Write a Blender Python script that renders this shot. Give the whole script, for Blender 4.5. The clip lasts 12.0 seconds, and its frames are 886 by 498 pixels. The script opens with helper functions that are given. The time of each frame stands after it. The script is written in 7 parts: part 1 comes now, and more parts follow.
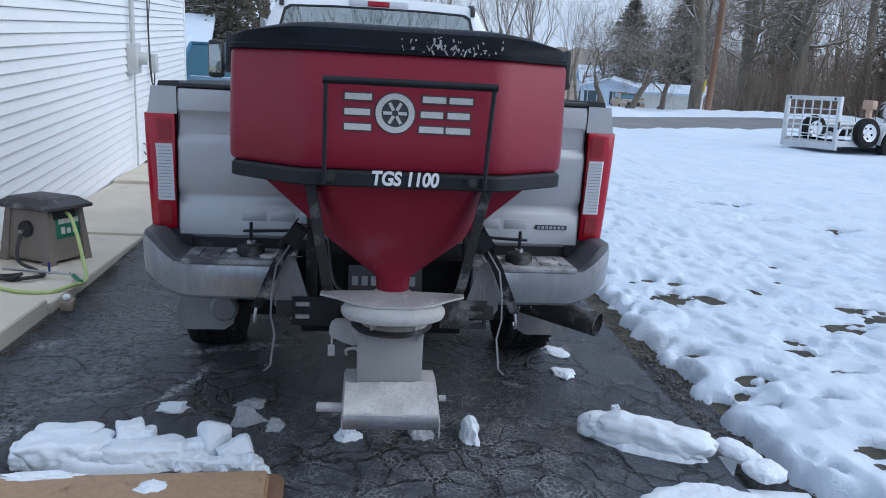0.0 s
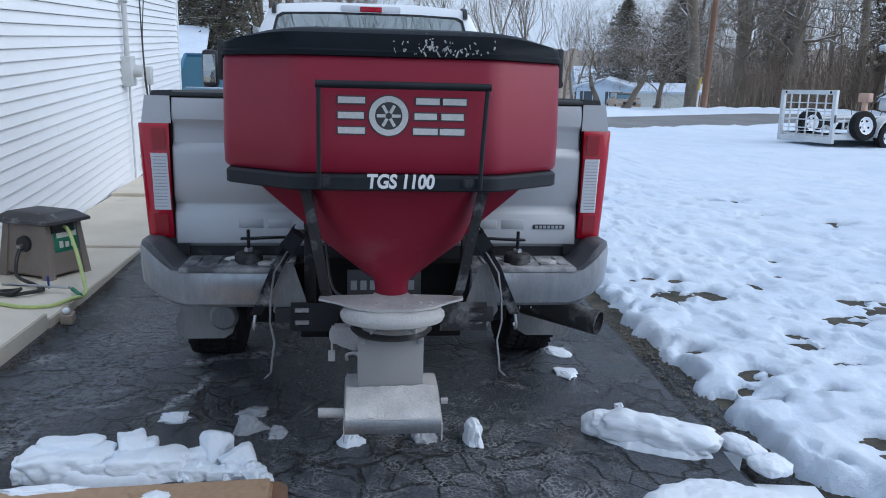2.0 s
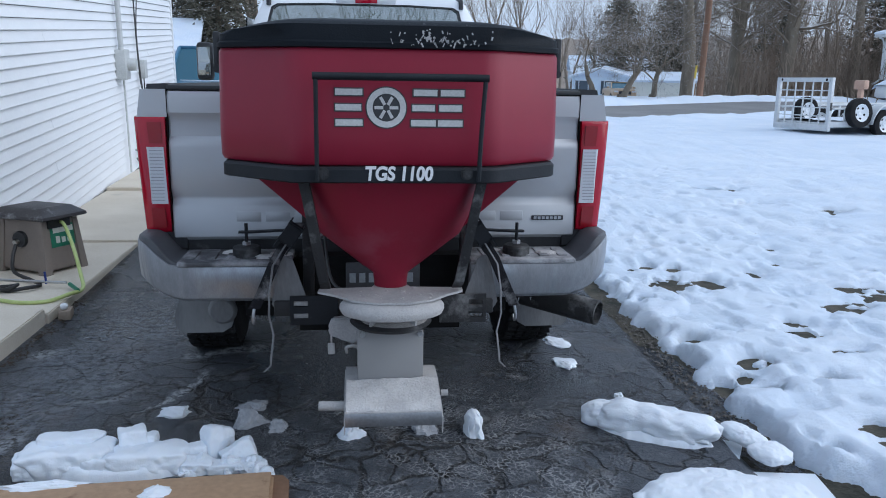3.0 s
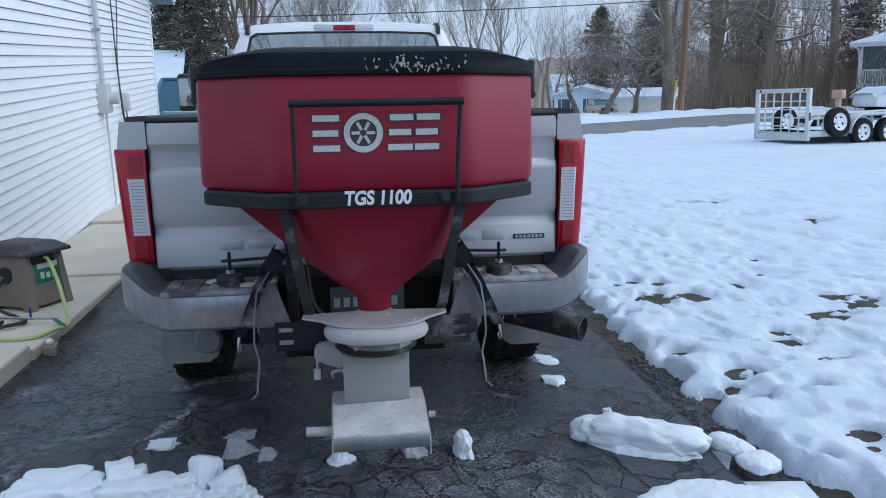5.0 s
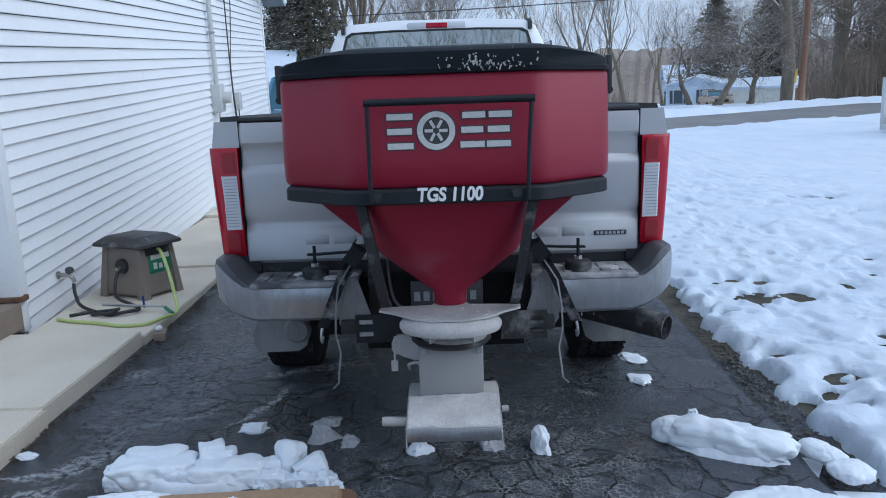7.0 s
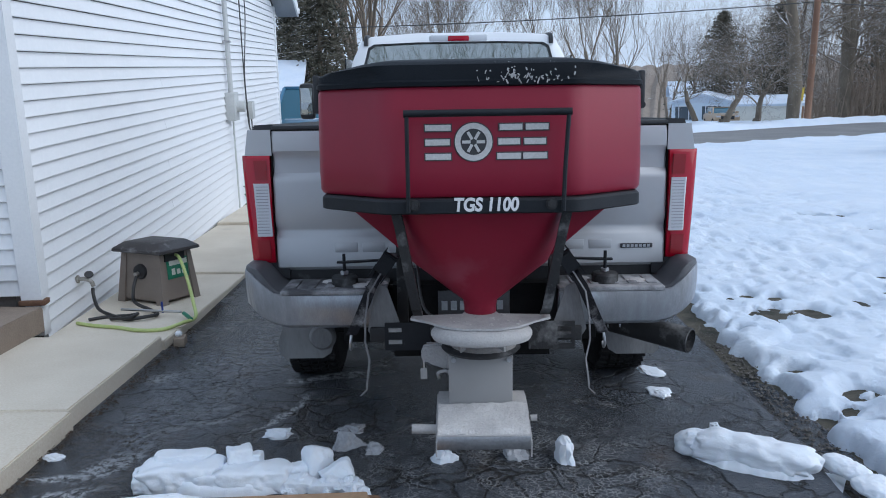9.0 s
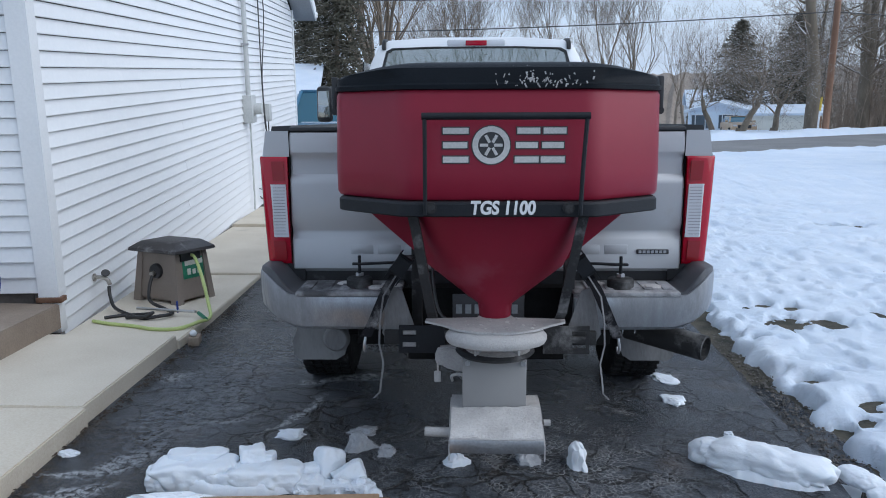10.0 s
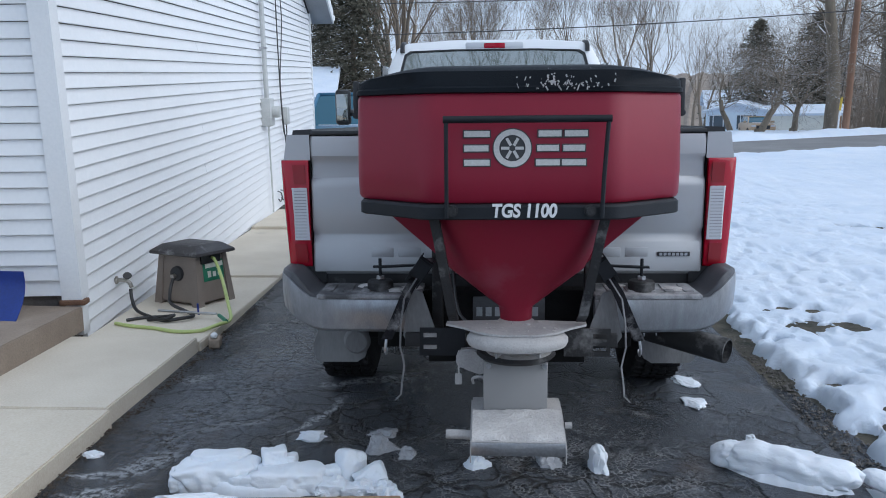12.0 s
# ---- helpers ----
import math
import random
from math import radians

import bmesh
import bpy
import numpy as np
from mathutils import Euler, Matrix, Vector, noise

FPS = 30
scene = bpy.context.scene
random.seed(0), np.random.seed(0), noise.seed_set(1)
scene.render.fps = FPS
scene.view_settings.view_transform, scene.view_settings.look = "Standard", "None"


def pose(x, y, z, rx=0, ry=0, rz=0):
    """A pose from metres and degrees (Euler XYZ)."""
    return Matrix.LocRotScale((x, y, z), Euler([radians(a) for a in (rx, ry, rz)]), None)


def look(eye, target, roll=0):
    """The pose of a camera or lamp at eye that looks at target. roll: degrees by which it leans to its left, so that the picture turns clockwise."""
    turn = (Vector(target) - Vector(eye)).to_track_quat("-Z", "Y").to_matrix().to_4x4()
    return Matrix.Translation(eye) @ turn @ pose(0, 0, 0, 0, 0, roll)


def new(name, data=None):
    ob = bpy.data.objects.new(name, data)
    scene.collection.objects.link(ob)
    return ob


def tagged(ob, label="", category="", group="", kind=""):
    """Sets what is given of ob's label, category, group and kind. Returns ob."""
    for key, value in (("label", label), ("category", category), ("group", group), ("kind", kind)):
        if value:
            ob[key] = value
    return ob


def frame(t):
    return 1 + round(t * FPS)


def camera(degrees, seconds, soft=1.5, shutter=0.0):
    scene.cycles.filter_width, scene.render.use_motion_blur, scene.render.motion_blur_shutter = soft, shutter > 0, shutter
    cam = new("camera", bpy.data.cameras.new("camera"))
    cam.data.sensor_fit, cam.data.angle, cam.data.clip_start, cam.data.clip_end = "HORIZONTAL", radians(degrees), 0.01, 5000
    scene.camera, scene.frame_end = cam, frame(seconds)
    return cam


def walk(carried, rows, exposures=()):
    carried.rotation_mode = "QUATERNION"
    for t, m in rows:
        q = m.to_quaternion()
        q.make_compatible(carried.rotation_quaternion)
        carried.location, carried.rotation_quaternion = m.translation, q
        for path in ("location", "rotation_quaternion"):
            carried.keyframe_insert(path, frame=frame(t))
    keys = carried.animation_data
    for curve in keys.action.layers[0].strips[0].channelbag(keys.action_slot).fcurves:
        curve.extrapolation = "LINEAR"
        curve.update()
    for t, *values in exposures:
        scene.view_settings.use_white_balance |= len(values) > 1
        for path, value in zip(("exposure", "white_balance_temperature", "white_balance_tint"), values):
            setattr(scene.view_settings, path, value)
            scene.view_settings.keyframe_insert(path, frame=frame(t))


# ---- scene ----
cam = camera(58.4, 12.0, 1.0)
PATH = [
    (0, (-0.079, -3.359, 1.489), (0.121, -1.41, 1.086), 3.0),
    (0.5, (-0.089, -3.36, 1.484), (0.105, -1.41, 1.081), 3.5),
    (1, (-0.092, -3.364, 1.485), (0.09, -1.413, 1.085), 3.4),
    (1.5, (-0.077, -3.363, 1.483), (0.112, -1.411, 1.092), 2.4),
    (2, (-0.069, -3.354, 1.477), (0.13, -1.403, 1.086), 1.4),
    (2.5, (-0.07, -3.339, 1.473), (0.121, -1.39, 1.067), 1.1),
    (3, (-0.076, -3.345, 1.478), (0.131, -1.399, 1.065), 0.9),
    (5, (-0.051, -3.368, 1.48), (0.184, -1.414, 1.121), -1.0),
    (5.5, (-0.029, -3.368, 1.486), (0.158, -1.401, 1.175), -3.2),
    (6, (0.07, -3.355, 1.484), (0.202, -1.382, 1.185), -2.7),
    (6.5, (0.116, -3.335, 1.477), (0.135, -1.365, 1.134), -1.6),
    (7, (0.063, -3.409, 1.488), (0.03, -1.443, 1.122), -1.9),
    (7.5, (-0.033, -3.432, 1.501), (-0.053, -1.46, 1.164), -2.9),
    (9.5, (-0.05, -3.451, 1.483), (-0.101, -1.48, 1.147), -0.3),
    (10, (-0.056, -3.451, 1.48), (-0.128, -1.478, 1.157), -0.2),
    (10.5, (-0.059, -3.455, 1.485), (-0.149, -1.483, 1.163), 0.0),
    (11, (-0.063, -3.453, 1.483), (-0.165, -1.481, 1.165), -0.1),
    (11.5, (-0.072, -3.452, 1.487), (-0.178, -1.48, 1.171), -0.4),
    (12, (-0.073, -3.459, 1.485), (-0.186, -1.488, 1.167), -0.5),
]
# The driveway falls away from the camera; SLOPE lays the driveway's frame (y along the truck, z off the asphalt) into the level world.
SLOPE = pose(0, 0, 0, -3.4, 0, 0)
GRADE = [(0.0, 0.07, 5610, 9), (3.2, 0.06, 5610, 9), (5.0, 0.02, 5500, 8), (6.0, -0.04, 5450, 8), (7.0, 0.01, 5450, 8), (9.5, 0.06, 5730, 9), (12.0, 0.07, 5790, 9)]
walk(cam, [(t, SLOPE @ look(eye, target, roll)) for t, eye, target, roll in PATH], GRADE)

# ---- light ----
world = bpy.data.worlds.new("sky")
scene.world = world
world.use_nodes = True
wn, wl = world.node_tree.nodes, world.node_tree.links
sky = wn.new("ShaderNodeTexSky")
sky.sky_type, sky.sun_disc = "NISHITA", False
sky.sun_elevation, sky.sun_rotation = radians(37), radians(87)
sky.air_density, sky.dust_density = 1.0, 2.0
wtc = wn.new("ShaderNodeTexCoord")
wmap = wn.new("ShaderNodeMapping")
wmap.inputs["Scale"].default_value = (1.0, 1.0, 3.2)
wl.new(wtc.outputs["Generated"], wmap.inputs["Vector"])
wno = wn.new("ShaderNodeTexNoise")
wno.inputs["Scale"].default_value, wno.inputs["Detail"].default_value = 2.6, 6.0
wl.new(wmap.outputs["Vector"], wno.inputs["Vector"])
wra = wn.new("ShaderNodeValToRGB")
wra.color_ramp.elements[0].position, wra.color_ramp.elements[0].color = 0.36, (5.6, 6.4, 7.6, 1)
wra.color_ramp.elements[1].position, wra.color_ramp.elements[1].color = 0.66, (7.7, 8.4, 9.2, 1)
wl.new(wno.outputs["Fac"], wra.inputs["Fac"])
wmix = wn.new("ShaderNodeMixRGB")
wmix.inputs["Fac"].default_value = 0.8
wl.new(sky.outputs["Color"], wmix.inputs["Color1"])
wl.new(wra.outputs["Color"], wmix.inputs["Color2"])
wl.new(wmix.outputs["Color"], wn["Background"].inputs["Color"])
wn["Background"].inputs["Strength"].default_value = 0.11
sun = new("sun", bpy.data.lights.new("sun", "SUN"))
sun.data.energy, sun.data.angle, sun.data.color = 1.45, radians(70), (1.0, 0.94, 0.86)
sun.matrix_world = look((0, 0, 30), (-20, 6, 14))

# ---- materials ----


def nodes(name):
    m = bpy.data.materials.new(name)
    m.use_nodes = True
    t = m.node_tree
    return m, t.nodes, t.links, t.nodes["Principled BSDF"]


def noise_node(n, l, vec, scale, detail=5.0, rough=0.55, kind="ShaderNodeTexNoise"):
    x = n.new(kind)
    x.inputs["Scale"].default_value = scale
    if kind == "ShaderNodeTexNoise":
        x.inputs["Detail"].default_value, x.inputs["Roughness"].default_value = detail, rough
    l.new(vec, x.inputs["Vector"])
    return x


def ramp(n, l, fac, p0, p1, c0=(0, 0, 0), c1=(1, 1, 1)):
    r = n.new("ShaderNodeValToRGB")
    r.color_ramp.elements[0].position, r.color_ramp.elements[1].position = p0, p1
    r.color_ramp.elements[0].color, r.color_ramp.elements[1].color = (*c0, 1), (*c1, 1)
    l.new(fac, r.inputs["Fac"])
    return r.outputs["Color"]


def blend(n, l, fac, a, b, mode="MIX"):
    x = n.new("ShaderNodeMixRGB")
    x.blend_type = mode
    for sock, val in ((x.inputs["Fac"], fac), (x.inputs["Color1"], a), (x.inputs["Color2"], b)):
        if isinstance(val, (int, float)):
            sock.default_value = val
        elif isinstance(val, tuple):
            sock.default_value = (*val, 1)
        else:
            l.new(val, sock)
    return x.outputs["Color"]


def bumped(n, l, b, height, strength, dist):
    x = n.new("ShaderNodeBump")
    x.inputs["Strength"].default_value, x.inputs["Distance"].default_value = strength, dist
    l.new(height, x.inputs["Height"])
    l.new(x.outputs["Normal"], b.inputs["Normal"])


def plain(name, c0, c1, rough=0.5, metal=0.0, scale=6.0, fine=60.0, bump=0.1, dust=0.0, dust_col=(0.42, 0.40, 0.38), dust_scale=5.0, coat=0.0, snow=0.0, rand=0.0, streak=1.0, spec=0.5):
    """A surface of two tones, with fine grain, and dry salt dust or settled snow over it."""
    m, n, l, b = nodes(name)
    tc = n.new("ShaderNodeTexCoord")
    mp = n.new("ShaderNodeMapping")
    mp.inputs["Scale"].default_value = (1, 1, streak)
    l.new(tc.outputs["Object"], mp.inputs["Vector"])
    v = mp.outputs["Vector"]
    big, small = noise_node(n, l, v, scale), noise_node(n, l, v, fine, 3)
    col = blend(n, l, ramp(n, l, big.outputs["Fac"], 0.3, 0.7), c0, c1)
    col = blend(n, l, 0.35, col, ramp(n, l, small.outputs["Fac"], 0.3, 0.7, (0.35,) * 3, (0.65,) * 3), "OVERLAY")
    if rand:
        info = n.new("ShaderNodeObjectInfo")
        col = blend(n, l, rand, col, ramp(n, l, info.outputs["Random"], 0, 1, (0.2,) * 3, (0.8,) * 3), "OVERLAY")
    b.inputs["Roughness"].default_value, b.inputs["Metallic"].default_value, b.inputs["Coat Weight"].default_value = rough, metal, coat
    b.inputs["Coat Roughness"].default_value = 0.12
    b.inputs["Specular IOR Level"].default_value = spec
    if dust or snow:
        dn = noise_node(n, l, v, dust_scale, 7, 0.65)
        lo = 0.75 - 0.5 * (dust or snow)
        mask = ramp(n, l, dn.outputs["Fac"], lo, lo + 0.22)
        if snow:
            geo, sep = n.new("ShaderNodeNewGeometry"), n.new("ShaderNodeSeparateXYZ")
            l.new(geo.outputs["Normal"], sep.inputs["Vector"])
            mask = blend(n, l, 1.0, mask, ramp(n, l, sep.outputs["Z"], 0.35, 0.7), "MULTIPLY")
        col = blend(n, l, mask, col, (0.75, 0.78, 0.82) if snow else dust_col)
        l.new(ramp(n, l, mask, 0, 1, (rough,) * 3, (0.9,) * 3), b.inputs["Roughness"])
        l.new(ramp(n, l, mask, 0, 1, (metal,) * 3, (0.0,) * 3), b.inputs["Metallic"])
    l.new(col, b.inputs["Base Color"])
    if bump:
        bumped(n, l, b, small.outputs["Fac"], bump, 0.01)
    return m


SALT = (0.50, 0.48, 0.46)
M = dict(
    silver=plain("silver_paint", (0.42, 0.43, 0.445), (0.46, 0.47, 0.485), 0.46, 0.3, 1.5, 1400, 0.0, 0.34, (0.40, 0.39, 0.38), 2.6, 0.35),
    white=plain("white_paint", (0.72, 0.74, 0.76), (0.80, 0.81, 0.82), 0.3, 0.1, 1.5, 200, 0.0, 0.2, (0.5, 0.5, 0.5), 2.0, 0.6),
    chrome=plain("dirty_chrome", (0.30, 0.315, 0.34), (0.40, 0.415, 0.44), 0.33, 0.8, 3, 300, 0.03, 0.62, (0.19, 0.195, 0.205), 5.0, streak=0.22),
    steel=plain("steel", (0.45, 0.45, 0.46), (0.55, 0.55, 0.56), 0.35, 1.0, 8, 90, 0.1, 0.4),
    black=plain("black_plastic", (0.012, 0.013, 0.015), (0.025, 0.026, 0.03), 0.5, 0, 4, 150, 0.15, 0.22, (0.2, 0.2, 0.2), 6),
    lid=plain("black_lid", (0.004, 0.006, 0.009), (0.009, 0.012, 0.016), 0.55, 0, 3, 180, 0.2, 0.04, (0.2, 0.2, 0.21), 4, spec=0.12),
    pad=plain("step_pad", (0.05, 0.05, 0.055), (0.10, 0.10, 0.105), 0.7, 0, 6, 90, 0.4, 0.72, (0.38, 0.38, 0.39), 7),
    band=plain("black_steel", (0.006, 0.008, 0.011), (0.014, 0.016, 0.02), 0.55, 0.0, 6, 130, 0.1, 0.16, (0.18, 0.175, 0.17), 6, spec=0.3),
    red=plain("red_plastic", (0.205, 0.008, 0.026), (0.245, 0.012, 0.033), 0.42, 0, 2.0, 500, 0.05, 0.30, (0.30, 0.075, 0.105), 2.2, spec=0.35),
    salted=plain("salted_steel", (0.34, 0.33, 0.33), (0.46, 0.45, 0.44), 0.85, 0, 7, 140, 0.45, 0.55, SALT, 5),
    cap=plain("bumper_cap", (0.045, 0.047, 0.054), (0.075, 0.077, 0.085), 0.5, 0, 4, 120, 0.2, 0.16, (0.2, 0.2, 0.2), 5),
    tailweb=plain("grey_webbing", (0.16, 0.16, 0.165), (0.28, 0.28, 0.285), 0.9, 0, 12, 240, 0.4, spec=0.2),
    cover=plain("dusty_cover", (0.24, 0.235, 0.23), (0.31, 0.305, 0.30), 0.85, 0, 3, 500, 0.1, 0.3, (0.40, 0.39, 0.38), 4),
    crust=plain("salt_crust", (0.46, 0.44, 0.43), (0.60, 0.58, 0.56), 0.95, 0, 9, 120, 0.8, 0.2, (0.2, 0.17, 0.15), 22),
    dusty=plain("dusty_black", (0.012, 0.012, 0.014), (0.03, 0.03, 0.03), 0.7, 0, 5, 100, 0.3, 0.42, (0.25, 0.245, 0.24), 7),
    under=plain("underbody", (0.006, 0.006, 0.007), (0.016, 0.016, 0.016), 0.9, 0, 5, 60, 0.3, 0.2, (0.06, 0.06, 0.06), 6, spec=0.15),
    tyre=plain("tyre_rubber", (0.008, 0.008, 0.009), (0.018, 0.018, 0.019), 0.85, 0, 6, 120, 0.4, 0.3, (0.10, 0.10, 0.10), 14, spec=0.25),
    flap=plain("dusty_flap", (0.14, 0.14, 0.145), (0.23, 0.23, 0.23), 0.85, 0, 4, 90, 0.2, 0.5, (0.24, 0.24, 0.24), 4, streak=0.3),
    strap=plain("webbing", (0.010, 0.010, 0.013), (0.02, 0.02, 0.024), 0.85, 0, 10, 240, 0.4, 0.5, (0.36, 0.35, 0.35), 9, spec=0.2),
    decal=plain("grey_decal", (0.50, 0.49, 0.47), (0.56, 0.55, 0.53), 0.5, 0, 5, 160, 0.05),
    edge=plain("decal_edge", (0.03, 0.03, 0.035), (0.05, 0.05, 0.05), 0.5, 0, 5, 160, 0.05),
    wht=plain("white_decal", (0.66, 0.66, 0.66), (0.76, 0.76, 0.76), 0.5, 0, 30, 160, 0.05, 0.12, (0.05, 0.05, 0.05), 40),
    plate=plain("plate_face", (0.05, 0.05, 0.055), (0.08, 0.08, 0.085), 0.5, 0, 5, 90, 0.05, 0.3, (0.13, 0.13, 0.12)),
    gold=plain("plate_gold", (0.30, 0.22, 0.05), (0.36, 0.27, 0.07), 0.4, 0, 5, 90, 0.05, 0.3),
    ink=plain("plate_bars", (0.30, 0.32, 0.34), (0.38, 0.40, 0.42), 0.4, 0, 5, 90, 0.0),
    siding=plain("vinyl_siding", (0.80, 0.82, 0.84), (0.85, 0.86, 0.87), 0.5, 0, 0.8, 30, 0.03, 0.12, (0.66, 0.67, 0.66), 1.2, rand=0.06),
    trim=plain("white_trim", (0.76, 0.78, 0.80), (0.82, 0.83, 0.84), 0.45, 0, 1.2, 60, 0.03, 0.12, (0.6, 0.6, 0.58), 2),
    soffit=plain("grey_rake", (0.30, 0.31, 0.33), (0.36, 0.37, 0.39), 0.55, 0, 2, 60, 0.05),
    shingle=plain("shingles", (0.05, 0.05, 0.055), (0.10, 0.10, 0.10), 0.9, 0, 4, 40, 0.4, 0.0, snow=1.0),
    concrete=plain("concrete", (0.60, 0.535, 0.435), (0.71, 0.645, 0.535), 0.85, 0, 1.6, 90, 0.25, 0.22, (0.30, 0.28, 0.25), 2.2, rand=0.1),
    stoop=plain("brown_concrete", (0.24, 0.19, 0.15), (0.33, 0.27, 0.21), 0.85, 0, 2.5, 90, 0.3, 0.25, (0.16, 0.12, 0.09), 3),
    founda=plain("foundation", (0.10, 0.09, 0.085), (0.2, 0.18, 0.16), 0.9, 0, 5, 60, 0.4),
    taupe=plain("taupe_plastic", (0.20, 0.165, 0.14), (0.25, 0.21, 0.18), 0.6, 0, 3, 140, 0.15, 0.1, (0.3, 0.28, 0.26), 4),
    boxlid=plain("brown_lid", (0.035, 0.032, 0.034), (0.06, 0.055, 0.055), 0.5, 0, 3, 140, 0.2, 0.36, (0.42, 0.42, 0.43), 5),
    green=plain("green_label", (0.02, 0.16, 0.09), (0.03, 0.22, 0.13), 0.4, 0, 8, 60, 0.0),
    cream=plain("label_cream", (0.6, 0.62, 0.55), (0.68, 0.68, 0.6), 0.4, 0, 8, 60, 0.0),
    hose=plain("yellow_hose", (0.42, 0.50, 0.16), (0.52, 0.60, 0.24), 0.45, 0, 8, 90, 0.1),
    blackhose=plain("black_hose", (0.012, 0.012, 0.013), (0.03, 0.03, 0.03), 0.45, 0, 8, 90, 0.1),
    brass=plain("old_brass", (0.35, 0.33, 0.3), (0.5, 0.48, 0.44), 0.4, 0.9, 20, 90, 0.1),
    rust=plain("rusty_wood", (0.10, 0.05, 0.03), (0.18, 0.10, 0.06), 0.9, 0, 20, 90, 0.4),
    blue=plain("blue_plastic", (0.008, 0.03, 0.20), (0.012, 0.04, 0.25), 0.4, 0, 4, 60, 0.05),
    grip=plain("grey_handle", (0.2, 0.2, 0.21), (0.28, 0.28, 0.29), 0.5, 0, 5, 60, 0.05),
    board=plain("tan_sheet", (0.34, 0.22, 0.13), (0.42, 0.28, 0.17), 0.7, 0, 2, 40, 0.15, 0.3, (0.13, 0.065, 0.035), 11),
    boardedge=plain("brown_sheet", (0.18, 0.10, 0.06), (0.25, 0.15, 0.09), 0.7, 0, 2, 40, 0.2, 0.15, (0.1, 0.05, 0.03), 8),
    meterbox=plain("grey_meter", (0.50, 0.52, 0.52), (0.58, 0.59, 0.58), 0.5, 0.1, 5, 60, 0.05),
    cable=plain("dark_cable", (0.03, 0.03, 0.032), (0.06, 0.06, 0.06), 0.6, 0, 5, 60, 0.05),
    bark=plain("bark", (0.125, 0.102, 0.077), (0.22, 0.185, 0.14), 0.95, 0, 3, 18, 0.8, snow=0.62, dust_scale=3.0, streak=0.3),
    twig=plain("twigs", (0.15, 0.117, 0.086), (0.23, 0.185, 0.14), 0.95, 0, 3, 18, 0.2, snow=0.7, dust_scale=2.0),
    # Distant twigs and brush are paler than near trees: haze put into colour.
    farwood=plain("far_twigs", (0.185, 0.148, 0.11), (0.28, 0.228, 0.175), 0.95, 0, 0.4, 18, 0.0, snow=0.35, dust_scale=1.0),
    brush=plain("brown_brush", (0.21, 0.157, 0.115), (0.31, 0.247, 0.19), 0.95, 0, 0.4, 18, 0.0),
    needles=plain("needles", (0.042, 0.046, 0.032), (0.095, 0.085, 0.060), 0.85, 0, 0.9, 20, 0.0, snow=0.22, dust_scale=3.0),
    polewood=plain("pole_wood", (0.20, 0.11, 0.07), (0.30, 0.18, 0.12), 0.85, 0, 3, 40, 0.3, streak=0.1),
    yellow=plain("yellow_guard", (0.62, 0.45, 0.05), (0.7, 0.5, 0.08), 0.5, 0, 5, 40, 0.0),
    palepaint=plain("trailer_paint", (0.52, 0.54, 0.55), (0.64, 0.65, 0.65), 0.45, 0.1, 4, 40, 0.1, 0.2, (0.32, 0.26, 0.2), 6),
    bluewall=plain("pale_blue_siding", (0.62, 0.72, 0.82), (0.68, 0.77, 0.85), 0.6, 0, 2, 30, 0.0),
    creamwall=plain("cream_wall", (0.70, 0.69, 0.62), (0.78, 0.76, 0.68), 0.7, 0, 2, 30, 0.0),
    brownwall=plain("brown_door", (0.26, 0.14, 0.08), (0.34, 0.2, 0.12), 0.7, 0, 2, 30, 0.0),
    shutter=plain("dark_shutter", (0.05, 0.07, 0.09), (0.08, 0.1, 0.12), 0.6, 0, 2, 30, 0.0),
    tanpaint=plain("tan_paint", (0.42, 0.30, 0.18), (0.48, 0.35, 0.22), 0.35, 0.2, 2, 60, 0.0, coat=0.5),
    bluepaint=plain("blue_paint", (0.05, 0.16, 0.27), (0.07, 0.20, 0.32), 0.3, 0.4, 2, 100, 0.0, 0.2, (0.4, 0.42, 0.45), 3, coat=0.6),
    pinktan=plain("tan_box", (0.45, 0.28, 0.20), (0.52, 0.34, 0.25), 0.6, 0, 4, 40, 0.0),
    greysid=plain("grey_siding", (0.42, 0.45, 0.48), (0.5, 0.53, 0.56), 0.6, 0, 2, 30, 0.0),
    # Pale ridge tones; the haze of distance is in this colour.
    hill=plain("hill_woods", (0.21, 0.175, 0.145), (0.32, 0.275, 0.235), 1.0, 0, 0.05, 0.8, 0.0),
    inside=plain("cab_cloth", (0.03, 0.03, 0.032), (0.06, 0.06, 0.06), 0.9, 0, 5, 60, 0.1),
)


def glass_mat(name, col, rough=0.02, trans=1.0):
    m, n, l, b = nodes(name)
    b.inputs["Base Color"].default_value = (*col, 1)
    b.inputs["Roughness"].default_value, b.inputs["Transmission Weight"].default_value, b.inputs["IOR"].default_value = rough, trans, 1.5
    return m


M["glass"] = glass_mat("tinted_glass", (0.22, 0.27, 0.28))
# Lifted base and high IOR: part of the mirrored sky is in the colour.
M["rearglass"] = glass_mat("rear_glass", (0.10, 0.14, 0.13), 0.015, 0.1)
M["rearglass"].node_tree.nodes["Principled BSDF"].inputs["IOR"].default_value = 3.8
M["carglass"] = glass_mat("blue_glass", (0.03, 0.12, 0.18), 0.03, 0.1)
M["pane"] = glass_mat("dark_pane", (0.10, 0.13, 0.16), 0.05, 0.3)
M["redlens"] = glass_mat("red_lens", (0.36, 0.001, 0.017), 0.10, 0.0)
M["deepred"] = glass_mat("deep_red_lens", (0.25, 0.0008, 0.006), 0.16, 0.0)
M["clearlens"] = glass_mat("clear_lens", (0.72, 0.74, 0.78), 0.12, 0.2)


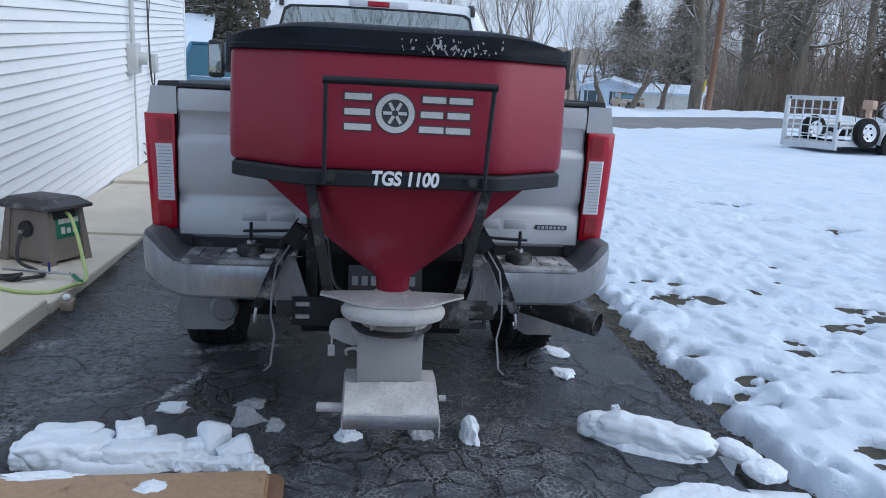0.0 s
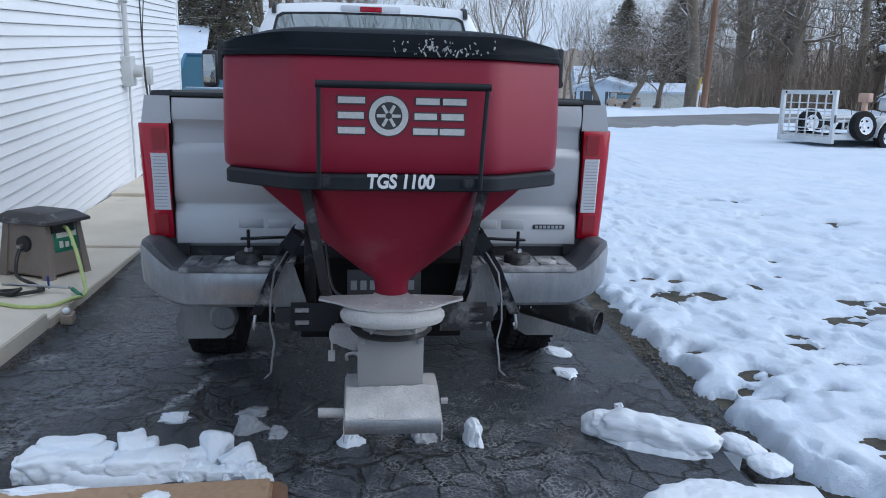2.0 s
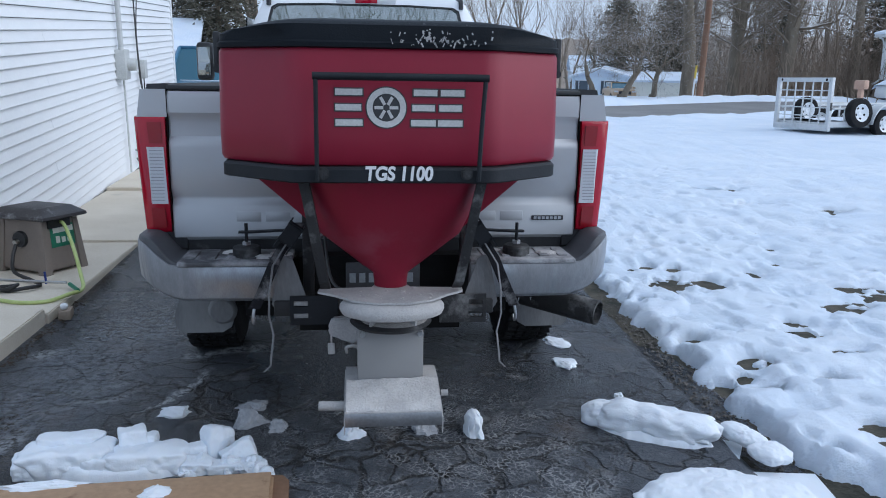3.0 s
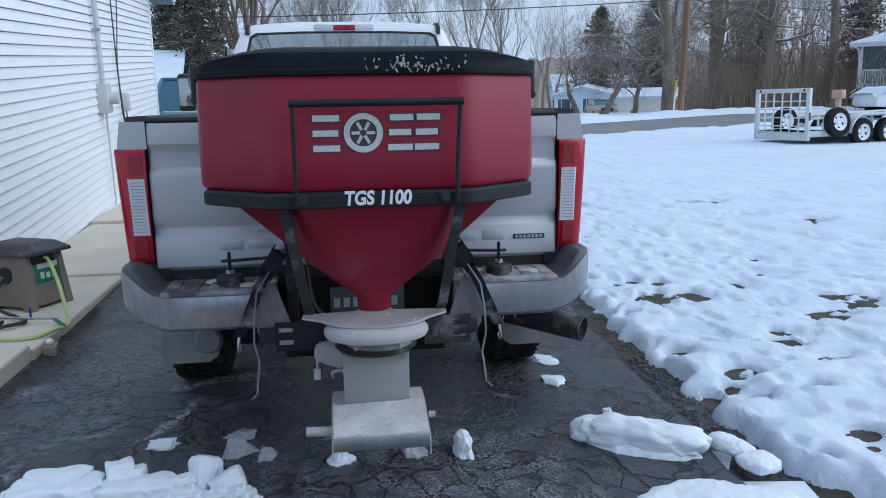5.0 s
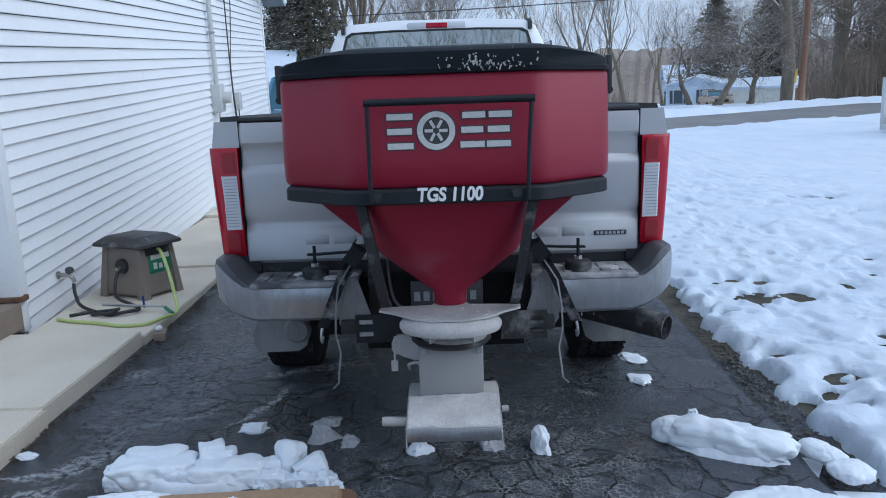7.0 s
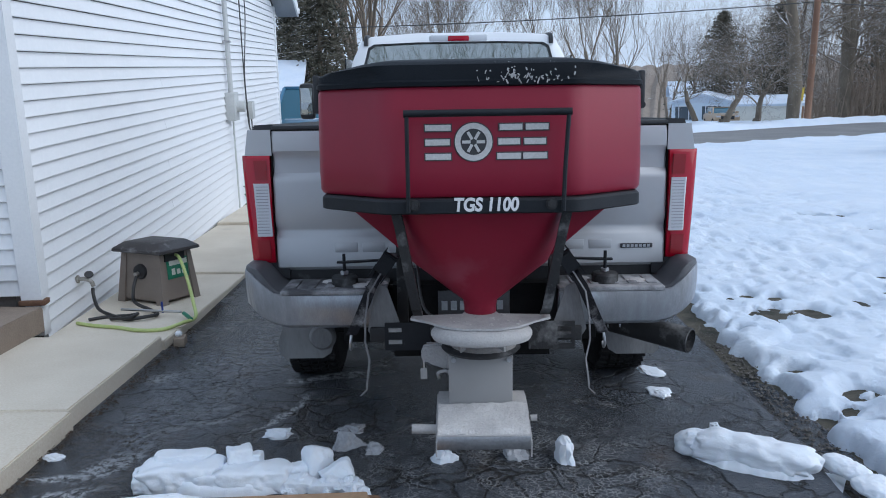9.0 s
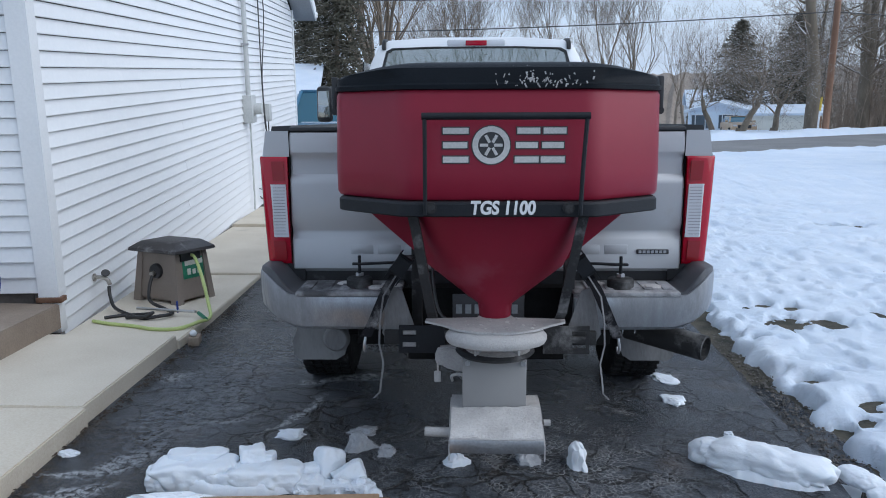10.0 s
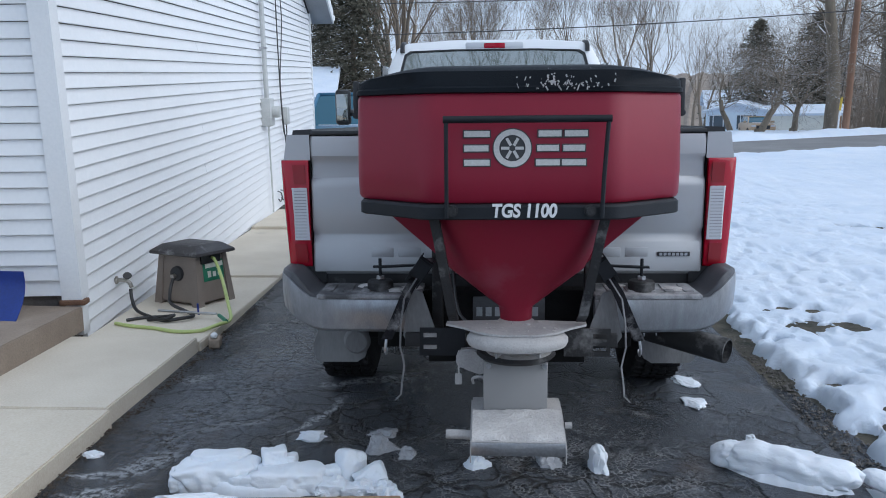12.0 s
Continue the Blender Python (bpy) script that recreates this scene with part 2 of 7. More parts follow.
def snow_material(name, dirty):
    m, n, l, b = nodes(name)
    tc = n.new("ShaderNodeTexCoord")
    v = tc.outputs["Object"]
    a, c, d = noise_node(n, l, v, 1.3), noise_node(n, l, v, 26, 6), noise_node(n, l, v, 160, 3)
    col = blend(n, l, ramp(n, l, a.outputs["Fac"], 0.3, 0.7), (0.59, 0.67, 0.775), (0.69, 0.75, 0.83))
    if dirty:
        col = blend(n, l, ramp(n, l, noise_node(n, l, v, 9, 7, 0.7).outputs["Fac"], 0.66, 0.85), blend(n, l, 0.6, col, (0.84, 0.86, 0.88)), (0.55, 0.53, 0.50))
    l.new(col, b.inputs["Base Color"])
    b.inputs["Roughness"].default_value = 0.75
    b.inputs["Subsurface Weight"].default_value = 0.15
    b.inputs["Subsurface Radius"].default_value = (0.02, 0.025, 0.03)
    h = blend(n, l, 0.3, c.outputs["Fac"], d.outputs["Fac"])
    bumped(n, l, b, h, 0.25 if dirty else 0.6, 0.02 if dirty else 0.03)
    return m


M["snow"], M["dirtysnow"] = snow_material("snow", False), snow_material("old_snow", True)


def asphalt_material():
    m, n, l, b = nodes("asphalt")
    tc = n.new("ShaderNodeTexCoord")
    v = tc.outputs["Object"]
    wob = noise_node(n, l, v, 2.5, 4)
    vec = n.new("ShaderNodeMixRGB")
    vec.blend_type, vec.inputs["Fac"].default_value = "LINEAR_LIGHT", 0.16
    l.new(v, vec.inputs["Color1"])
    l.new(wob.outputs["Color"], vec.inputs["Color2"])
    wob2 = noise_node(n, l, v, 14, 5)
    vec2 = n.new("ShaderNodeMixRGB")
    vec2.blend_type, vec2.inputs["Fac"].default_value = "LINEAR_LIGHT", 0.035
    l.new(vec.outputs["Color"], vec2.inputs["Color1"])
    l.new(wob2.outputs["Color"], vec2.inputs["Color2"])
    vec = vec2
    big, mid, fine = noise_node(n, l, v, 0.9, 6), noise_node(n, l, v, 5, 7, 0.65), noise_node(n, l, v, 190, 3)
    col = blend(n, l, ramp(n, l, big.outputs["Fac"], 0.35, 0.65), (0.026, 0.031, 0.040), (0.082, 0.093, 0.113))
    col = blend(n, l, ramp(n, l, fine.outputs["Fac"], 0.58, 0.72), col, (0.19, 0.195, 0.205))
    cracks = []
    for scale, wide in ((1.5, 0.024), (4.6, 0.05), (36.0, 0.095), (11.0, 0.075)):
        vo = n.new("ShaderNodeTexVoronoi")
        vo.feature = "DISTANCE_TO_EDGE"
        vo.inputs["Scale"].default_value = scale
        l.new(vec.outputs["Color"], vo.inputs["Vector"])
        cracks.append(ramp(n, l, vo.outputs["Distance"], wide * 0.4, wide, (1, 1, 1), (0, 0, 0)))
    # worn patches where the surface has broken into small cells, with dry salt in the joints
    sep = n.new("ShaderNodeVectorMath")
    sep.operation = "DISTANCE"
    sep.inputs[1].default_value = (0.15, -0.5, 0)
    l.new(v, sep.inputs[0])
    near = ramp(n, l, sep.outputs["Value"], 0.6, 1.9, (1, 1, 1), (0, 0, 0))
    patch = blend(n, l, 1.0, near, ramp(n, l, mid.outputs["Fac"], 0.42, 0.58), "MULTIPLY")
    wide_mask = ramp(n, l, noise_node(n, l, v, 1.1, 3).outputs["Fac"], 0.42, 0.6)
    c1 = blend(n, l, 1.0, cracks[0], ramp(n, l, noise_node(n, l, v, 0.8, 2).outputs["Fac"], 0.4, 0.55), "MULTIPLY")
    c2 = blend(n, l, 1.0, cracks[1], wide_mask, "MULTIPLY")
    col = blend(n, l, c1, col, (0.010, 0.010, 0.011))
    col = blend(n, l, c2, col, (0.006, 0.006, 0.007))
    c4 = blend(n, l, 1.0, cracks[3], ramp(n, l, noise_node(n, l, v, 1.6, 4, 0.6).outputs["Fac"], 0.50, 0.60), "MULTIPLY")
    col = blend(n, l, c4, col, (0.009, 0.009, 0.010))
    pits = ramp(n, l, noise_node(n, l, v, 75, 4, 0.7).outputs["Fac"], 0.36, 0.48, (1, 1, 1), (0, 0, 0))
    col = blend(n, l, blend(n, l, 0.85, (0, 0, 0), pits), col, (0.010, 0.010, 0.011))
    flecks = ramp(n, l, noise_node(n, l, v, 48, 5, 0.75).outputs["Fac"], 0.625, 0.67)
    col = blend(n, l, flecks, col, (0.30, 0.30, 0.30))
    c3 = blend(n, l, 1.0, cracks[2], patch, "MULTIPLY")
    col = blend(n, l, c3, col, (0.34, 0.345, 0.35))
    salt = ramp(n, l, noise_node(n, l, v, 3.2, 9, 0.72).outputs["Fac"], 0.56, 0.68)
    film = blend(n, l, 1.0, near, ramp(n, l, noise_node(n, l, v, 2.1, 8, 0.7).outputs["Fac"], 0.42, 0.75), "MULTIPLY")
    col = blend(n, l, blend(n, l, 0.14, (0, 0, 0), film), col, (0.14, 0.14, 0.14))
    col = blend(n, l, blend(n, l, 0.7, (0, 0, 0), salt), col, (0.26, 0.26, 0.26))
    # Salt smears; the long bluish one by the walk paints in sky sheen.
    for cx, cy, turn, half, thick in ((-0.93, 0.38, 62, 0.34, 0.045), (-1.40, 0.20, 38, 0.34, 0.035), (-1.58, -0.20, 60, 0.26, 0.10), (-1.76, -0.34, 15, 0.12, 0.05), (-1.66, -0.50, 25, 0.20, 0.07), (-1.76, 0.95, 20, 0.16, 0.10), (-1.37, 0.42, 25, 0.26, 0.05), (-1.45, 0.9, 84, 1.5, 0.42), (-0.75, 0.95, 15, 0.35, 0.07)):
        mp = n.new("ShaderNodeMapping")
        mp.vector_type = "TEXTURE"
        mp.inputs["Location"].default_value, mp.inputs["Rotation"].default_value, mp.inputs["Scale"].default_value = (cx, cy, 0), (0, 0, radians(turn)), (half, thick, 1)
        l.new(vec.outputs["Color"], mp.inputs["Vector"])
        ln = n.new("ShaderNodeVectorMath")
        ln.operation = "LENGTH"
        l.new(mp.outputs["Vector"], ln.inputs[0])
        smear_sheen = blend(n, l, 1.0, ramp(n, l, ln.outputs["Value"], 0.5, 1.15, (1, 1, 1), (0, 0, 0)), ramp(n, l, noise_node(n, l, v, 26, 9, 0.78).outputs["Fac"], 0.46, 0.54), "MULTIPLY")
        col = blend(n, l, smear_sheen, col, (0.50, 0.52, 0.54) if half < 1 else (0.19, 0.205, 0.235))
    rustn = ramp(n, l, noise_node(n, l, v, 1.7, 4).outputs["Fac"], 0.62, 0.75)
    col = blend(n, l, blend(n, l, 0.5, (0, 0, 0), rustn), col, (0.10, 0.065, 0.045))
    l.new(col, b.inputs["Base Color"])
    wet = ramp(n, l, big.outputs["Fac"], 0.38, 0.62, (0.14,) * 3, (0.42,) * 3)
    l.new(blend(n, l, film, wet, (0.7, 0.7, 0.7)), b.inputs["Roughness"])
    h = blend(n, l, 1.0, blend(n, l, 0.5, fine.outputs["Fac"], noise_node(n, l, v, 60, 4).outputs["Fac"]), blend(n, l, 1.0, c1, c2, "ADD"), "SUBTRACT")
    bumped(n, l, b, h, 1.0, 0.022)
    return m


M["asphalt"] = asphalt_material()
M["road"] = plain("road_asphalt", (0.15, 0.15, 0.155), (0.22, 0.22, 0.22), 0.8, 0, 0.6, 60, 0.2, 0.25, (0.4, 0.4, 0.41), 1.5)
M["gravel"] = plain("gravel", (0.020, 0.022, 0.016), (0.105, 0.092, 0.068), 0.95, 0, 6, 55, 0.9, 0.3, (0.05, 0.045, 0.03), 9)

# ---- building helpers ----


def finish(bm, smooth=True, angle=35):
    bmesh.ops.recalc_face_normals(bm, faces=bm.faces)
    for f in bm.faces:
        f.smooth = smooth
    if smooth:
        for e in bm.edges:
            if len(e.link_faces) == 2 and e.calc_face_angle(0) > radians(angle):
                e.smooth = False
    return bm


def to_mesh(name, bm, material, smooth=True):
    finish(bm, smooth)
    me = bpy.data.meshes.new(name)
    bm.to_mesh(me)
    bm.free()
    me.materials.append(material)
    return me


def part(name, bm, material, parent, label="", smooth=True):
    """One mesh object under a thing or a part."""
    ob = new(name, bm if isinstance(bm, bpy.types.Mesh) else to_mesh(name, bm, material, smooth))
    ob.parent = parent
    return tagged(ob, label)


def thing(name, m, label, category, group="", kind=""):
    ob = new(name)
    ob.empty_display_size = 0.1
    ob.matrix_world = m
    return tagged(ob, label, category, group, kind)


def solo(name, bm, material, m, label, category, group="", kind="", smooth=True):
    ob = new(name, bm if isinstance(bm, bpy.types.Mesh) else to_mesh(name, bm, material, smooth))
    ob.matrix_world = m
    return tagged(ob, label, category, group, kind)


def box(bm, x0, x1, y0, y1, z0, z1, bevel=0.0, m=None, seg=2):
    r = bmesh.ops.create_cube(bm, size=1)
    vs = r["verts"]
    bmesh.ops.transform(bm, matrix=Matrix.Translation(((x0 + x1) / 2, (y0 + y1) / 2, (z0 + z1) / 2)) @ Matrix.Diagonal((x1 - x0, y1 - y0, z1 - z0, 1)), verts=vs)
    if m is not None:
        bmesh.ops.transform(bm, matrix=m, verts=vs)
    if bevel:
        es = list({e for v in vs for e in v.link_edges})
        bmesh.ops.bevel(bm, geom=es, offset=bevel, segments=seg, affect="EDGES", profile=0.5)
    return bm


def bx(*a, **k):
    return box(bmesh.new(), *a, **k)


def rod(bm, a, b, r0, r1=None, seg=12, cap=True):
    a, b = Vector(a), Vector(b)
    d = b - a
    m = Matrix.Translation((a + b) / 2) @ d.to_track_quat("Z", "Y").to_matrix().to_4x4()
    bmesh.ops.create_cone(bm, cap_ends=cap, segments=seg, radius1=r0, radius2=r0 if r1 is None else r1, depth=d.length, matrix=m)
    return bm


def rd(*a, **k):
    return rod(bmesh.new(), *a, **k)


def loft(bm, rings, closed=True, caps=True):
    """Skin a row of rings of equal count."""
    vs = [[bm.verts.new(p) for p in r] for r in rings]
    n = len(vs[0])
    for a, b in zip(vs, vs[1:]):
        for i in range(n if closed else n - 1):
            j = (i + 1) % n
            bm.faces.new((a[i], a[j], b[j], b[i]))
    if caps and closed:
        bm.faces.new(vs[0])
        bm.faces.new(vs[-1])
    return bm


def lathe(bm, prof, m, seg=32):
    """Turn (radius, height) pairs about z, then place by m."""
    loft(bm, [[m @ Vector((r * math.cos(2 * math.pi * i / seg), r * math.sin(2 * math.pi * i / seg), h)) for i in range(seg)] for r, h in prof])
    return bm


def tube(bm, pts, r, seg=8, fine=6):
    """A round tube along a smooth line through the points."""
    ps = [Vector(p) for p in pts]
    line = []
    for i in range(len(ps) - 1):
        p0, p1, p2, p3 = ps[max(i - 1, 0)], ps[i], ps[i + 1], ps[min(i + 2, len(ps) - 1)]
        for k in range(fine):
            t = k / fine
            line.append(0.5 * (2 * p1 + (p2 - p0) * t + (2 * p0 - 5 * p1 + 4 * p2 - p3) * t * t + (3 * p1 - p0 - 3 * p2 + p3) * t ** 3))
    line.append(ps[-1])
    rings, up = [], Vector((0.13, 0.31, 0.94))
    for i, p in enumerate(line):
        d = (line[min(i + 1, len(line) - 1)] - line[max(i - 1, 0)]).normalized()
        s = d.cross(up)
        s = s.normalized() if s.length > 1e-3 else Vector((1, 0, 0))
        up = s.cross(d).normalized()
        rings.append([p + r * (math.cos(2 * math.pi * k / seg) * s + math.sin(2 * math.pi * k / seg) * up) for k in range(seg)])
    return loft(bm, rings)


def ribbon(bm, pts, w, th, across=(1, 0, 0)):
    """A flat strap along the points."""
    ps, ac = [Vector(p) for p in pts], Vector(across).normalized()
    rings = []
    for i, p in enumerate(ps):
        d = (ps[min(i + 1, len(ps) - 1)] - ps[max(i - 1, 0)]).normalized()
        nn = d.cross(ac).normalized()
        rings.append([p - ac * w / 2 - nn * th / 2, p + ac * w / 2 - nn * th / 2, p + ac * w / 2 + nn * th / 2, p - ac * w / 2 + nn * th / 2])
    return loft(bm, rings)


def prism(bm, poly, y0, y1, axis="y"):
    """A polygon in (x, z) pushed along y, or (y, z) along x, or (x, y) along z."""
    f = {"y": lambda p, t: (p[0], t, p[1]), "x": lambda p, t: (t, p[0], p[1]), "z": lambda p, t: (p[0], p[1], t)}[axis]
    return loft(bm, [[f(p, t) for p in poly] for t in (y0, y1)])


_lat = np.random.RandomState(7).rand(256, 256)


def vnoise(x, y, seed=0):
    """Smooth value noise on arrays, 0 to 1."""
    x, y = np.asarray(x, float) + 17.3 * seed, np.asarray(y, float) + 5.7 * seed
    xi, yi = np.floor(x).astype(int), np.floor(y).astype(int)
    fx, fy = x - xi, y - yi
    fx, fy = fx * fx * (3 - 2 * fx), fy * fy * (3 - 2 * fy)
    g = lambda a, b: _lat[a % 256, b % 256]
    return (g(xi, yi) * (1 - fx) + g(xi + 1, yi) * fx) * (1 - fy) + (g(xi, yi + 1) * (1 - fx) + g(xi + 1, yi + 1) * fx) * fy


def fbm(x, y, seed=0, octs=4):
    return sum(vnoise(x * 2 ** k, y * 2 ** k, seed + k) * 0.5 ** k for k in range(octs)) / sum(0.5 ** k for k in range(octs))


def smooth(a, b, x):
    t = np.clip((x - a) / (b - a), 0, 1)
    return t * t * (3 - 2 * t)


def lie(x, y):
    """Height of the bare ground over the driveway's plane."""
    r = np.hypot(x, np.asarray(y) + 3.4)
    return 0.024 * np.clip(r - 6, 0, 34) - 0.95 * smooth(42, 80, r)


def grid_mesh(name, xs, ys, zf, material):
    X, Y = np.meshgrid(xs, ys)
    Z = zf(X, Y)
    nx, ny = len(xs), len(ys)
    verts = np.stack([X, Y, Z], -1).reshape(-1, 3)
    i = (np.arange(ny - 1)[:, None] * nx + np.arange(nx - 1)[None, :]).reshape(-1)
    faces = np.stack([i, i + 1, i + nx + 1, i + nx], -1)
    me = bpy.data.meshes.new(name)
    me.vertices.add(len(verts)), me.loops.add(faces.size), me.polygons.add(len(faces))
    me.vertices.foreach_set("co", verts.ravel().astype(np.float32))
    me.loops.foreach_set("vertex_index", faces.ravel().astype(np.int32))
    me.polygons.foreach_set("loop_start", (np.arange(len(faces)) * 4).astype(np.int32))
    me.update(calc_edges=True)
    me.validate()
    me.polygons.foreach_set("use_smooth", np.ones(len(faces), bool))
    me.materials.append(material)
    return me


def spread(stops):
    """Rising positions: (from, to, step) runs, joined."""
    out = []
    for a, b, s in stops:
        out += list(np.arange(a, b, s))
    return np.array(out + [stops[-1][1]])


def at(x, y, z=0.0, rz=0.0):
    """A pose on the sloping ground."""
    return SLOPE @ pose(x, y, z, 0, 0, rz)


# ---- ground, snow, road, driveway ----
wide = spread([(-420, -60, 40), (-60, 0, 4), (0, 1.6, 0.8), (1.6, 2.2, 0.1), (2.2, 80, 3.9), (80, 420, 40)])
deep = spread([(-60, -20, 10), (-20, 10, 3), (10, 14, 0.5), (14, 90, 3), (90, 620, 50)])
solo("ground", grid_mesh("ground", wide, deep, lambda x, y: lie(x, y) - 0.05 + 0.046 * smooth(1.72, 2.1, x) * smooth(13, 11, y), M["gravel"]), None, SLOPE, "brown gravelly earth under the snow", "ground", kind="structure")


def road_near(x):
    return 19.0 + 0.42 * np.clip(x - 5, 0, 60)


def road_far(x):
    return 27.0 + 0.55 * np.clip(x - 8, 0, 60)


HOLES = [(2.30, 2.23, 0.151), (4.55, 6.6, 0.20), (4.6, 5.5, 0.16), (2.06, 0.55, 0.06), (1.70, 0.25, 0.09), (1.94, 0.19, 0.04), (2.59, 1.0, 0.06), (2.68, 0.66, 0.05), (2.33, 0.27, 0.04), (3.23, 1.51, 0.07), (3.6, 1.85, 0.09), (2.2, -0.3, 0.04), (2.9, -0.1, 0.05), (5.2, 5.0, 0.12)]
rh = random.Random(5)
HOLES += [(1.85 + 3.0 * rh.random() ** 1.3, -0.7 + 3.6 * rh.random(), rh.uniform(0.018, 0.042)) for _ in range(26)]


def snow_height(x, y):
    edge = 1.63 + 0.012 * np.clip(y, -3, 12) + 0.22 * (fbm(x * 2.3 + 5, y * 2.6, 3) - 0.5) + 0.14 * (vnoise(x * 8, y * 8, 8) - 0.5) + 0.08 * (fbm(x * 19, y * 19, 9) - 0.5)
    edge = edge + 0.14 * smooth(-0.35, -0.75, y)
    t = smooth(0.0, 0.11, x - edge)
    lumps = 0.022 * fbm(x * 1.6, y * 1.6, 1) + 0.026 * fbm(x * 5.5, y * 5.5, 2) + 0.012 * fbm(x * 17, y * 15, 6, 2) + 0.06 * fbm(x * 0.4, y * 0.4, 4)
    # small sunken prints, thick towards the driveway
    dip = smooth(0.58, 0.80, vnoise(x * 5.2, y * 4.2, 12)) * 0.024 + smooth(0.60, 0.80, vnoise(x * 11, y * 8.5, 14)) * 0.026 + smooth(0.78, 0.92, vnoise(x * 2.2, y * 1.7, 15)) * 0.035
    dip = dip + smooth(0.80, 0.90, vnoise(x * 3.1, y * 2.5, 17)) * 0.03 * smooth(7, 4, np.hypot(x - 2, y))
    h = -0.07 + t * (0.075 + lumps - dip * smooth(26, 4, np.hypot(x, y)))
    tufts = smooth(0.44, 0.52, fbm(x * 13, y * 13, 27))
    for hx, hy, hr in HOLES:
        big = hr > 0.15
        d = np.hypot((x - hx) / 1.3, (y - hy) * (1.5 if big else 1.0)) / (hr if big else 1.3 * hr) + (1.2 if big else 0.7) * (fbm(x * 9, y * 9, 21) - 0.5) + (1.3 if big else 0.5) * (fbm(x * 26, y * 26, 23) - 0.5)
        h = h - (0.22 * smooth(1.15, 0.75, d) * tufts + 0.03 * smooth(2.3, 1.0, d)) * t
    far = smooth(13.5, 16, y)
    behind = smooth(-5, -7, y)
    left = smooth(-2.0, -3.2, x) * smooth(-2.6, -3.2, y)
    h = np.where(x < 1.2, -0.12 + 0.2 * np.maximum(np.maximum(far, behind), left), h)
    on_road = smooth(-0.5, 0.3, y - road_near(x) + 0.8 * (fbm(x, y, 31) - 0.5)) * smooth(0.5, -0.3, y - road_far(x) + 1.0 * (fbm(x, y, 33) - 0.5))
    h = h - 0.22 * on_road + 0.10 * np.exp(-((y - road_near(x) + 0.6) / 0.5) ** 2) * fbm(x * 2, y * 2, 35) + 0.35 * np.exp(-((y - road_far(x) - 1.0) / 0.8) ** 2) * fbm(x, y, 36)
    drive = smooth(2.0, 1.5, np.abs(x + 0.2)) * smooth(20, 12, y) * smooth(-30, -7, y)
    return lie(x, y) + h - 0.25 * drive


sx = spread([(-420, -60, 60), (-60, -12, 6), (-12, 1.2, 0.6), (1.2, 3.2, 0.022), (3.2, 5.0, 0.04), (5.0, 9.0, 0.08), (9.0, 20.0, 0.3), (20, 60, 1.0), (60, 420, 40)])
sy = spread([(-60, -8, 8), (-8, -3, 0.12), (-3, -1.2, 0.06), (-1.2, 2.4, 0.022), (2.4, 4.0, 0.04), (4.0, 9.0, 0.07), (9, 30, 0.25), (30, 60, 0.8), (60, 620, 40)])
solo("snow_cover", grid_mesh("snow_cover", sx, sy, snow_height, M["snow"]), None, SLOPE, "white melting snow with bare patches over the lawn", "snow", kind="stuff")

rx = spread([(-80, 0, 6), (0, 60, 2), (60, 120, 6)])
rme = grid_mesh("road", rx, np.linspace(0, 1, 9), lambda x, y: x * 0, M["road"])
for v in rme.vertices:
    yy = float(road_near(v.co.x) + (road_far(v.co.x) - road_near(v.co.x)) * v.co.y)
    v.co = (v.co.x, yy, float(lie(v.co.x, yy)) - 0.02)
solo("road", rme, None, SLOPE, "pale worn asphalt road between snowy verges", "road", kind="structure")


def drive_height(x, y):
    return lie(x, y) * 0.98 + 0.006 * (fbm(x * 0.7, y * 0.7, 41) - 0.5) - 0.05 * smooth(-0.06, 0.02, x - 1.52 - 0.03 * np.clip(y, -3, 3) - 0.07 * (fbm(x * 4, y * 4, 43) - 0.5))


solo("driveway", grid_mesh("driveway", spread([(-2.1, 1.3, 0.1), (1.3, 1.9, 0.03)]), spread([(-7, -2, 0.25), (-2, 6, 0.1), (6, 20, 0.5)]), drive_height, M["asphalt"]), None, SLOPE, "dark cracked damp asphalt driveway with salt stains", "driveway", kind="structure")

# ---- pickup truck ----
truck = thing("pickup_truck", at(0.006, 0, 0, 0.8), "silver crew-cab pickup truck, salt-stained, parked on the driveway", "truck")


def side_x(z, y):
    """Half width of the body at height z."""
    base = np.interp(z, [0.5, 0.62, 0.85, 1.10, 1.28, 1.36, 1.45], [0.925, 0.945, 0.965, 0.968, 0.962, 0.945, 0.925])
    return base - 0.10 * max(0, (y - 5.3) / 0.7) ** 2


def arch(y):
    z = 0.52 if y > 0.45 else 0.80
    for c in (1.12, 5.18):
        if abs(y - c) < 0.50:
            z = max(z, 0.42 + math.sqrt(0.50 ** 2 - (y - c) ** 2))
    return z


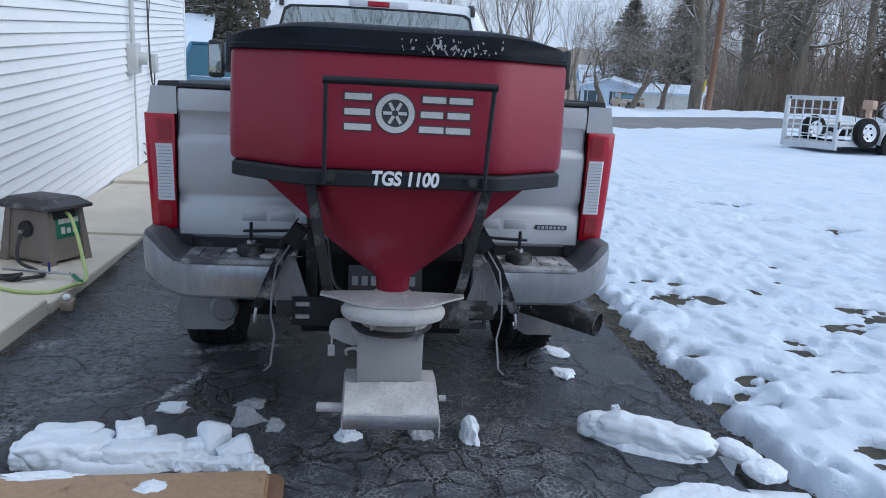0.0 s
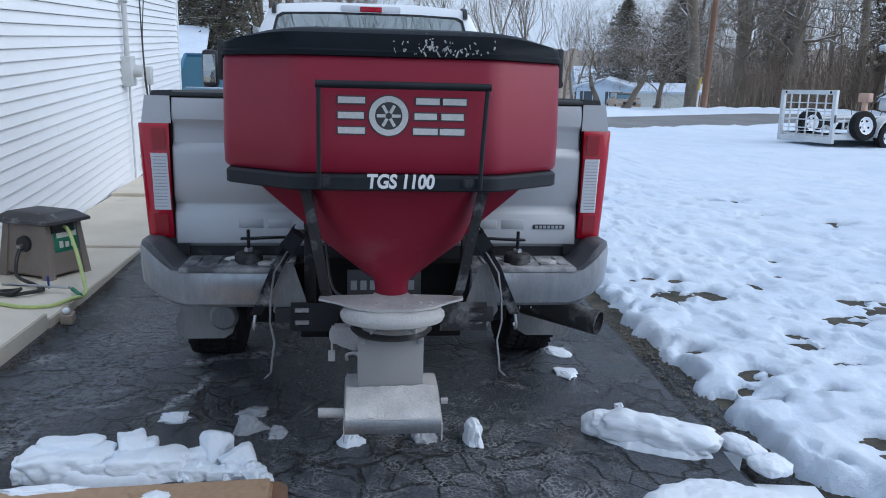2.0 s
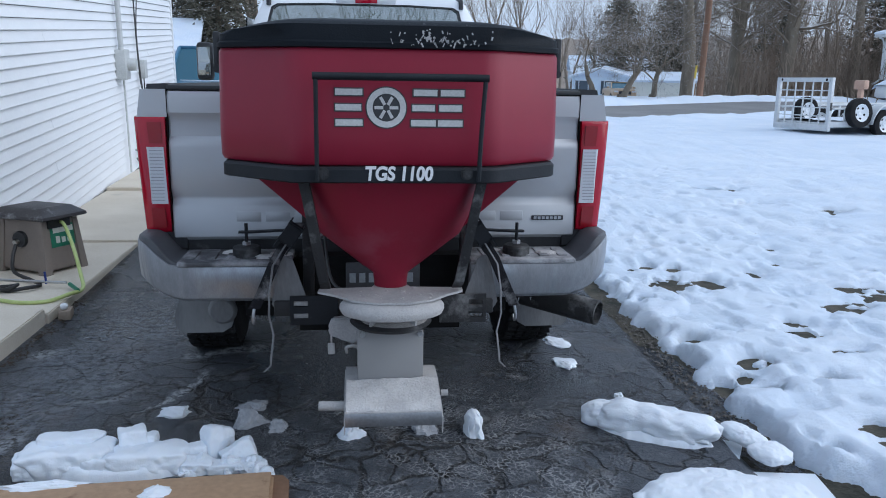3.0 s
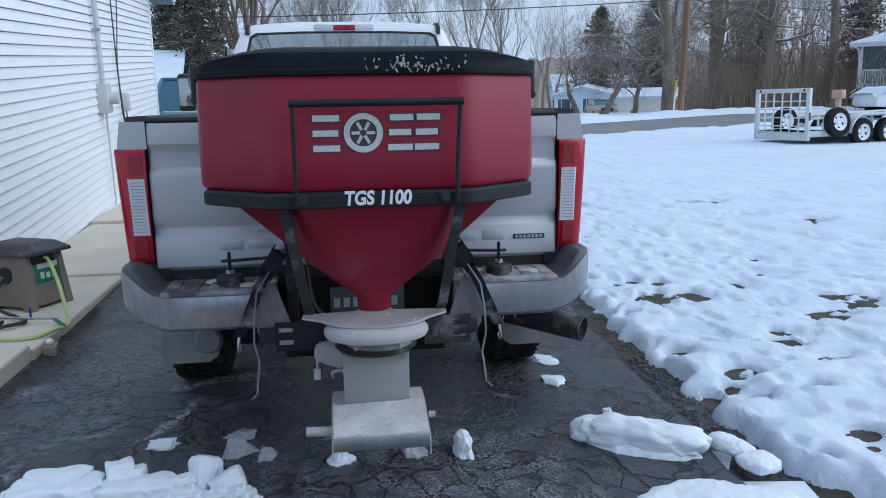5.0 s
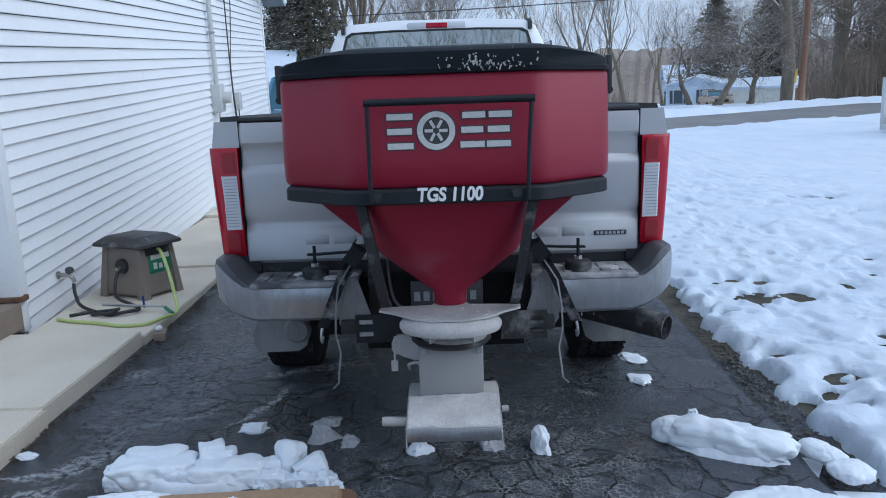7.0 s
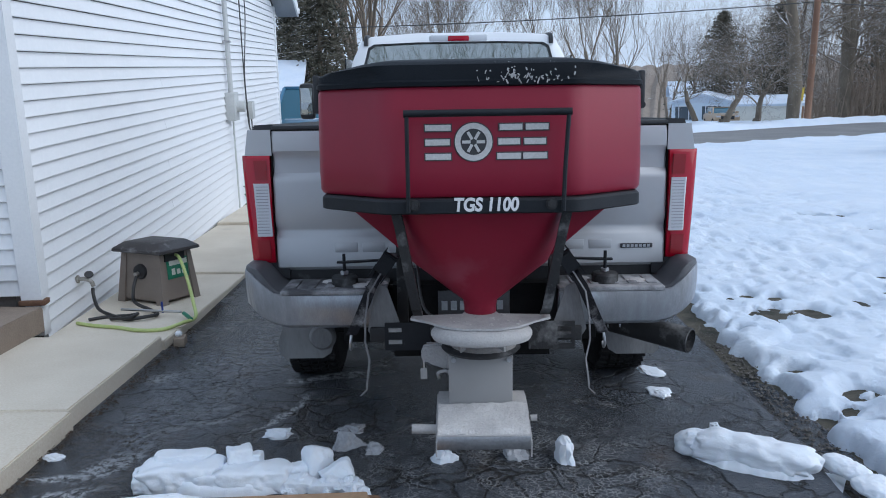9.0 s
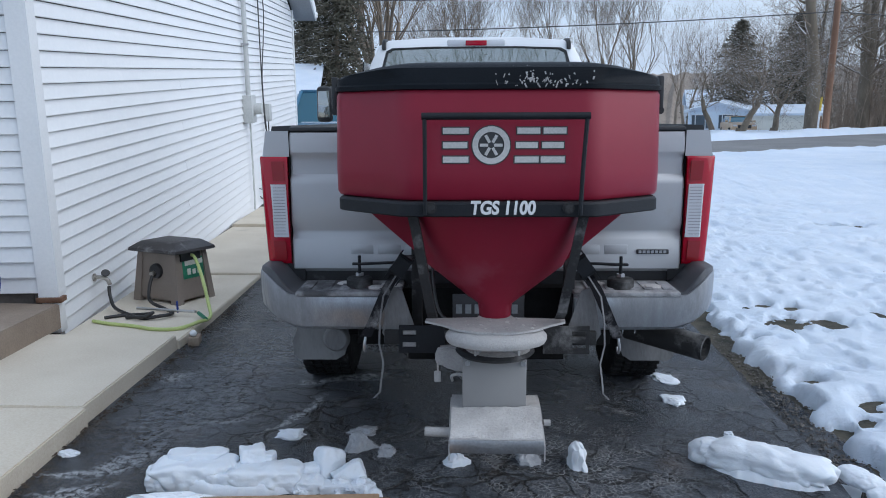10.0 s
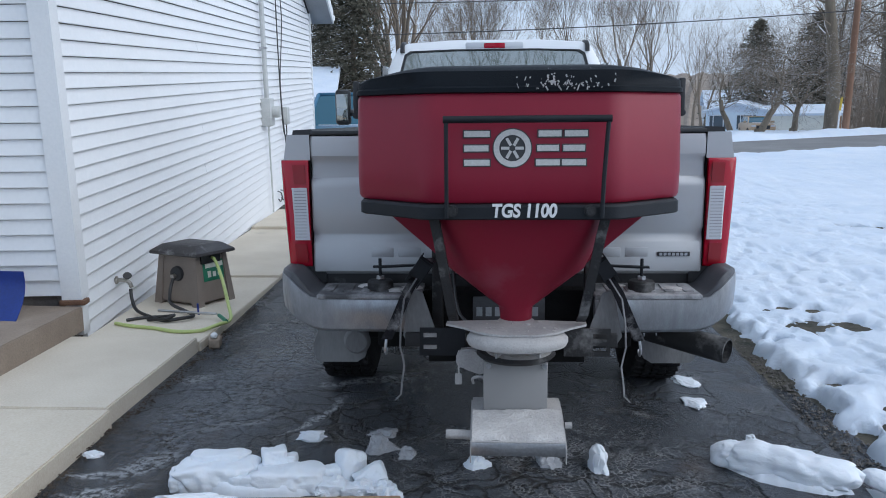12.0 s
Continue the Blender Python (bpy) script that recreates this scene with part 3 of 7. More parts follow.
def body_side(sgn, y0, y1, top, n=28, rows=12):
    """A body panel of sheet thickness with its wheel arch."""
    bm = bmesh.new()
    outer, inner = [], []
    for i in range(n + 1):
        y = y0 + (y1 - y0) * i / n
        lo = arch(y)
        outer.append([bm.verts.new((sgn * side_x(lo + (top(y) - lo) * k / rows, y), y, lo + (top(y) - lo) * k / rows)) for k in range(rows + 1)])
        inner.append([bm.verts.new((sgn * (side_x(lo + (top(y) - lo) * k / rows, y) - 0.05), y, lo + (top(y) - lo) * k / rows)) for k in range(rows + 1)])
    for i in range(n):
        for k in range(rows):
            bm.faces.new((outer[i][k], outer[i + 1][k], outer[i + 1][k + 1], outer[i][k + 1]))
            bm.faces.new((inner[i][k], inner[i][k + 1], inner[i + 1][k + 1], inner[i + 1][k]))
        for k in (0, rows):
            bm.faces.new((outer[i][k], outer[i + 1][k], inner[i + 1][k], inner[i][k]))
    for i in (0, n):
        for k in range(rows):
            bm.faces.new((outer[i][k], outer[i][k + 1], inner[i][k + 1], inner[i][k]))
    return bm


for s in (-1, 1):
    part("bed_side", body_side(s, 0.02, 2.14, lambda y: 1.435, rows=16), M["silver"], truck)
    part("bed_rail_cap", prism(bmesh.new(), [(s * 0.84, 1.432), (s * 0.935, 1.432), (s * 0.93, 1.452), (s * 0.85, 1.456)], 0.015, 2.14), M["black"], truck, "black plastic bed rail cap")
    part("cab_side", body_side(s, 2.18, 4.40, lambda y: 1.46), M["silver"], truck)
    part("front_fender", body_side(s, 4.42, 5.98, lambda y: 1.36 - 0.04 * (y - 4.4)), M["silver"], truck)
part("bed_floor", bx(-0.9, 0.9, 0.05, 2.14, 0.86, 0.90), M["under"], truck)
part("bed_front", bx(-0.9, 0.9, 2.08, 2.13, 0.86, 1.44), M["silver"], truck)

# tailgate: panel with a raised upper field, a crease and a lower shelf
tg = bmesh.new()
prof = [(0.012, 0.815), (-0.004, 0.83), (-0.004, 0.955), (0.002, 0.965), (0.010, 0.985), (0.010, 1.00), (-0.006, 1.03), (-0.010, 1.20), (-0.006, 1.225), (0.010, 1.245), (0.012, 1.30), (0.008, 1.325), (-0.004, 1.34), (-0.004, 1.40), (0.004, 1.425), (0.05, 1.43), (0.06, 0.815)]
rings = []
for x, dip in ((-0.853, 0.006), (-0.845, 0.0), (-0.5, 0.0), (0.0, 0.0), (0.5, 0.0), (0.845, 0.0), (0.853, 0.006)):
    rings.append([(x, y + dip, z) for y, z in prof])
loft(tg, rings)
gate = part("tailgate", tg, M["silver"], truck)
part("tailgate_cap", bx(-0.853, 0.853, 0.0, 0.075, 1.43, 1.449, 0.006), M["black"], gate, "black plastic top cap")
for i, (x, w) in enumerate(((-0.545, 0.10), (-0.425, 0.10), (-0.305, 0.10), (0.45, 0.10), (0.57, 0.10), (0.345, 0.10))):
    bm = bx(x - w / 2, x + w / 2, -0.0065, 0.0, 0.893, 0.935, 0.003)
    part("embossed_bar", bm, M["silver"], gate)
bm = bx(0.66, 0.80, -0.012, 0.0, 0.895, 0.915, 0.003)
badge = part("badge", bm, M["edge"], gate, "small dark badge")
for k in range(7):
    part("badge_bar", bx(0.668 + 0.018 * k, 0.680 + 0.018 * k, -0.014, -0.011, 0.899, 0.911), M["steel"], badge)

# tail lamps
for s in (-1, 1):
    def lens(z0, z1, x0, x1, pr):
        bm = bmesh.new()
        rings = []
        for q, k in ((0.0, 0.008), (0.012, 0.002), (0.03, 0.0), (0.25, -0.006), (0.5, -0.008), (0.75, -0.006), (0.97, 0.0), (0.988, 0.002), (1.0, 0.008)):
            z, w = z0 + q * (z1 - z0), x1 - 0.004 + 0.026 * q - (x0 - 0.004 + 0.005 * q)
            a = x0 - 0.004 + 0.005 * q
            rings.append([(s * a, -pr + k, z)] + [(s * (a + w * u), -pr + k + d, z) for u, d in ((0.3, -0.003), (0.6, -0.001), (0.75, 0.003), (0.87, 0.011), (0.95, 0.024), (1.0, 0.05))] + [(s * (a + w), 0.16, z), (s * a, 0.05, z)])
        return loft(bm, rings)
    lamp = part("tail_lamp", lens(0.852, 1.322, 0.862, 0.972, 0.012), M["redlens"], truck, "red tail lamp with a clear reversing lens")
    bm = bmesh.new()
    loft(bm, [[(s * (0.866 + d), -0.026, z), (s * (0.926 + d), -0.026, z), (s * (0.934 + d), -0.018, z), (s * (0.934 + d), 0.004, z), (s * (0.866 + d), 0.004, z)] for z, d in ((0.972, -0.004), (0.985, -0.003), (1.19, 0.004), (1.203, 0.005))])
    rev = part("reversing_lens", bm, M["clearlens"], lamp, "clear ribbed lens")
    for k in range(16):
        part("lens_rib", bx(min(s * 0.874, s * 0.926), max(s * 0.874, s * 0.926), -0.0268, -0.0255, 0.985 + 0.0135 * k, 0.9875 + 0.0135 * k), M["grip"], lamp)
    # Darker red panels imitate the lens's uneven gloss by colour.
    for z0, z1 in ((0.872, 0.955), (1.218, 1.302)):
        part("lens_panel", prism(bmesh.new(), [(s * 0.874, z0), (s * 0.925, z0), (s * 0.931, z1), (s * 0.878, z1)], -0.0235, -0.010), M["deepred"], lamp, "deeper red panel set in the lens")
    part("lens_gap", bx(min(s * 0.855, s * 0.860), max(s * 0.855, s * 0.860), 0.002, 0.05, 0.85, 1.43), M["under"], truck)
    part("lamp_surround", prism(bmesh.new(), [(s * 0.855, 1.322), (s * 0.972, 1.322), (s * 0.955, 1.432), (s * 0.857, 1.432)], -0.002, 0.03), M["silver"], truck)
    part("lower_gap", bx(min(s * 0.80, s * 0.94), max(s * 0.80, s * 0.94), 0.0, 0.05, 0.78, 0.85), M["black"], truck)
part("sill_gap", bx(-0.86, 0.86, 0.02, 0.06, 0.74, 0.82), M["black"], truck)

# rear bumper
def bump_y(x):
    return -0.25 + 0.015 * (abs(x) / 0.8) ** 2 + 0.15 * max(0.0, (abs(x) - 0.86) / 0.12) ** 2.2


halves = {-1: [], 1: []}
for x in [-0.98, -0.97, -0.95, -0.925, -0.90, -0.87, -0.83, -0.78, -0.72, -0.6, -0.45, -0.36, 0.36, 0.45, 0.6, 0.72, 0.78, 0.83, 0.87, 0.90, 0.925, 0.95, 0.97, 0.98]:
    a = abs(x)
    top = 0.757 + 0.085 * float(smooth(0.80, 0.94, a))
    bot = 0.600 + 0.065 * float(smooth(0.78, 0.96, a))
    y = bump_y(x)
    halves[1 if x > 0 else -1].append([(x, y + 0.035, top), (x, y + 0.006, top - 0.006), (x, y, top - 0.03), (x, y + 0.004, (top + bot) / 2 + 0.01), (x, y + 0.010, (top + bot) / 2 - 0.02), (x, y + 0.025, bot + 0.02), (x, y + 0.06, bot), (x, y + 0.07, bot + 0.01), (x, y + 0.05, top - 0.02)])
bumper = part("rear_bumper", bx(-0.88, 0.88, -0.06, 0.02, 0.63, 0.74, 0.01), M["under"], truck, "rear bumper with dirty chrome faces and step pads")
for half in halves.values():
    part("bumper_face", loft(bmesh.new(), half), M["chrome"], bumper, "dirty chrome bumper face streaked with salt")
for s in (-1, 1):
    bm = bx(min(s * 0.36, s * 0.80), max(s * 0.36, s * 0.80), -0.235, 0.02, 0.752, 0.772, 0.006)
    padp = part("step_pad", bm, M["pad"], bumper, "ridged rubber step pad crusted with salt")
    for k in range(5):
        x = s * (0.44 + 0.08 * k)
        part("pad_ridge", bx(x - 0.02, x + 0.02, -0.18, -0.03, 0.770, 0.778, 0.003), M["pad"], bumper)
    rings = []
    for x in (0.785, 0.80, 0.82, 0.84, 0.86, 0.88, 0.90, 0.92, 0.94, 0.955, 0.968, 0.974):
        zt, yf = 0.768 + 0.096 * float(smooth(0.80, 0.91, x)) - 0.010 * float(smooth(0.955, 0.975, x)), bump_y(x) + 0.014
        rings.append([(s * x, yf, 0.74), (s * x, yf, zt - 0.014), (s * x, yf + 0.005, zt - 0.004), (s * x, yf + 0.015, zt), (s * x, 0.06, zt), (s * x, 0.06, 0.74)])
    bm = loft(bmesh.new(), rings)
    part("bumper_corner", bm, M["cap"], bumper, "grey plastic bumper corner")
    # flap and lamp under the bumper
    fl = part("mud_flap", prism(bmesh.new(), [(s * 0.66, 0.60), (s * 0.85, 0.60), (s * 0.90, 0.50), (s * 0.935, 0.40), (s * 0.925, 0.335), (s * 0.90, 0.315), (s * 0.72, 0.315), (s * 0.68, 0.34), (s * 0.66, 0.40)], 0.30, 0.312), M["flap"], truck, "dusty grey mud flap")
part("round_lamp", lathe(bmesh.new(), [(0.0, 0.03), (0.05, 0.028), (0.062, 0.015), (0.066, 0.0), (0.05, -0.05)], pose(-0.71, 0.26, 0.435, 90, 0, 0), 28), M["flap"], truck, "round dust-covered lamp")
part("hanger_bar", bx(-0.60, 0.60, 0.20, 0.26, 0.42, 0.50, 0.01), M["under"], truck)

# icicles and crusted streaks under the bumper
ri = random.Random(9)
M["ice"] = glass_mat("dirty_ice", (0.55, 0.58, 0.62), 0.25, 0.6)
for k in range(9):
    x = -0.90 + 0.026 * k + ri.uniform(-0.011, 0.011)
    part("icicle", rd((x, 0.285, 0.602), (x + ri.uniform(-0.006, 0.006), 0.288, 0.602 - 0.13 * ri.random() ** 1.2 - 0.02), 0.006, 0.0012, 6), M["ice"], truck)
for k in range(3):
    x = 0.52 + 0.05 * k
    part("icicle", rd((x, -0.21, 0.604), (x, -0.21, 0.604 - ri.uniform(0.012, 0.022)), 0.003, 0.001, 6), M["ice"], truck)
part("receiver_tube", bx(-0.04, 0.04, -0.42, 0.2, 0.47, 0.55, 0.006), M["under"], truck)
for x, y in ((-0.60, -0.06), (-0.47, -0.15), (-0.41, -0.10), (0.47, -0.07), (0.70, -0.12)):
    bm = bmesh.new()
    bmesh.ops.create_icosphere(bm, subdivisions=2, radius=0.035, matrix=Matrix.Translation((x, y, 0.772)) @ Matrix.Diagonal((1.5, 1.0, 0.35, 1)))
    part("salt_lump", bm, M["crust"], truck)

# exhaust
bm = bmesh.new()
rod(bm, (0.50, 0.42, 0.515), (0.99, 0.02, 0.46), 0.055, 0.058, 24, cap=False)
rod(bm, (0.50, 0.42, 0.515), (0.99, 0.02, 0.46), 0.048, 0.050, 24, cap=False)
rod(bm, (0.989, 0.0205, 0.460), (0.992, 0.018, 0.4597), 0.058, 0.050, 24, cap=False)
part("exhaust_pipe", bm, M["dusty"], truck, "dark exhaust tail pipe")
part("muffler", rd((0.35, 0.5, 0.52), (0.3, 1.6, 0.5), 0.09, seg=18), M["under"], truck)

# number plate in the bumper recess
part("recess", bx(-0.34, 0.34, -0.09, 0.0, 0.44, 0.76), M["under"], truck)
pl = part("number_plate", bx(-0.145, 0.165, -0.105, -0.095, 0.585, 0.735, 0.004), M["plate"], truck, "number plate half hidden by the spreader")
part("plate_band", bx(-0.142, 0.162, -0.108, -0.1055, 0.588, 0.622), M["gold"], pl, "gold band")
for k, x in enumerate((-0.118, -0.078, -0.038, 0.002, 0.042, 0.082, 0.122)):
    part("plate_bar", bx(x - 0.012, x + 0.014, -0.1085, -0.1058, 0.650, 0.690), M["ink"], pl)
for k in range(4):
    part("plate_bar", bx(-0.05 + 0.035 * k, -0.028 + 0.035 * k, -0.110, -0.1085, 0.592, 0.616), M["ink"], pl)

# cab
bm = bmesh.new()
loft(bm, [[(x, 2.40, 1.46 + (z - 1.46) * 1.045) for x, z in ((-0.86, 1.46), (-0.80, 1.66), (-0.745, 1.86), (-0.69, 1.975), (-0.62, 2.012), (-0.3, 2.03), (0.3, 2.03), (0.62, 2.012), (0.69, 1.975), (0.745, 1.86), (0.80, 1.66), (0.86, 1.46))]] +
     [[(x * k, y, 1.46 + (z - 1.46) * h * 1.045) for x, z in ((-0.86, 1.46), (-0.80, 1.66), (-0.745, 1.86), (-0.69, 1.975), (-0.62, 2.012), (-0.3, 2.03), (0.3, 2.03), (0.62, 2.012), (0.69, 1.975), (0.745, 1.86), (0.80, 1.66), (0.86, 1.46))] for y, k, h in ((2.5, 1.0, 1.02), (3.2, 1.0, 1.06), (3.9, 0.99, 1.03), (4.15, 0.97, 0.94))], closed=False, caps=False)
roof = part("cab_roof", bm, M["white"], truck, "white cab roof")
# rear frame of the cab round the window, leaning forward
def lean_y(z):
    return 2.18 + 0.30 * (z - 1.46) + 0.25 * max(0, z - 1.97)


def ring_pts(pts, off):
    return [(x, lean_y(z) + off, z) for x, z in pts]


LIFT = 1.045
outer = [(-0.88, 1.44), (-0.80, 1.66), (-0.745, 1.86), (-0.69, 1.975), (-0.62, 2.012), (-0.3, 2.032), (0.3, 2.032), (0.62, 2.012), (0.69, 1.975), (0.745, 1.86), (0.80, 1.66), (0.88, 1.44)]
inner = [(-0.78, 1.48), (-0.72, 1.66), (-0.665, 1.84), (-0.640, 1.935), (-0.60, 1.958), (-0.3, 1.968), (0.3, 1.968), (0.60, 1.958), (0.640, 1.935), (0.665, 1.84), (0.72, 1.66), (0.78, 1.48)]
outer, inner = ([(x, 1.46 + (z - 1.46) * LIFT) for x, z in r] for r in (outer, inner))
bm = bmesh.new()
loft(bm, [ring_pts(outer, 0.16), ring_pts(outer, 0.01), ring_pts([(x * 0.985, 1.46 + (z - 1.46) * 0.985) for x, z in outer], 0.0), ring_pts(inner, 0.0), ring_pts(inner, 0.05)], caps=False)
part("cab_back", bm, M["white"], truck)
bm = bmesh.new()
loft(bm, [ring_pts(inner, 0.012), ring_pts(inner, 0.018)])
part("rear_window", bm, M["rearglass"], truck, "tinted rear window mirroring sky and branches")
bm = bmesh.new()
loft(bm, [ring_pts(inner, 0.004), ring_pts([(x * 0.975, 1.46 + (z - 1.46) * 0.965 + 0.01) for x, z in inner], 0.004), ring_pts([(x * 0.975, 1.46 + (z - 1.46) * 0.965 + 0.01) for x, z in inner], 0.010), ring_pts(inner, 0.010)], caps=False)
part("window_seal", bm, M["black"], truck)
for s in (-1, 1):
    part("roof_seam", tube(bmesh.new(), [(s * 0.655, lean_y(1.97) - 0.004, 1.970), (s * 0.655, lean_y(2.02), 2.028), (s * 0.655, 2.55, 2.048)], 0.016, 6), M["black"], truck, "black roof seam strip")
    part("side_window", prism(bmesh.new(), [(2.45, 1.49), (4.05, 1.49), (3.75, 1.88), (3.2, 1.92), (2.55, 1.90)], s * 0.835, s * 0.825, "x"), M["glass"], truck)
    # tow mirror on an arm
    mir = part("tow_mirror", bx(min(s * 1.25, s * 1.38), max(s * 1.25, s * 1.38), 3.62, 3.74, 1.46, 1.77, 0.03), M["black"], truck, "black tow mirror")
    part("mirror_glass", bx(min(s * 1.265, s * 1.365), max(s * 1.265, s * 1.365), 3.612, 3.618, 1.50, 1.73, 0.002), M["rearglass"], mir)
    part("mirror_arm", rd((s * 0.90, 3.68, 1.55), (s * 1.27, 3.68, 1.57), 0.03), M["black"], truck)
hms = part("brake_lamp", bx(-0.205, 0.205, 0, 0.03, 1.990, 2.038, 0.01, m=Matrix.Translation((0.0, lean_y(2.01) - 0.012, 0))), M["clearlens"], truck, "high brake lamp between clear cargo lamps")
part("red_lens", bx(-0.075, 0.075, lean_y(2.01) - 0.018, lean_y(2.01) + 0.0, 1.996, 2.032, 0.005), M["redlens"], hms, "red lens")
part("windshield", loft(bmesh.new(), [[(-0.78, 4.75, 1.40), (0.78, 4.75, 1.40), (0.66, 4.12, 1.95), (-0.66, 4.12, 1.95)], [(-0.78, 4.76, 1.41), (0.78, 4.76, 1.41), (0.66, 4.13, 1.96), (-0.66, 4.13, 1.96)]]), M["glass"], truck)
bm = bmesh.new()
loft(bm, [[(x, y, z + 0.04 * (1 - (x / 0.9) ** 2)) for x in np.linspace(-0.9, 0.9, 9)] for y, z in ((4.45, 1.36), (5.0, 1.36), (5.6, 1.33), (5.95, 1.26), (6.02, 1.12))], closed=False, caps=False)
part("hood", bm, M["silver"], truck)
part("grille", bx(-0.84, 0.84, 5.93, 6.03, 0.72, 1.14, 0.03), M["steel"], truck)
part("front_bumper", bx(-0.95, 0.95, 5.92, 6.14, 0.45, 0.70, 0.05), M["chrome"], truck)
part("seat_row", bx(-0.65, 0.65, 2.62, 2.80, 0.9, 1.62, 0.06), M["inside"], truck)
for s in (-1, 1):
    part("headrest", bx(s * 0.4 - 0.13, s * 0.4 + 0.13, 2.66, 2.78, 1.60, 1.80, 0.05), M["inside"], truck)
part("cab_floor", bx(-0.85, 0.85, 2.2, 4.6, 0.55, 0.62), M["under"], truck)
for s in (-1, 1):
    part("frame_rail", bx(s * 0.47 - 0.04, s * 0.47 + 0.04, 0.05, 5.9, 0.55, 0.72, 0.008), M["under"], truck)
for y in (1.12, 5.18):
    part("axle", rd((-0.85, y, 0.40), (0.85, y, 0.40), 0.05, seg=14), M["under"], truck)
part("differential", lathe(bmesh.new(), [(0.0, -0.19), (0.10, -0.17), (0.18, -0.08), (0.19, 0.0), (0.17, 0.1), (0.08, 0.18), (0, 0.2)], pose(0.02, 1.10, 0.41, 90, 0, 0), 20), M["under"], truck)
part("spare_tyre", lathe(bmesh.new(), [(0.2, -0.1), (0.36, -0.12), (0.40, -0.06), (0.40, 0.06), (0.36, 0.12), (0.2, 0.1), (0.2, -0.1)], pose(0, 0.75, 0.66), 32), M["tyre"], truck)

# wheels
bm = bmesh.new()
lathe(bm, [(0.235, -0.125), (0.30, -0.142), (0.37, -0.14), (0.397, -0.12), (0.402, -0.06), (0.403, 0.0), (0.402, 0.06), (0.397, 0.12), (0.37, 0.14), (0.30, 0.142), (0.235, 0.125), (0.20, 0.0), (0.235, -0.125)], Matrix(), 48)
for k in range(44):
    for lane, off, w in ((-0.105, 0.0, 0.05), (-0.047, 0.5, 0.042), (0.0, 0.2, 0.032), (0.047, 0.7, 0.042), (0.105, 0.3, 0.05)):
        a = 2 * math.pi * (k + off) / 44
        box(bm, 0.398, 0.416, -0.019, 0.019, lane - w / 2, lane + w / 2, 0, Matrix.Rotation(a, 4, "Z") @ Matrix.Rotation(0.3 * (1 if lane > 0 else -1), 4, "X"))
tyre_me = to_mesh("tyre", bm, M["tyre"])
bm = bmesh.new()
lathe(bm, [(0.0, 0.06), (0.06, 0.065), (0.07, 0.04), (0.12, 0.035), (0.17, 0.05), (0.215, 0.09), (0.235, 0.125), (0.23, 0.0), (0.0, -0.02)], Matrix(), 32)
for k in range(8):
    a = 2 * math.pi * k / 8
    rod(bm, (0.085 * math.cos(a), 0.085 * math.sin(a), 0.03), (0.085 * math.cos(a), 0.085 * math.sin(a), 0.06), 0.012, seg=6)
rim_me = to_mesh("rim", bm, M["steel"])
for s in (-1, 1):
    for y in (1.12, 5.18):
        wh = new("wheel")
        wh.parent = truck
        wh.matrix_local = pose(s * 0.862, y, 0.412, 0, 90 * s, 0)
        part("tyre", tyre_me, None, wh)
        part("rim", rim_me, None, wh)
        bm = bmesh.new()
        loft(bm, [[(s * x, y + 0.54 * math.cos(a), 0.42 + 0.54 * math.sin(a)) for a in np.linspace(-0.1, math.pi + 0.1, 18)] for x in (0.62, 0.93)], closed=False, caps=False)
        part("wheel_liner", bm, M["under"], truck)

# ---- salt spreader ----
CX = 0.035
spr = thing("salt_spreader", at(CX, 0, 0), "red tailgate salt spreader with black lid, crusted with salt", "salt spreader")


def octo(hw, yf, yc, yb, z, fx):
    """A ring: back corners, sides, front bevels and flat front."""
    return [(-hw, yb, z), (-hw, yc, z), (-fx, yf, z), (fx, yf, z), (hw, yc, z), (hw, yb, z)]


def filleted(ring, radii, n=7):
    """Round the corners of a flat ring, each by its own cut length."""
    out, m = [], len(ring)
    for i in range(m):
        a, b, c = Vector(ring[i - 1]), Vector(ring[i]), Vector(ring[(i + 1) % m])
        d = radii[i]
        p, q = b + (a - b).normalized() * d, b + (c - b).normalized() * d
        out += [p.lerp(b, t).lerp(b.lerp(q, t), t) for t in np.linspace(0, 1, n)]
    return out


def rounded(hw, yf, yc, yb, z, fx, k=1.0):
    return filleted(octo(hw, yf, yc, yb, z, fx), [0.03, 0.045 * k, 0.042 * k, 0.042 * k, 0.045 * k, 0.03])


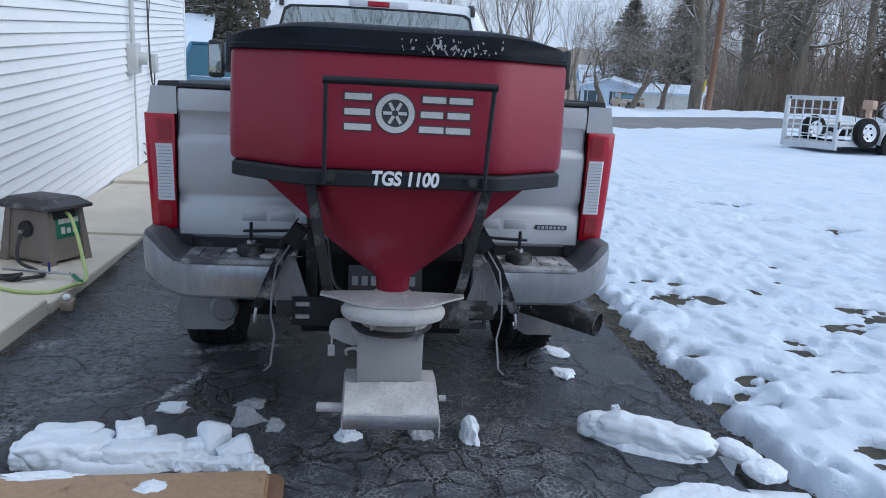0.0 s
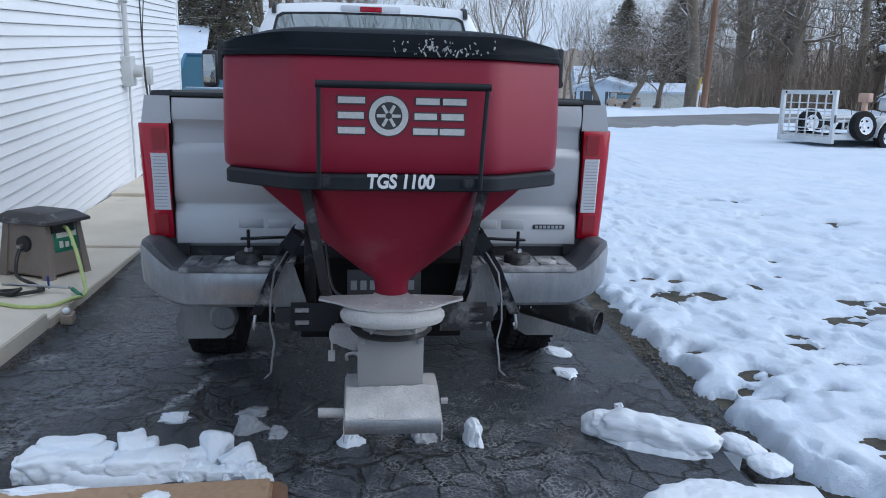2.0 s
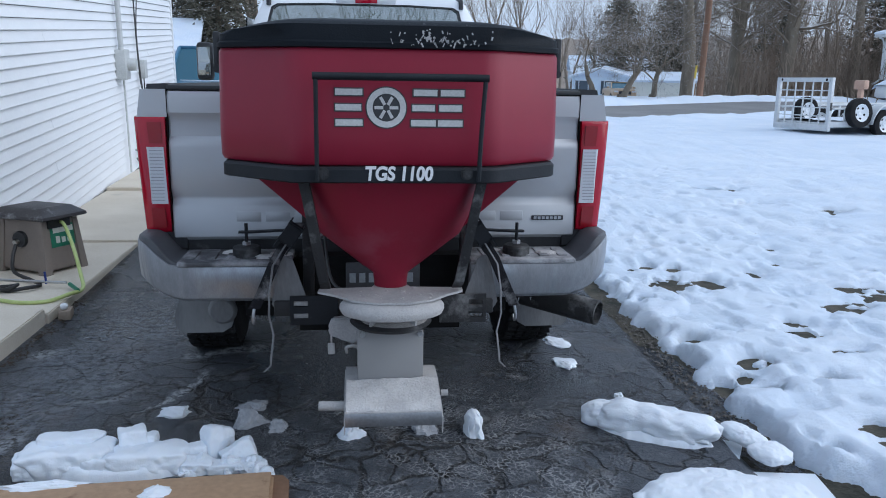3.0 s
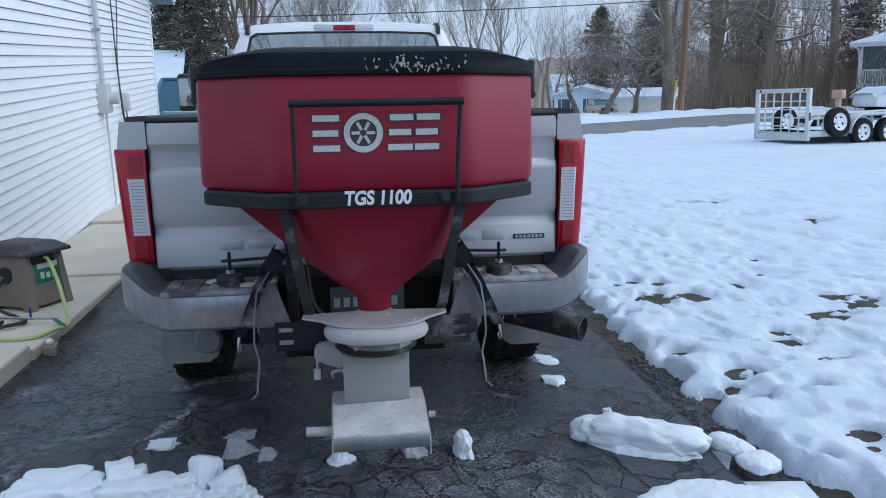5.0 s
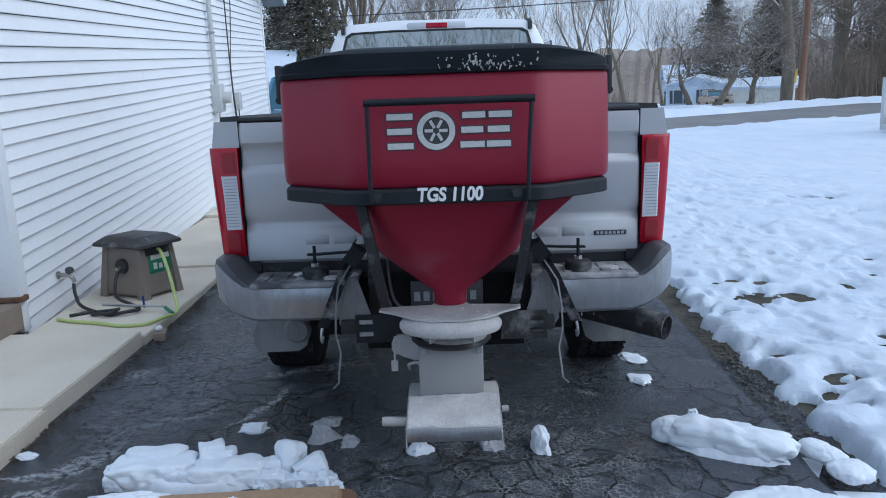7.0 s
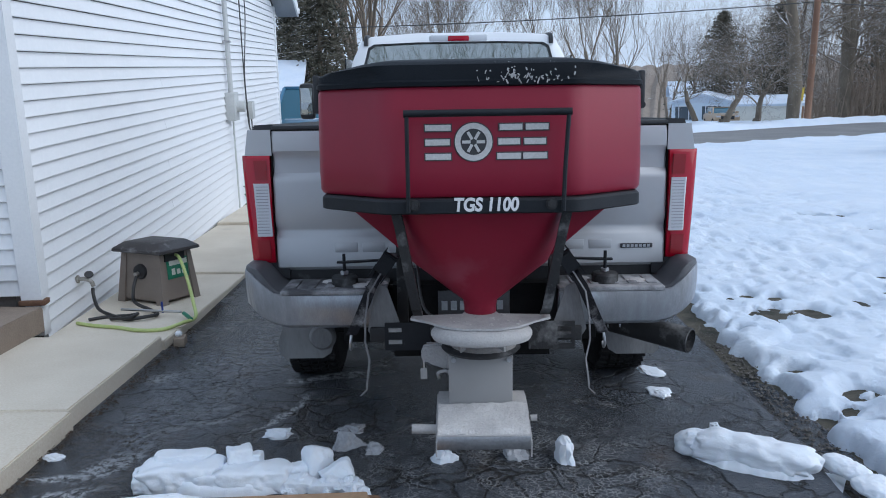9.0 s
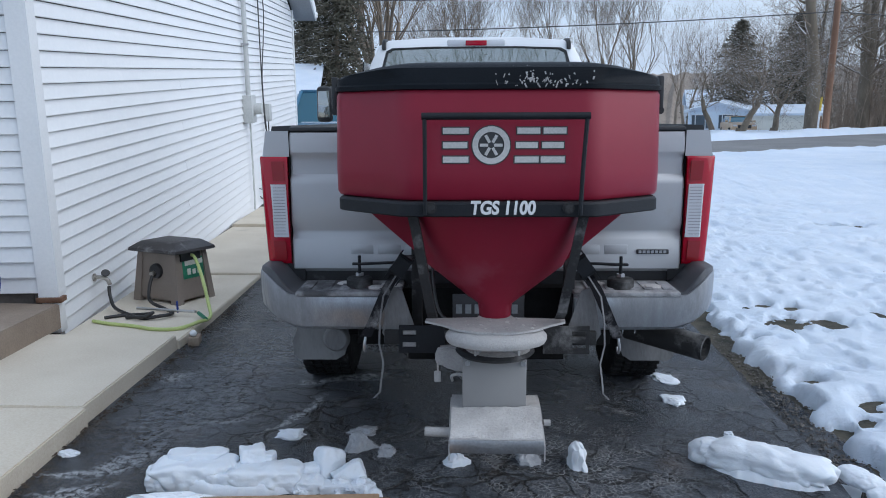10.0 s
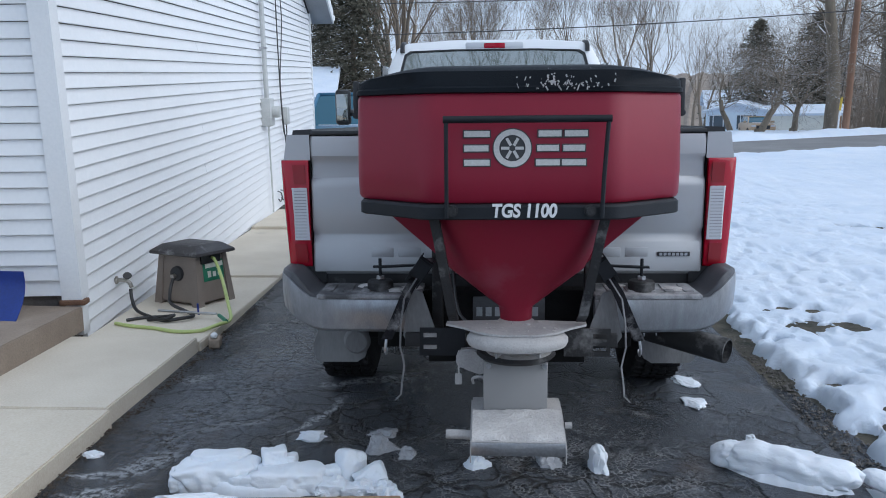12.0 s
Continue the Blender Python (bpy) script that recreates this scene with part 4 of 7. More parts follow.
bm = bmesh.new()
loft(bm, [rounded(0.565, -0.745, -0.535, -0.10, 1.203, 0.320), rounded(0.581, -0.759, -0.545, -0.095, 1.209, 0.323), rounded(0.588, -0.766, -0.55, -0.09, 1.222, 0.325), rounded(0.590, -0.768, -0.55, -0.09, 1.30, 0.325), rounded(0.586, -0.764, -0.545, -0.09, 1.565, 0.322), rounded(0.580, -0.757, -0.54, -0.09, 1.578, 0.320), rounded(0.565, -0.742, -0.53, -0.09, 1.584, 0.318)])
hopper = part("hopper", bm, M["red"], spr, "red moulded plastic hopper")
bm = bmesh.new()
loft(bm, [rounded(0.575, -0.757, -0.543, -0.085, 1.576, 0.322), rounded(0.590, -0.774, -0.553, -0.08, 1.580, 0.326), rounded(0.590, -0.774, -0.553, -0.08, 1.594, 0.326), rounded(0.584, -0.767, -0.548, -0.08, 1.600, 0.324), rounded(0.582, -0.762, -0.546, -0.08, 1.622, 0.323),
          filleted([(-0.57, -0.085, 1.632), (-0.57, -0.54, 1.632), (-0.37, -0.750, 1.650), (0.37, -0.750, 1.650), (0.57, -0.54, 1.632), (0.57, -0.085, 1.632)], [0.03, 0.07, 0.08, 0.08, 0.07, 0.03]),
          filleted([(-0.54, -0.10, 1.640), (-0.54, -0.52, 1.640), (-0.365, -0.725, 1.662), (0.365, -0.725, 1.662), (0.54, -0.52, 1.640), (0.54, -0.10, 1.640)], [0.03, 0.07, 0.08, 0.08, 0.07, 0.03]),
          filleted([(-0.40, -0.15, 1.673), (-0.40, -0.50, 1.673), (-0.30, -0.62, 1.676), (0.30, -0.62, 1.676), (0.40, -0.50, 1.673), (0.40, -0.15, 1.673)], [0.03, 0.07, 0.08, 0.08, 0.07, 0.03])])
lid = part("lid", bm, M["lid"], spr, "black plastic lid spattered with salt")
rs = random.Random(4)
for k in range(110):
    x, z = rs.gauss(0.15, 0.08), rs.uniform(1.588, 1.652)
    yf = -0.777 if z < 1.60 else -0.7665 + 0.0 if z < 1.624 else -0.7625 + (z - 1.624) / 0.039 * 0.0375
    w, h = rs.uniform(0.0008, 0.0028), rs.uniform(0.002, 0.006) + 0.016 * rs.random() ** 4
    bm = bmesh.new()
    box(bm, -w, w, -0.0012, 0.0012, -h * 0.5, h * 0.5, 0, Matrix.Translation((x, yf - 0.0004, z)) @ Matrix.Rotation(rs.uniform(-0.7, 0.7), 4, "Y"))
    part("salt_fleck", bm, M["salted"], lid)
for s in (-1, 1):
    bm = bx(min(s * 0.588, s * 0.612), max(s * 0.588, s * 0.612), -0.47, -0.42, 1.50, 1.635, 0.006)
    rod(bm, (s * 0.60, -0.475, 1.51), (s * 0.60, -0.415, 1.51), 0.014, seg=10)
    part("rubber_latch", bm, M["black"], lid, "black rubber lid latch")
# skirt band round the hopper
bm = bmesh.new()
def band_ring(z, g):
    return filleted(octo(0.565 + g, -0.800 - g, -0.59 - g, -0.09, z, 0.325), [0.01, 0.02, 0.03, 0.03, 0.02, 0.01], 4)
loft(bm, [band_ring(1.155, 0.0), band_ring(1.16, 0.008), band_ring(1.198, 0.008), band_ring(1.206, 0.0)])
part("steel_band", bm, M["band"], spr, "black steel mounting band")
for x in (-0.228, 0.232):
    bm = rd((x, -0.805, 1.187), (x, -0.822, 1.187), 0.015, seg=6)
    rod(bm, (x, -0.8, 1.187), (x, -0.813, 1.187), 0.020, seg=16)
    part("bolt", bm, M["dusty"], spr)
fr = tube(bmesh.new(), [(-0.246, -0.822, 1.165), (-0.246, -0.823, 1.30), (-0.246, -0.823, 1.484)], 0.0075, 8, 2)
tube(fr, [(0.270, -0.822, 1.165), (0.274, -0.823, 1.30), (0.285, -0.823, 1.484)], 0.0075, 8, 2)
rod(fr, (-0.256, -0.823, 1.490), (0.295, -0.823, 1.490), 0.012, seg=12)
part("front_hoop", fr, M["band"], spr, "black tube hoop over the hopper front")


def slab_bars(rects, y, mat, parent, name, th=0.003):
    for x0, x1, z0, z1 in rects:
        part(name, bx(x0, x1, y - th, y, z0, z1, 0.0), mat, parent)


# emblem: plain grey blocks and a spoked ring, with dark edging
YF = -0.7665
emb = part("emblem", lathe(bmesh.new(), [(0, 0), (0.067, 0), (0.067, 0.0025), (0, 0.0025)], pose(-0.026, YF, 1.394, 90, 0, 0), 40), M["edge"], hopper, "grey emblem of plain bars and a spoked ring")
for z, x1 in ((1.336, -0.102), (1.384, -0.106), (1.432, -0.102)):
    part("emblem_edge", bx(-0.192, x1 + 0.004, YF - 0.003, YF, z - 0.004, z + 0.024), M["edge"], emb)
    part("emblem_block", bx(-0.188, x1, YF - 0.006, YF - 0.003, z, z + 0.020), M["decal"], emb)
for c in (0.095, 0.182):
    for x0, x1, z in ((c - 0.034, c + 0.042, 1.432), (c - 0.038, c + 0.034, 1.384), (c - 0.042, c + 0.038, 1.336)):
        part("emblem_edge", bx(x0 - 0.004, x1 + 0.004, YF - 0.003, YF, z - 0.004, z + 0.024), M["edge"], emb)
        part("emblem_block", bx(x0, x1, YF - 0.006, YF - 0.003, z, z + 0.020), M["decal"], emb)
bm = bmesh.new()
lathe(bm, [(0.044, 0), (0.063, 0), (0.063, 0.004), (0.044, 0.004), (0.044, 0)], pose(-0.026, YF - 0.002, 1.394, 90, 0, 0), 40)
part("emblem_ring", bm, M["decal"], emb)
for k in range(6):
    bm = bx(0.010, 0.038, -0.005, 0.005, -0.0035, 0.0, 0, m=Matrix.Translation((-0.026, YF - 0.006, 1.394)) @ Matrix.Rotation(radians(90), 4, "X") @ Matrix.Rotation(radians(60 * k), 4, "Z"))
    part("emblem_spoke", bm, M["decal"], emb)


def lettering(name, body, size, m, mat, parent, shear=0.0, depth=0.0015, wide=1.0, bold=0.0):
    cu = bpy.data.curves.new(name, "FONT")
    cu.body, cu.size, cu.extrude, cu.shear, cu.align_x, cu.align_y, cu.offset = body, size, depth, shear, "CENTER", "CENTER", bold
    ob = new(name, cu)
    me = bpy.data.meshes.new_from_object(ob.evaluated_get(bpy.context.evaluated_depsgraph_get()))
    bpy.data.objects.remove(ob)
    me.transform(m @ Matrix.Diagonal((wide, 1, 1, 1)))
    me.materials.clear()
    me.materials.append(mat)
    return part(name, me, None, parent)


lettering("model_lettering", "TGS 1100", 0.062, pose(0.012, -0.8095, 1.185, 90, 0, 0), M["wht"], spr, 0.12, 0.0012, 0.86, 0.0022)
# lower cone: wide back wings, steep front cone and spout
bm = bmesh.new()
def ring_c(hw, yf, yb, z, n=28, p=3.0):
    out = []
    for i in range(n):
        a = 2 * math.pi * i / n
        c, s = math.cos(a), math.sin(a)
        out.append((hw * math.copysign(abs(c) ** (2 / p), c), (yf + yb) / 2 + (yb - yf) / 2 * math.copysign(abs(s) ** (2 / p), s), z))
    return out
loft(bm, [ring_c(0.31, -0.74, -0.12, 1.16, p=5), ring_c(0.298, -0.665, -0.13, 1.04, p=4.5), ring_c(0.262, -0.60, -0.18, 0.935, p=3.4), ring_c(0.155, -0.552, -0.32, 0.85, p=2.6), ring_c(0.066, -0.528, -0.392, 0.783, p=2.1), ring_c(0.062, -0.522, -0.398, 0.755, p=2), ring_c(0.060, -0.520, -0.40, 0.715, p=2), ring_c(0.050, -0.51, -0.41, 0.70, p=2)])
part("hopper_cone", bm, M["red"], spr, "dark red hopper cone and spout")
bm = bmesh.new()
loft(bm, [[(-0.50, -0.50, 1.16), (0.50, -0.50, 1.16), (0.50, -0.10, 1.16), (-0.50, -0.10, 1.16)], [(-0.27, -0.46, 0.95), (0.27, -0.46, 0.95), (0.27, -0.14, 0.95), (-0.27, -0.14, 0.95)], [(-0.10, -0.44, 0.80), (0.10, -0.44, 0.80), (0.10, -0.2, 0.80), (-0.10, -0.2, 0.80)]])
part("hopper_back", bm, M["red"], spr)
for s in (-1, 1):
    bm = bmesh.new()
    for w, e in ((0.019, 0.0), ):
        pts = [(s * 0.300, -0.70, 1.16), (s * 0.288, -0.69, 1.10), (s * 0.240, -0.60, 0.78), (s * 0.236, -0.55, 0.745)]
        rings = [[(x - w * 0.9, y - 0.02, z), (x + w * 0.9, y - 0.02, z), (x + w * 0.9, y + 0.025, z), (x + w * 0.5, y + 0.025, z), (x + w * 0.5, y - 0.008, z), (x - w * 0.9, y - 0.008, z)] for x, y, z in pts]
        loft(bm, rings)
    part("leg", bm, M["dusty"], spr, "dusty black steel channel leg")
    part("back_frame", bx(min(s * 0.30, s * 0.345), max(s * 0.30, s * 0.345), -0.16, -0.11, 0.55, 1.16, 0.005), M["dusty"], spr)
# spinner deck, disc and drive
bm = bmesh.new()
prism(bm, [(-0.262, -0.52), (-0.265, -0.56), (-0.20, -0.61), (-0.14, -0.68), (-0.06, -0.72), (0.06, -0.72), (0.14, -0.68), (0.20, -0.61), (0.26, -0.56), (0.262, -0.52), (0.07, -0.50), (0.05, -0.42), (-0.05, -0.42), (-0.07, -0.50)], 0.725, 0.733, "z")
part("deck_plate", bm, M["salted"], spr, "salt-caked steel deck plate")
for k in range(38):
    a, r = rs.uniform(0, 6.28), 0.2 * math.sqrt(rs.random())
    x, y = r * 0.9 * math.cos(a) + 0.03, -0.60 + 0.08 * math.sin(a)
    if math.hypot(x, y + 0.46) < 0.065:
        continue
    q = 0.002 + 0.006 * rs.random() ** 2
    bm = bmesh.new()
    bmesh.ops.create_icosphere(bm, subdivisions=1, radius=q, matrix=Matrix.Translation((x, y, 0.735)) @ Matrix.Diagonal((1.3, 1, 0.6, 1)))
    part("salt_grain", bm, M["crust"], spr)
part("spinner_shroud", lathe(bmesh.new(), [(0.0, 0.026), (0.150, 0.026), (0.172, 0.018), (0.186, 0.002), (0.187, -0.010), (0.180, -0.024), (0.150, -0.034), (0.0, -0.03)], pose(0.0, -0.615, 0.697) @ Matrix.Diagonal((1, 0.74, 1, 1)), 48), M["salted"], spr, "round pale salt-covered spinner shroud")
part("spinner_disc", lathe(bmesh.new(), [(0.0, 0.01), (0.14, 0.01), (0.152, 0.0), (0.14, -0.012), (0.0, -0.012)], pose(0.0, -0.50, 0.605), 40), M["dusty"], spr, "dark spinner disc")
for k in range(5):
    bm = bx(0.03, 0.14, -0.004, 0.004, 0.0, 0.03, 0.0, m=Matrix.Translation((0, -0.50, 0.613)) @ Matrix.Rotation(radians(72 * k + 20), 4, "Z"))
    part("spinner_vane", bm, M["salted"], spr)
part("disc_salt", lathe(bmesh.new(), [(0.0, 0.018), (0.05, 0.016), (0.11, 0.004), (0.125, 0.0), (0.0, 0.0)], pose(0.01, -0.51, 0.615), 32), M["crust"], spr)
bm = bx(-0.125, 0.118, -0.56, -0.36, 0.375, 0.585, 0.006)
part("drive_cover", bm, M["cover"], spr, "pale dusty drive cover")
for s in (-1, 1):
    for z in (0.57, ):
        part("cover_bolt", rd((s * 0.105, -0.56, z), (s * 0.105, -0.57, z), 0.010, seg=8), M["steel"], spr)
bm = bmesh.new()
prism(bm, [(-0.42, 0.395), (-0.53, 0.39), (-0.60, 0.375), (-0.715, 0.345), (-0.735, 0.338), (-0.738, 0.318), (-0.73, 0.305), (-0.60, 0.31), (-0.42, 0.33)], -0.168, 0.172, "x")
tray = part("hitch_tray", bm, M["salted"], spr, "steel tray buried in pale salt")
bm = grid_mesh("salt_layer", np.linspace(-0.166, 0.17, 40), np.linspace(-0.728, -0.565, 24), lambda x, y: 0.345 + np.clip((y + 0.725) / 0.16, -0.1, 1.25) * 0.045 - 0.02 * smooth(-0.715, -0.735, y) + 0.012 * fbm(x * 14, y * 14, 51) + 0.006 * vnoise(x * 60, y * 60, 53), M["crust"])
part("salt_layer", bm, None, tray, "crust of grey salt")
for s in (-1, 1):
    prism_pts = [(-0.42, 0.405), (-0.53, 0.402), (-0.60, 0.388), (-0.72, 0.352), (-0.740, 0.340), (-0.742, 0.282), (-0.728, 0.282), (-0.72, 0.300), (-0.60, 0.305), (-0.42, 0.325)]
    part("tray_cheek", prism(bmesh.new(), [(y, z - 0.022) for y, z in prism_pts], s * 0.1705 + 0.002, s * 0.175 + 0.002, "x"), M["salted"], spr)
part("tray_lip", bx(-0.168, 0.172, -0.742, -0.736, 0.288, 0.338, 0.002), M["steel"], spr, "bare steel lip")
part("pin_shaft", rd((-0.265, -0.63, 0.325), (-0.17, -0.63, 0.322), 0.018, seg=16), M["salted"], spr)
part("pin_stub", rd((0.18, -0.62, 0.36), (0.205, -0.62, 0.36), 0.012, seg=10), M["salted"], spr)
bm = tube(bmesh.new(), [(-0.165, -0.47, 0.47), (-0.165, -0.50, 0.50), (-0.13, -0.50, 0.505), (-0.115, -0.50, 0.48)], 0.006, 6)
part("handle", bm, M["salted"], spr)
# latch at the near side of the drive
bm = bmesh.new()
prism(bm, [(-0.235, 0.565), (-0.22, 0.605), (-0.16, 0.61), (-0.12, 0.59), (-0.105, 0.54), (-0.135, 0.50), (-0.18, 0.53), (-0.225, 0.535)], -0.48, -0.44)
bmesh.ops.bevel(bm, geom=bm.edges[:], offset=0.008, segments=2, affect="EDGES")
part("latch", bm, M["salted"], spr, "salt-crusted coupler latch")
part("latch_chain", rd((-0.222, -0.47, 0.555), (-0.222, -0.47, 0.505), 0.004, seg=6), M["steel"], spr)
part("latch_tag", bx(-0.236, -0.210, -0.476, -0.464, 0.465, 0.508, 0.003), M["salted"], spr)
# cross beam with slotted brackets
part("cross_beam", bx(-0.45, 0.42, -0.30, -0.22, 0.565, 0.625, 0.006), M["dusty"], spr)
for s, mt in ((-1, M["band"]), (1, M["dusty"])):
    bm = bmesh.new()
    x0, x1 = s * 0.20, s * 0.385
    for a, b, c, d in ((0.20, 0.30, 0.54, 0.655), (0.30, 0.385, 0.635, 0.655), (0.30, 0.385, 0.585, 0.612), (0.30, 0.385, 0.54, 0.562), (0.372, 0.385, 0.562, 0.585), (0.372, 0.385, 0.612, 0.635), (0.30, 0.315, 0.562, 0.585), (0.30, 0.315, 0.612, 0.635)):
        box(bm, min(s * a, s * b), max(s * a, s * b), -0.335, -0.325, c, d)
    part("slotted_bracket", bm, mt, spr, "steel bracket with two slots")
    if s < 0:
        # Pale plates added behind the slots so that they look light.
        for z in (0.562, 0.612):
            part("slot_salt", bx(-0.371, -0.316, -0.328, -0.322, z + 0.002, z + 0.021, 0.002), M["salted"], spr, "pale backing plate added behind a slot")
part("cable_loop", tube(bmesh.new(), [(-0.25, -0.30, 0.90), (-0.22, -0.36, 0.72), (-0.12, -0.40, 0.685), (-0.02, -0.38, 0.71), (0.02, -0.35, 0.80)], 0.006, 8), M["cable"], spr)

# ---- stabiliser mounts, straps ----
for s, x in ((-1, -0.535), (1, 0.575)):
    mo = thing("rubber_mount", at(x, -0.13, 0.772), "grey rubber mount with a threaded stud on the bumper", "mount", "bumper mounts")
    part("puck", lathe(bmesh.new(), [(0, 0), (0.052, 0), (0.056, 0.006), (0.056, 0.034), (0.050, 0.042), (0.02, 0.046), (0, 0.046)], Matrix(), 28), M["dusty"], mo)
    part("stud", rd((0, 0, 0.04), (0, 0, 0.135), 0.007, seg=10), M["band"], mo)
    part("nut", rd((0, 0, 0.047), (0, 0, 0.060), 0.018, seg=6), M["steel"], mo)
    bm = bmesh.new()
    prism(bm, [(-0.03, -0.012), (0.02, -0.014), (0.17 * 1, 0.03), (0.17, 0.055), (0.0, 0.014), (-0.03, 0.012)] if s < 0 else [(0.03, -0.012), (-0.02, -0.014), (-0.17, 0.03), (-0.17, 0.055), (0.0, 0.014), (0.03, 0.012)], 0.095, 0.103, "z")
    part("arm", bm, M["band"], mo)

for s, x in ((-1, -0.37), (1, 0.42)):
    st = thing("ratchet_strap", at(x, -0.31, 0.0), "dusty black ratchet strap with a hanging tail", "strap", "tie-down straps")
    k = -s
    part("webbing", ribbon(bmesh.new(), [(k * 0.06, 0.06, 0.93), (k * 0.02, 0.03, 0.88), (s * 0.03, 0.0, 0.80), (s * 0.085, -0.02, 0.67), (s * 0.12, 0.0, 0.60)], 0.045, 0.004), M["strap"], st)
    part("strap_tail", ribbon(bmesh.new(), [(k * 0.01, -0.02, 0.86), (s * 0.04, -0.035, 0.78), (s * 0.055, -0.04, 0.68), (s * 0.06, -0.035, 0.58), (s * 0.045, -0.03, 0.50), (s * 0.055, -0.04, 0.42), (s * 0.06, -0.03, 0.375), (s * 0.085, -0.03, 0.35)], 0.0075, 0.003, (1, 0.5, 0)), M["tailweb"], st, "frayed grey strap tail")
    bm = bmesh.new()
    mm = Matrix.Translation((k * 0.02, 0.0, 0.885)) @ Matrix.Rotation(radians(35 * k), 4, "Y")
    for q in (-0.03, 0.026):
        box(bm, q, q + 0.005, -0.03, 0.02, -0.06, 0.07, 0.0, mm)
    rod(bm, mm @ Vector((-0.032, -0.01, -0.02)), mm @ Vector((0.032, -0.01, -0.02)), 0.012, seg=10)
    rod(bm, mm @ Vector((-0.032, -0.02, 0.055)), mm @ Vector((0.032, -0.02, 0.055)), 0.008, seg=10)
    box(bm, -0.028, 0.028, -0.034, -0.028, -0.015, 0.05, 0.0, mm)
    part("ratchet", bm, M["band"], st, "black ratchet buckle")
    part("hook", tube(bmesh.new(), [(s * 0.12, 0.0, 0.60), (s * 0.125, -0.005, 0.56), (s * 0.125, 0.015, 0.535), (s * 0.125, 0.04, 0.55)], 0.006, 6), M["steel"], st)
    gd = part("splash_guard", prism(bmesh.new(), [(s * 0.015, 0.81), (k * 0.03, 0.79), (k * 0.085, 0.62), (k * 0.08, 0.58), (k * 0.04, 0.565), (s * 0.03, 0.57), (s * 0.055, 0.61)], 0.028, 0.034), M["flap"], st, "grey hanging guard")

# ---- house beside the driveway ----
HOUSE = Matrix.Translation(SLOPE @ Vector((-2.86, 1.708, 0.15))) @ pose(0, 0, 0, 0, 0, 4.4)
H_INV = HOUSE.inverted() @ SLOPE


def in_house(x, y, z):
    return H_INV @ Vector((x, y, z))


LEN, EAVE, PITCH = 11.85, 2.86, 0.42
RIDGE = EAVE + PITCH * (LEN / 2 + 0.4)
wall_e = solo("wall_east", prism(bmesh.new(), [(0.02, -1.2), (LEN - 0.02, -1.2), (LEN - 0.02, EAVE), (LEN / 2, EAVE + PITCH * LEN / 2), (0.02, EAVE)], -0.16, -0.03, "x"), M["founda"], HOUSE, "gable wall clad in white vinyl siding", "wall", kind="structure")
wall_s = solo("wall_south", prism(bmesh.new(), [(-7.5, -0.6), (-0.17, -0.6), (-0.17, EAVE), (-7.5, EAVE)], 0.03, 0.16), M["founda"], HOUSE, "house wall clad in white vinyl siding", "wall", kind="structure")
solo("wall_north", prism(bmesh.new(), [(-7.5, -1.6), (-0.17, -1.6), (-0.17, EAVE), (-7.5, EAVE)], LEN - 0.16, LEN - 0.03), M["siding"], HOUSE, "white house wall", "wall", kind="structure")
bm = bmesh.new()
for s in (0, 1):
    y0, y1 = (-0.45, LEN / 2) if s == 0 else (LEN / 2, LEN + 0.45)
    z0, z1 = (EAVE - 0.1, RIDGE - 0.1) if s == 0 else (RIDGE - 0.1, EAVE - 0.1)
    loft(bm, [[(-7.6, y0, z0 + 0.10), (0.42, y0, z0 + 0.10), (0.42, y0, z0 + 0.19), (-7.6, y0, z0 + 0.19)], [(-7.6, y1, z1 + 0.10), (0.42, y1, z1 + 0.10), (0.42, y1, z1 + 0.19), (-7.6, y1, z1 + 0.19)]])
roof_o = solo("roof", bm, M["shingle"], HOUSE, "low gable roof with snow on dark shingles", "roof", kind="structure")
for s in (0, 1):
    y0, y1 = (-0.45, LEN / 2) if s == 0 else (LEN + 0.45, LEN / 2)
    bm = bmesh.new()
    loft(bm, [[(0.42, y, z - 0.16), (0.45, y, z - 0.16), (0.45, y, z + 0.10), (0.42, y, z + 0.10)] for y, z in ((y0, EAVE - 0.02), (y1, RIDGE - 0.02))])
    part("rake_board", bm, M["trim"], roof_o)
    bm = bmesh.new()
    loft(bm, [[(0.0, y, z - 0.16), (0.42, y, z - 0.16), (0.42, y, z - 0.14), (0.0, y, z - 0.14)] for y, z in ((y0, EAVE - 0.02), (y1, RIDGE - 0.02))])
    part("soffit", bm, M["soffit"], roof_o)
bm = bx(-7.6, 0.47, LEN + 0.42, LEN + 0.54, EAVE - 0.12, EAVE + 0.0, 0.02)
part("gutter", bm, M["trim"], roof_o)
# siding boards: a lapped profile, in lengths with staggered seams
COURSE = 0.1065


def board_mesh(length):
    bm = bmesh.new()
    pr = [(-0.012, 0.006), (0.012, 0.004), (0.016, 0.0), (0.023, 0.002), (0.024, 0.008), (0.022, 0.014), (0.001, COURSE - 0.004), (-0.012, COURSE - 0.004)]
    loft(bm, [[(x, y, z) for x, z in pr] for y in (0.0, length)])
    return to_mesh("siding_board", bm, M["siding"], False)


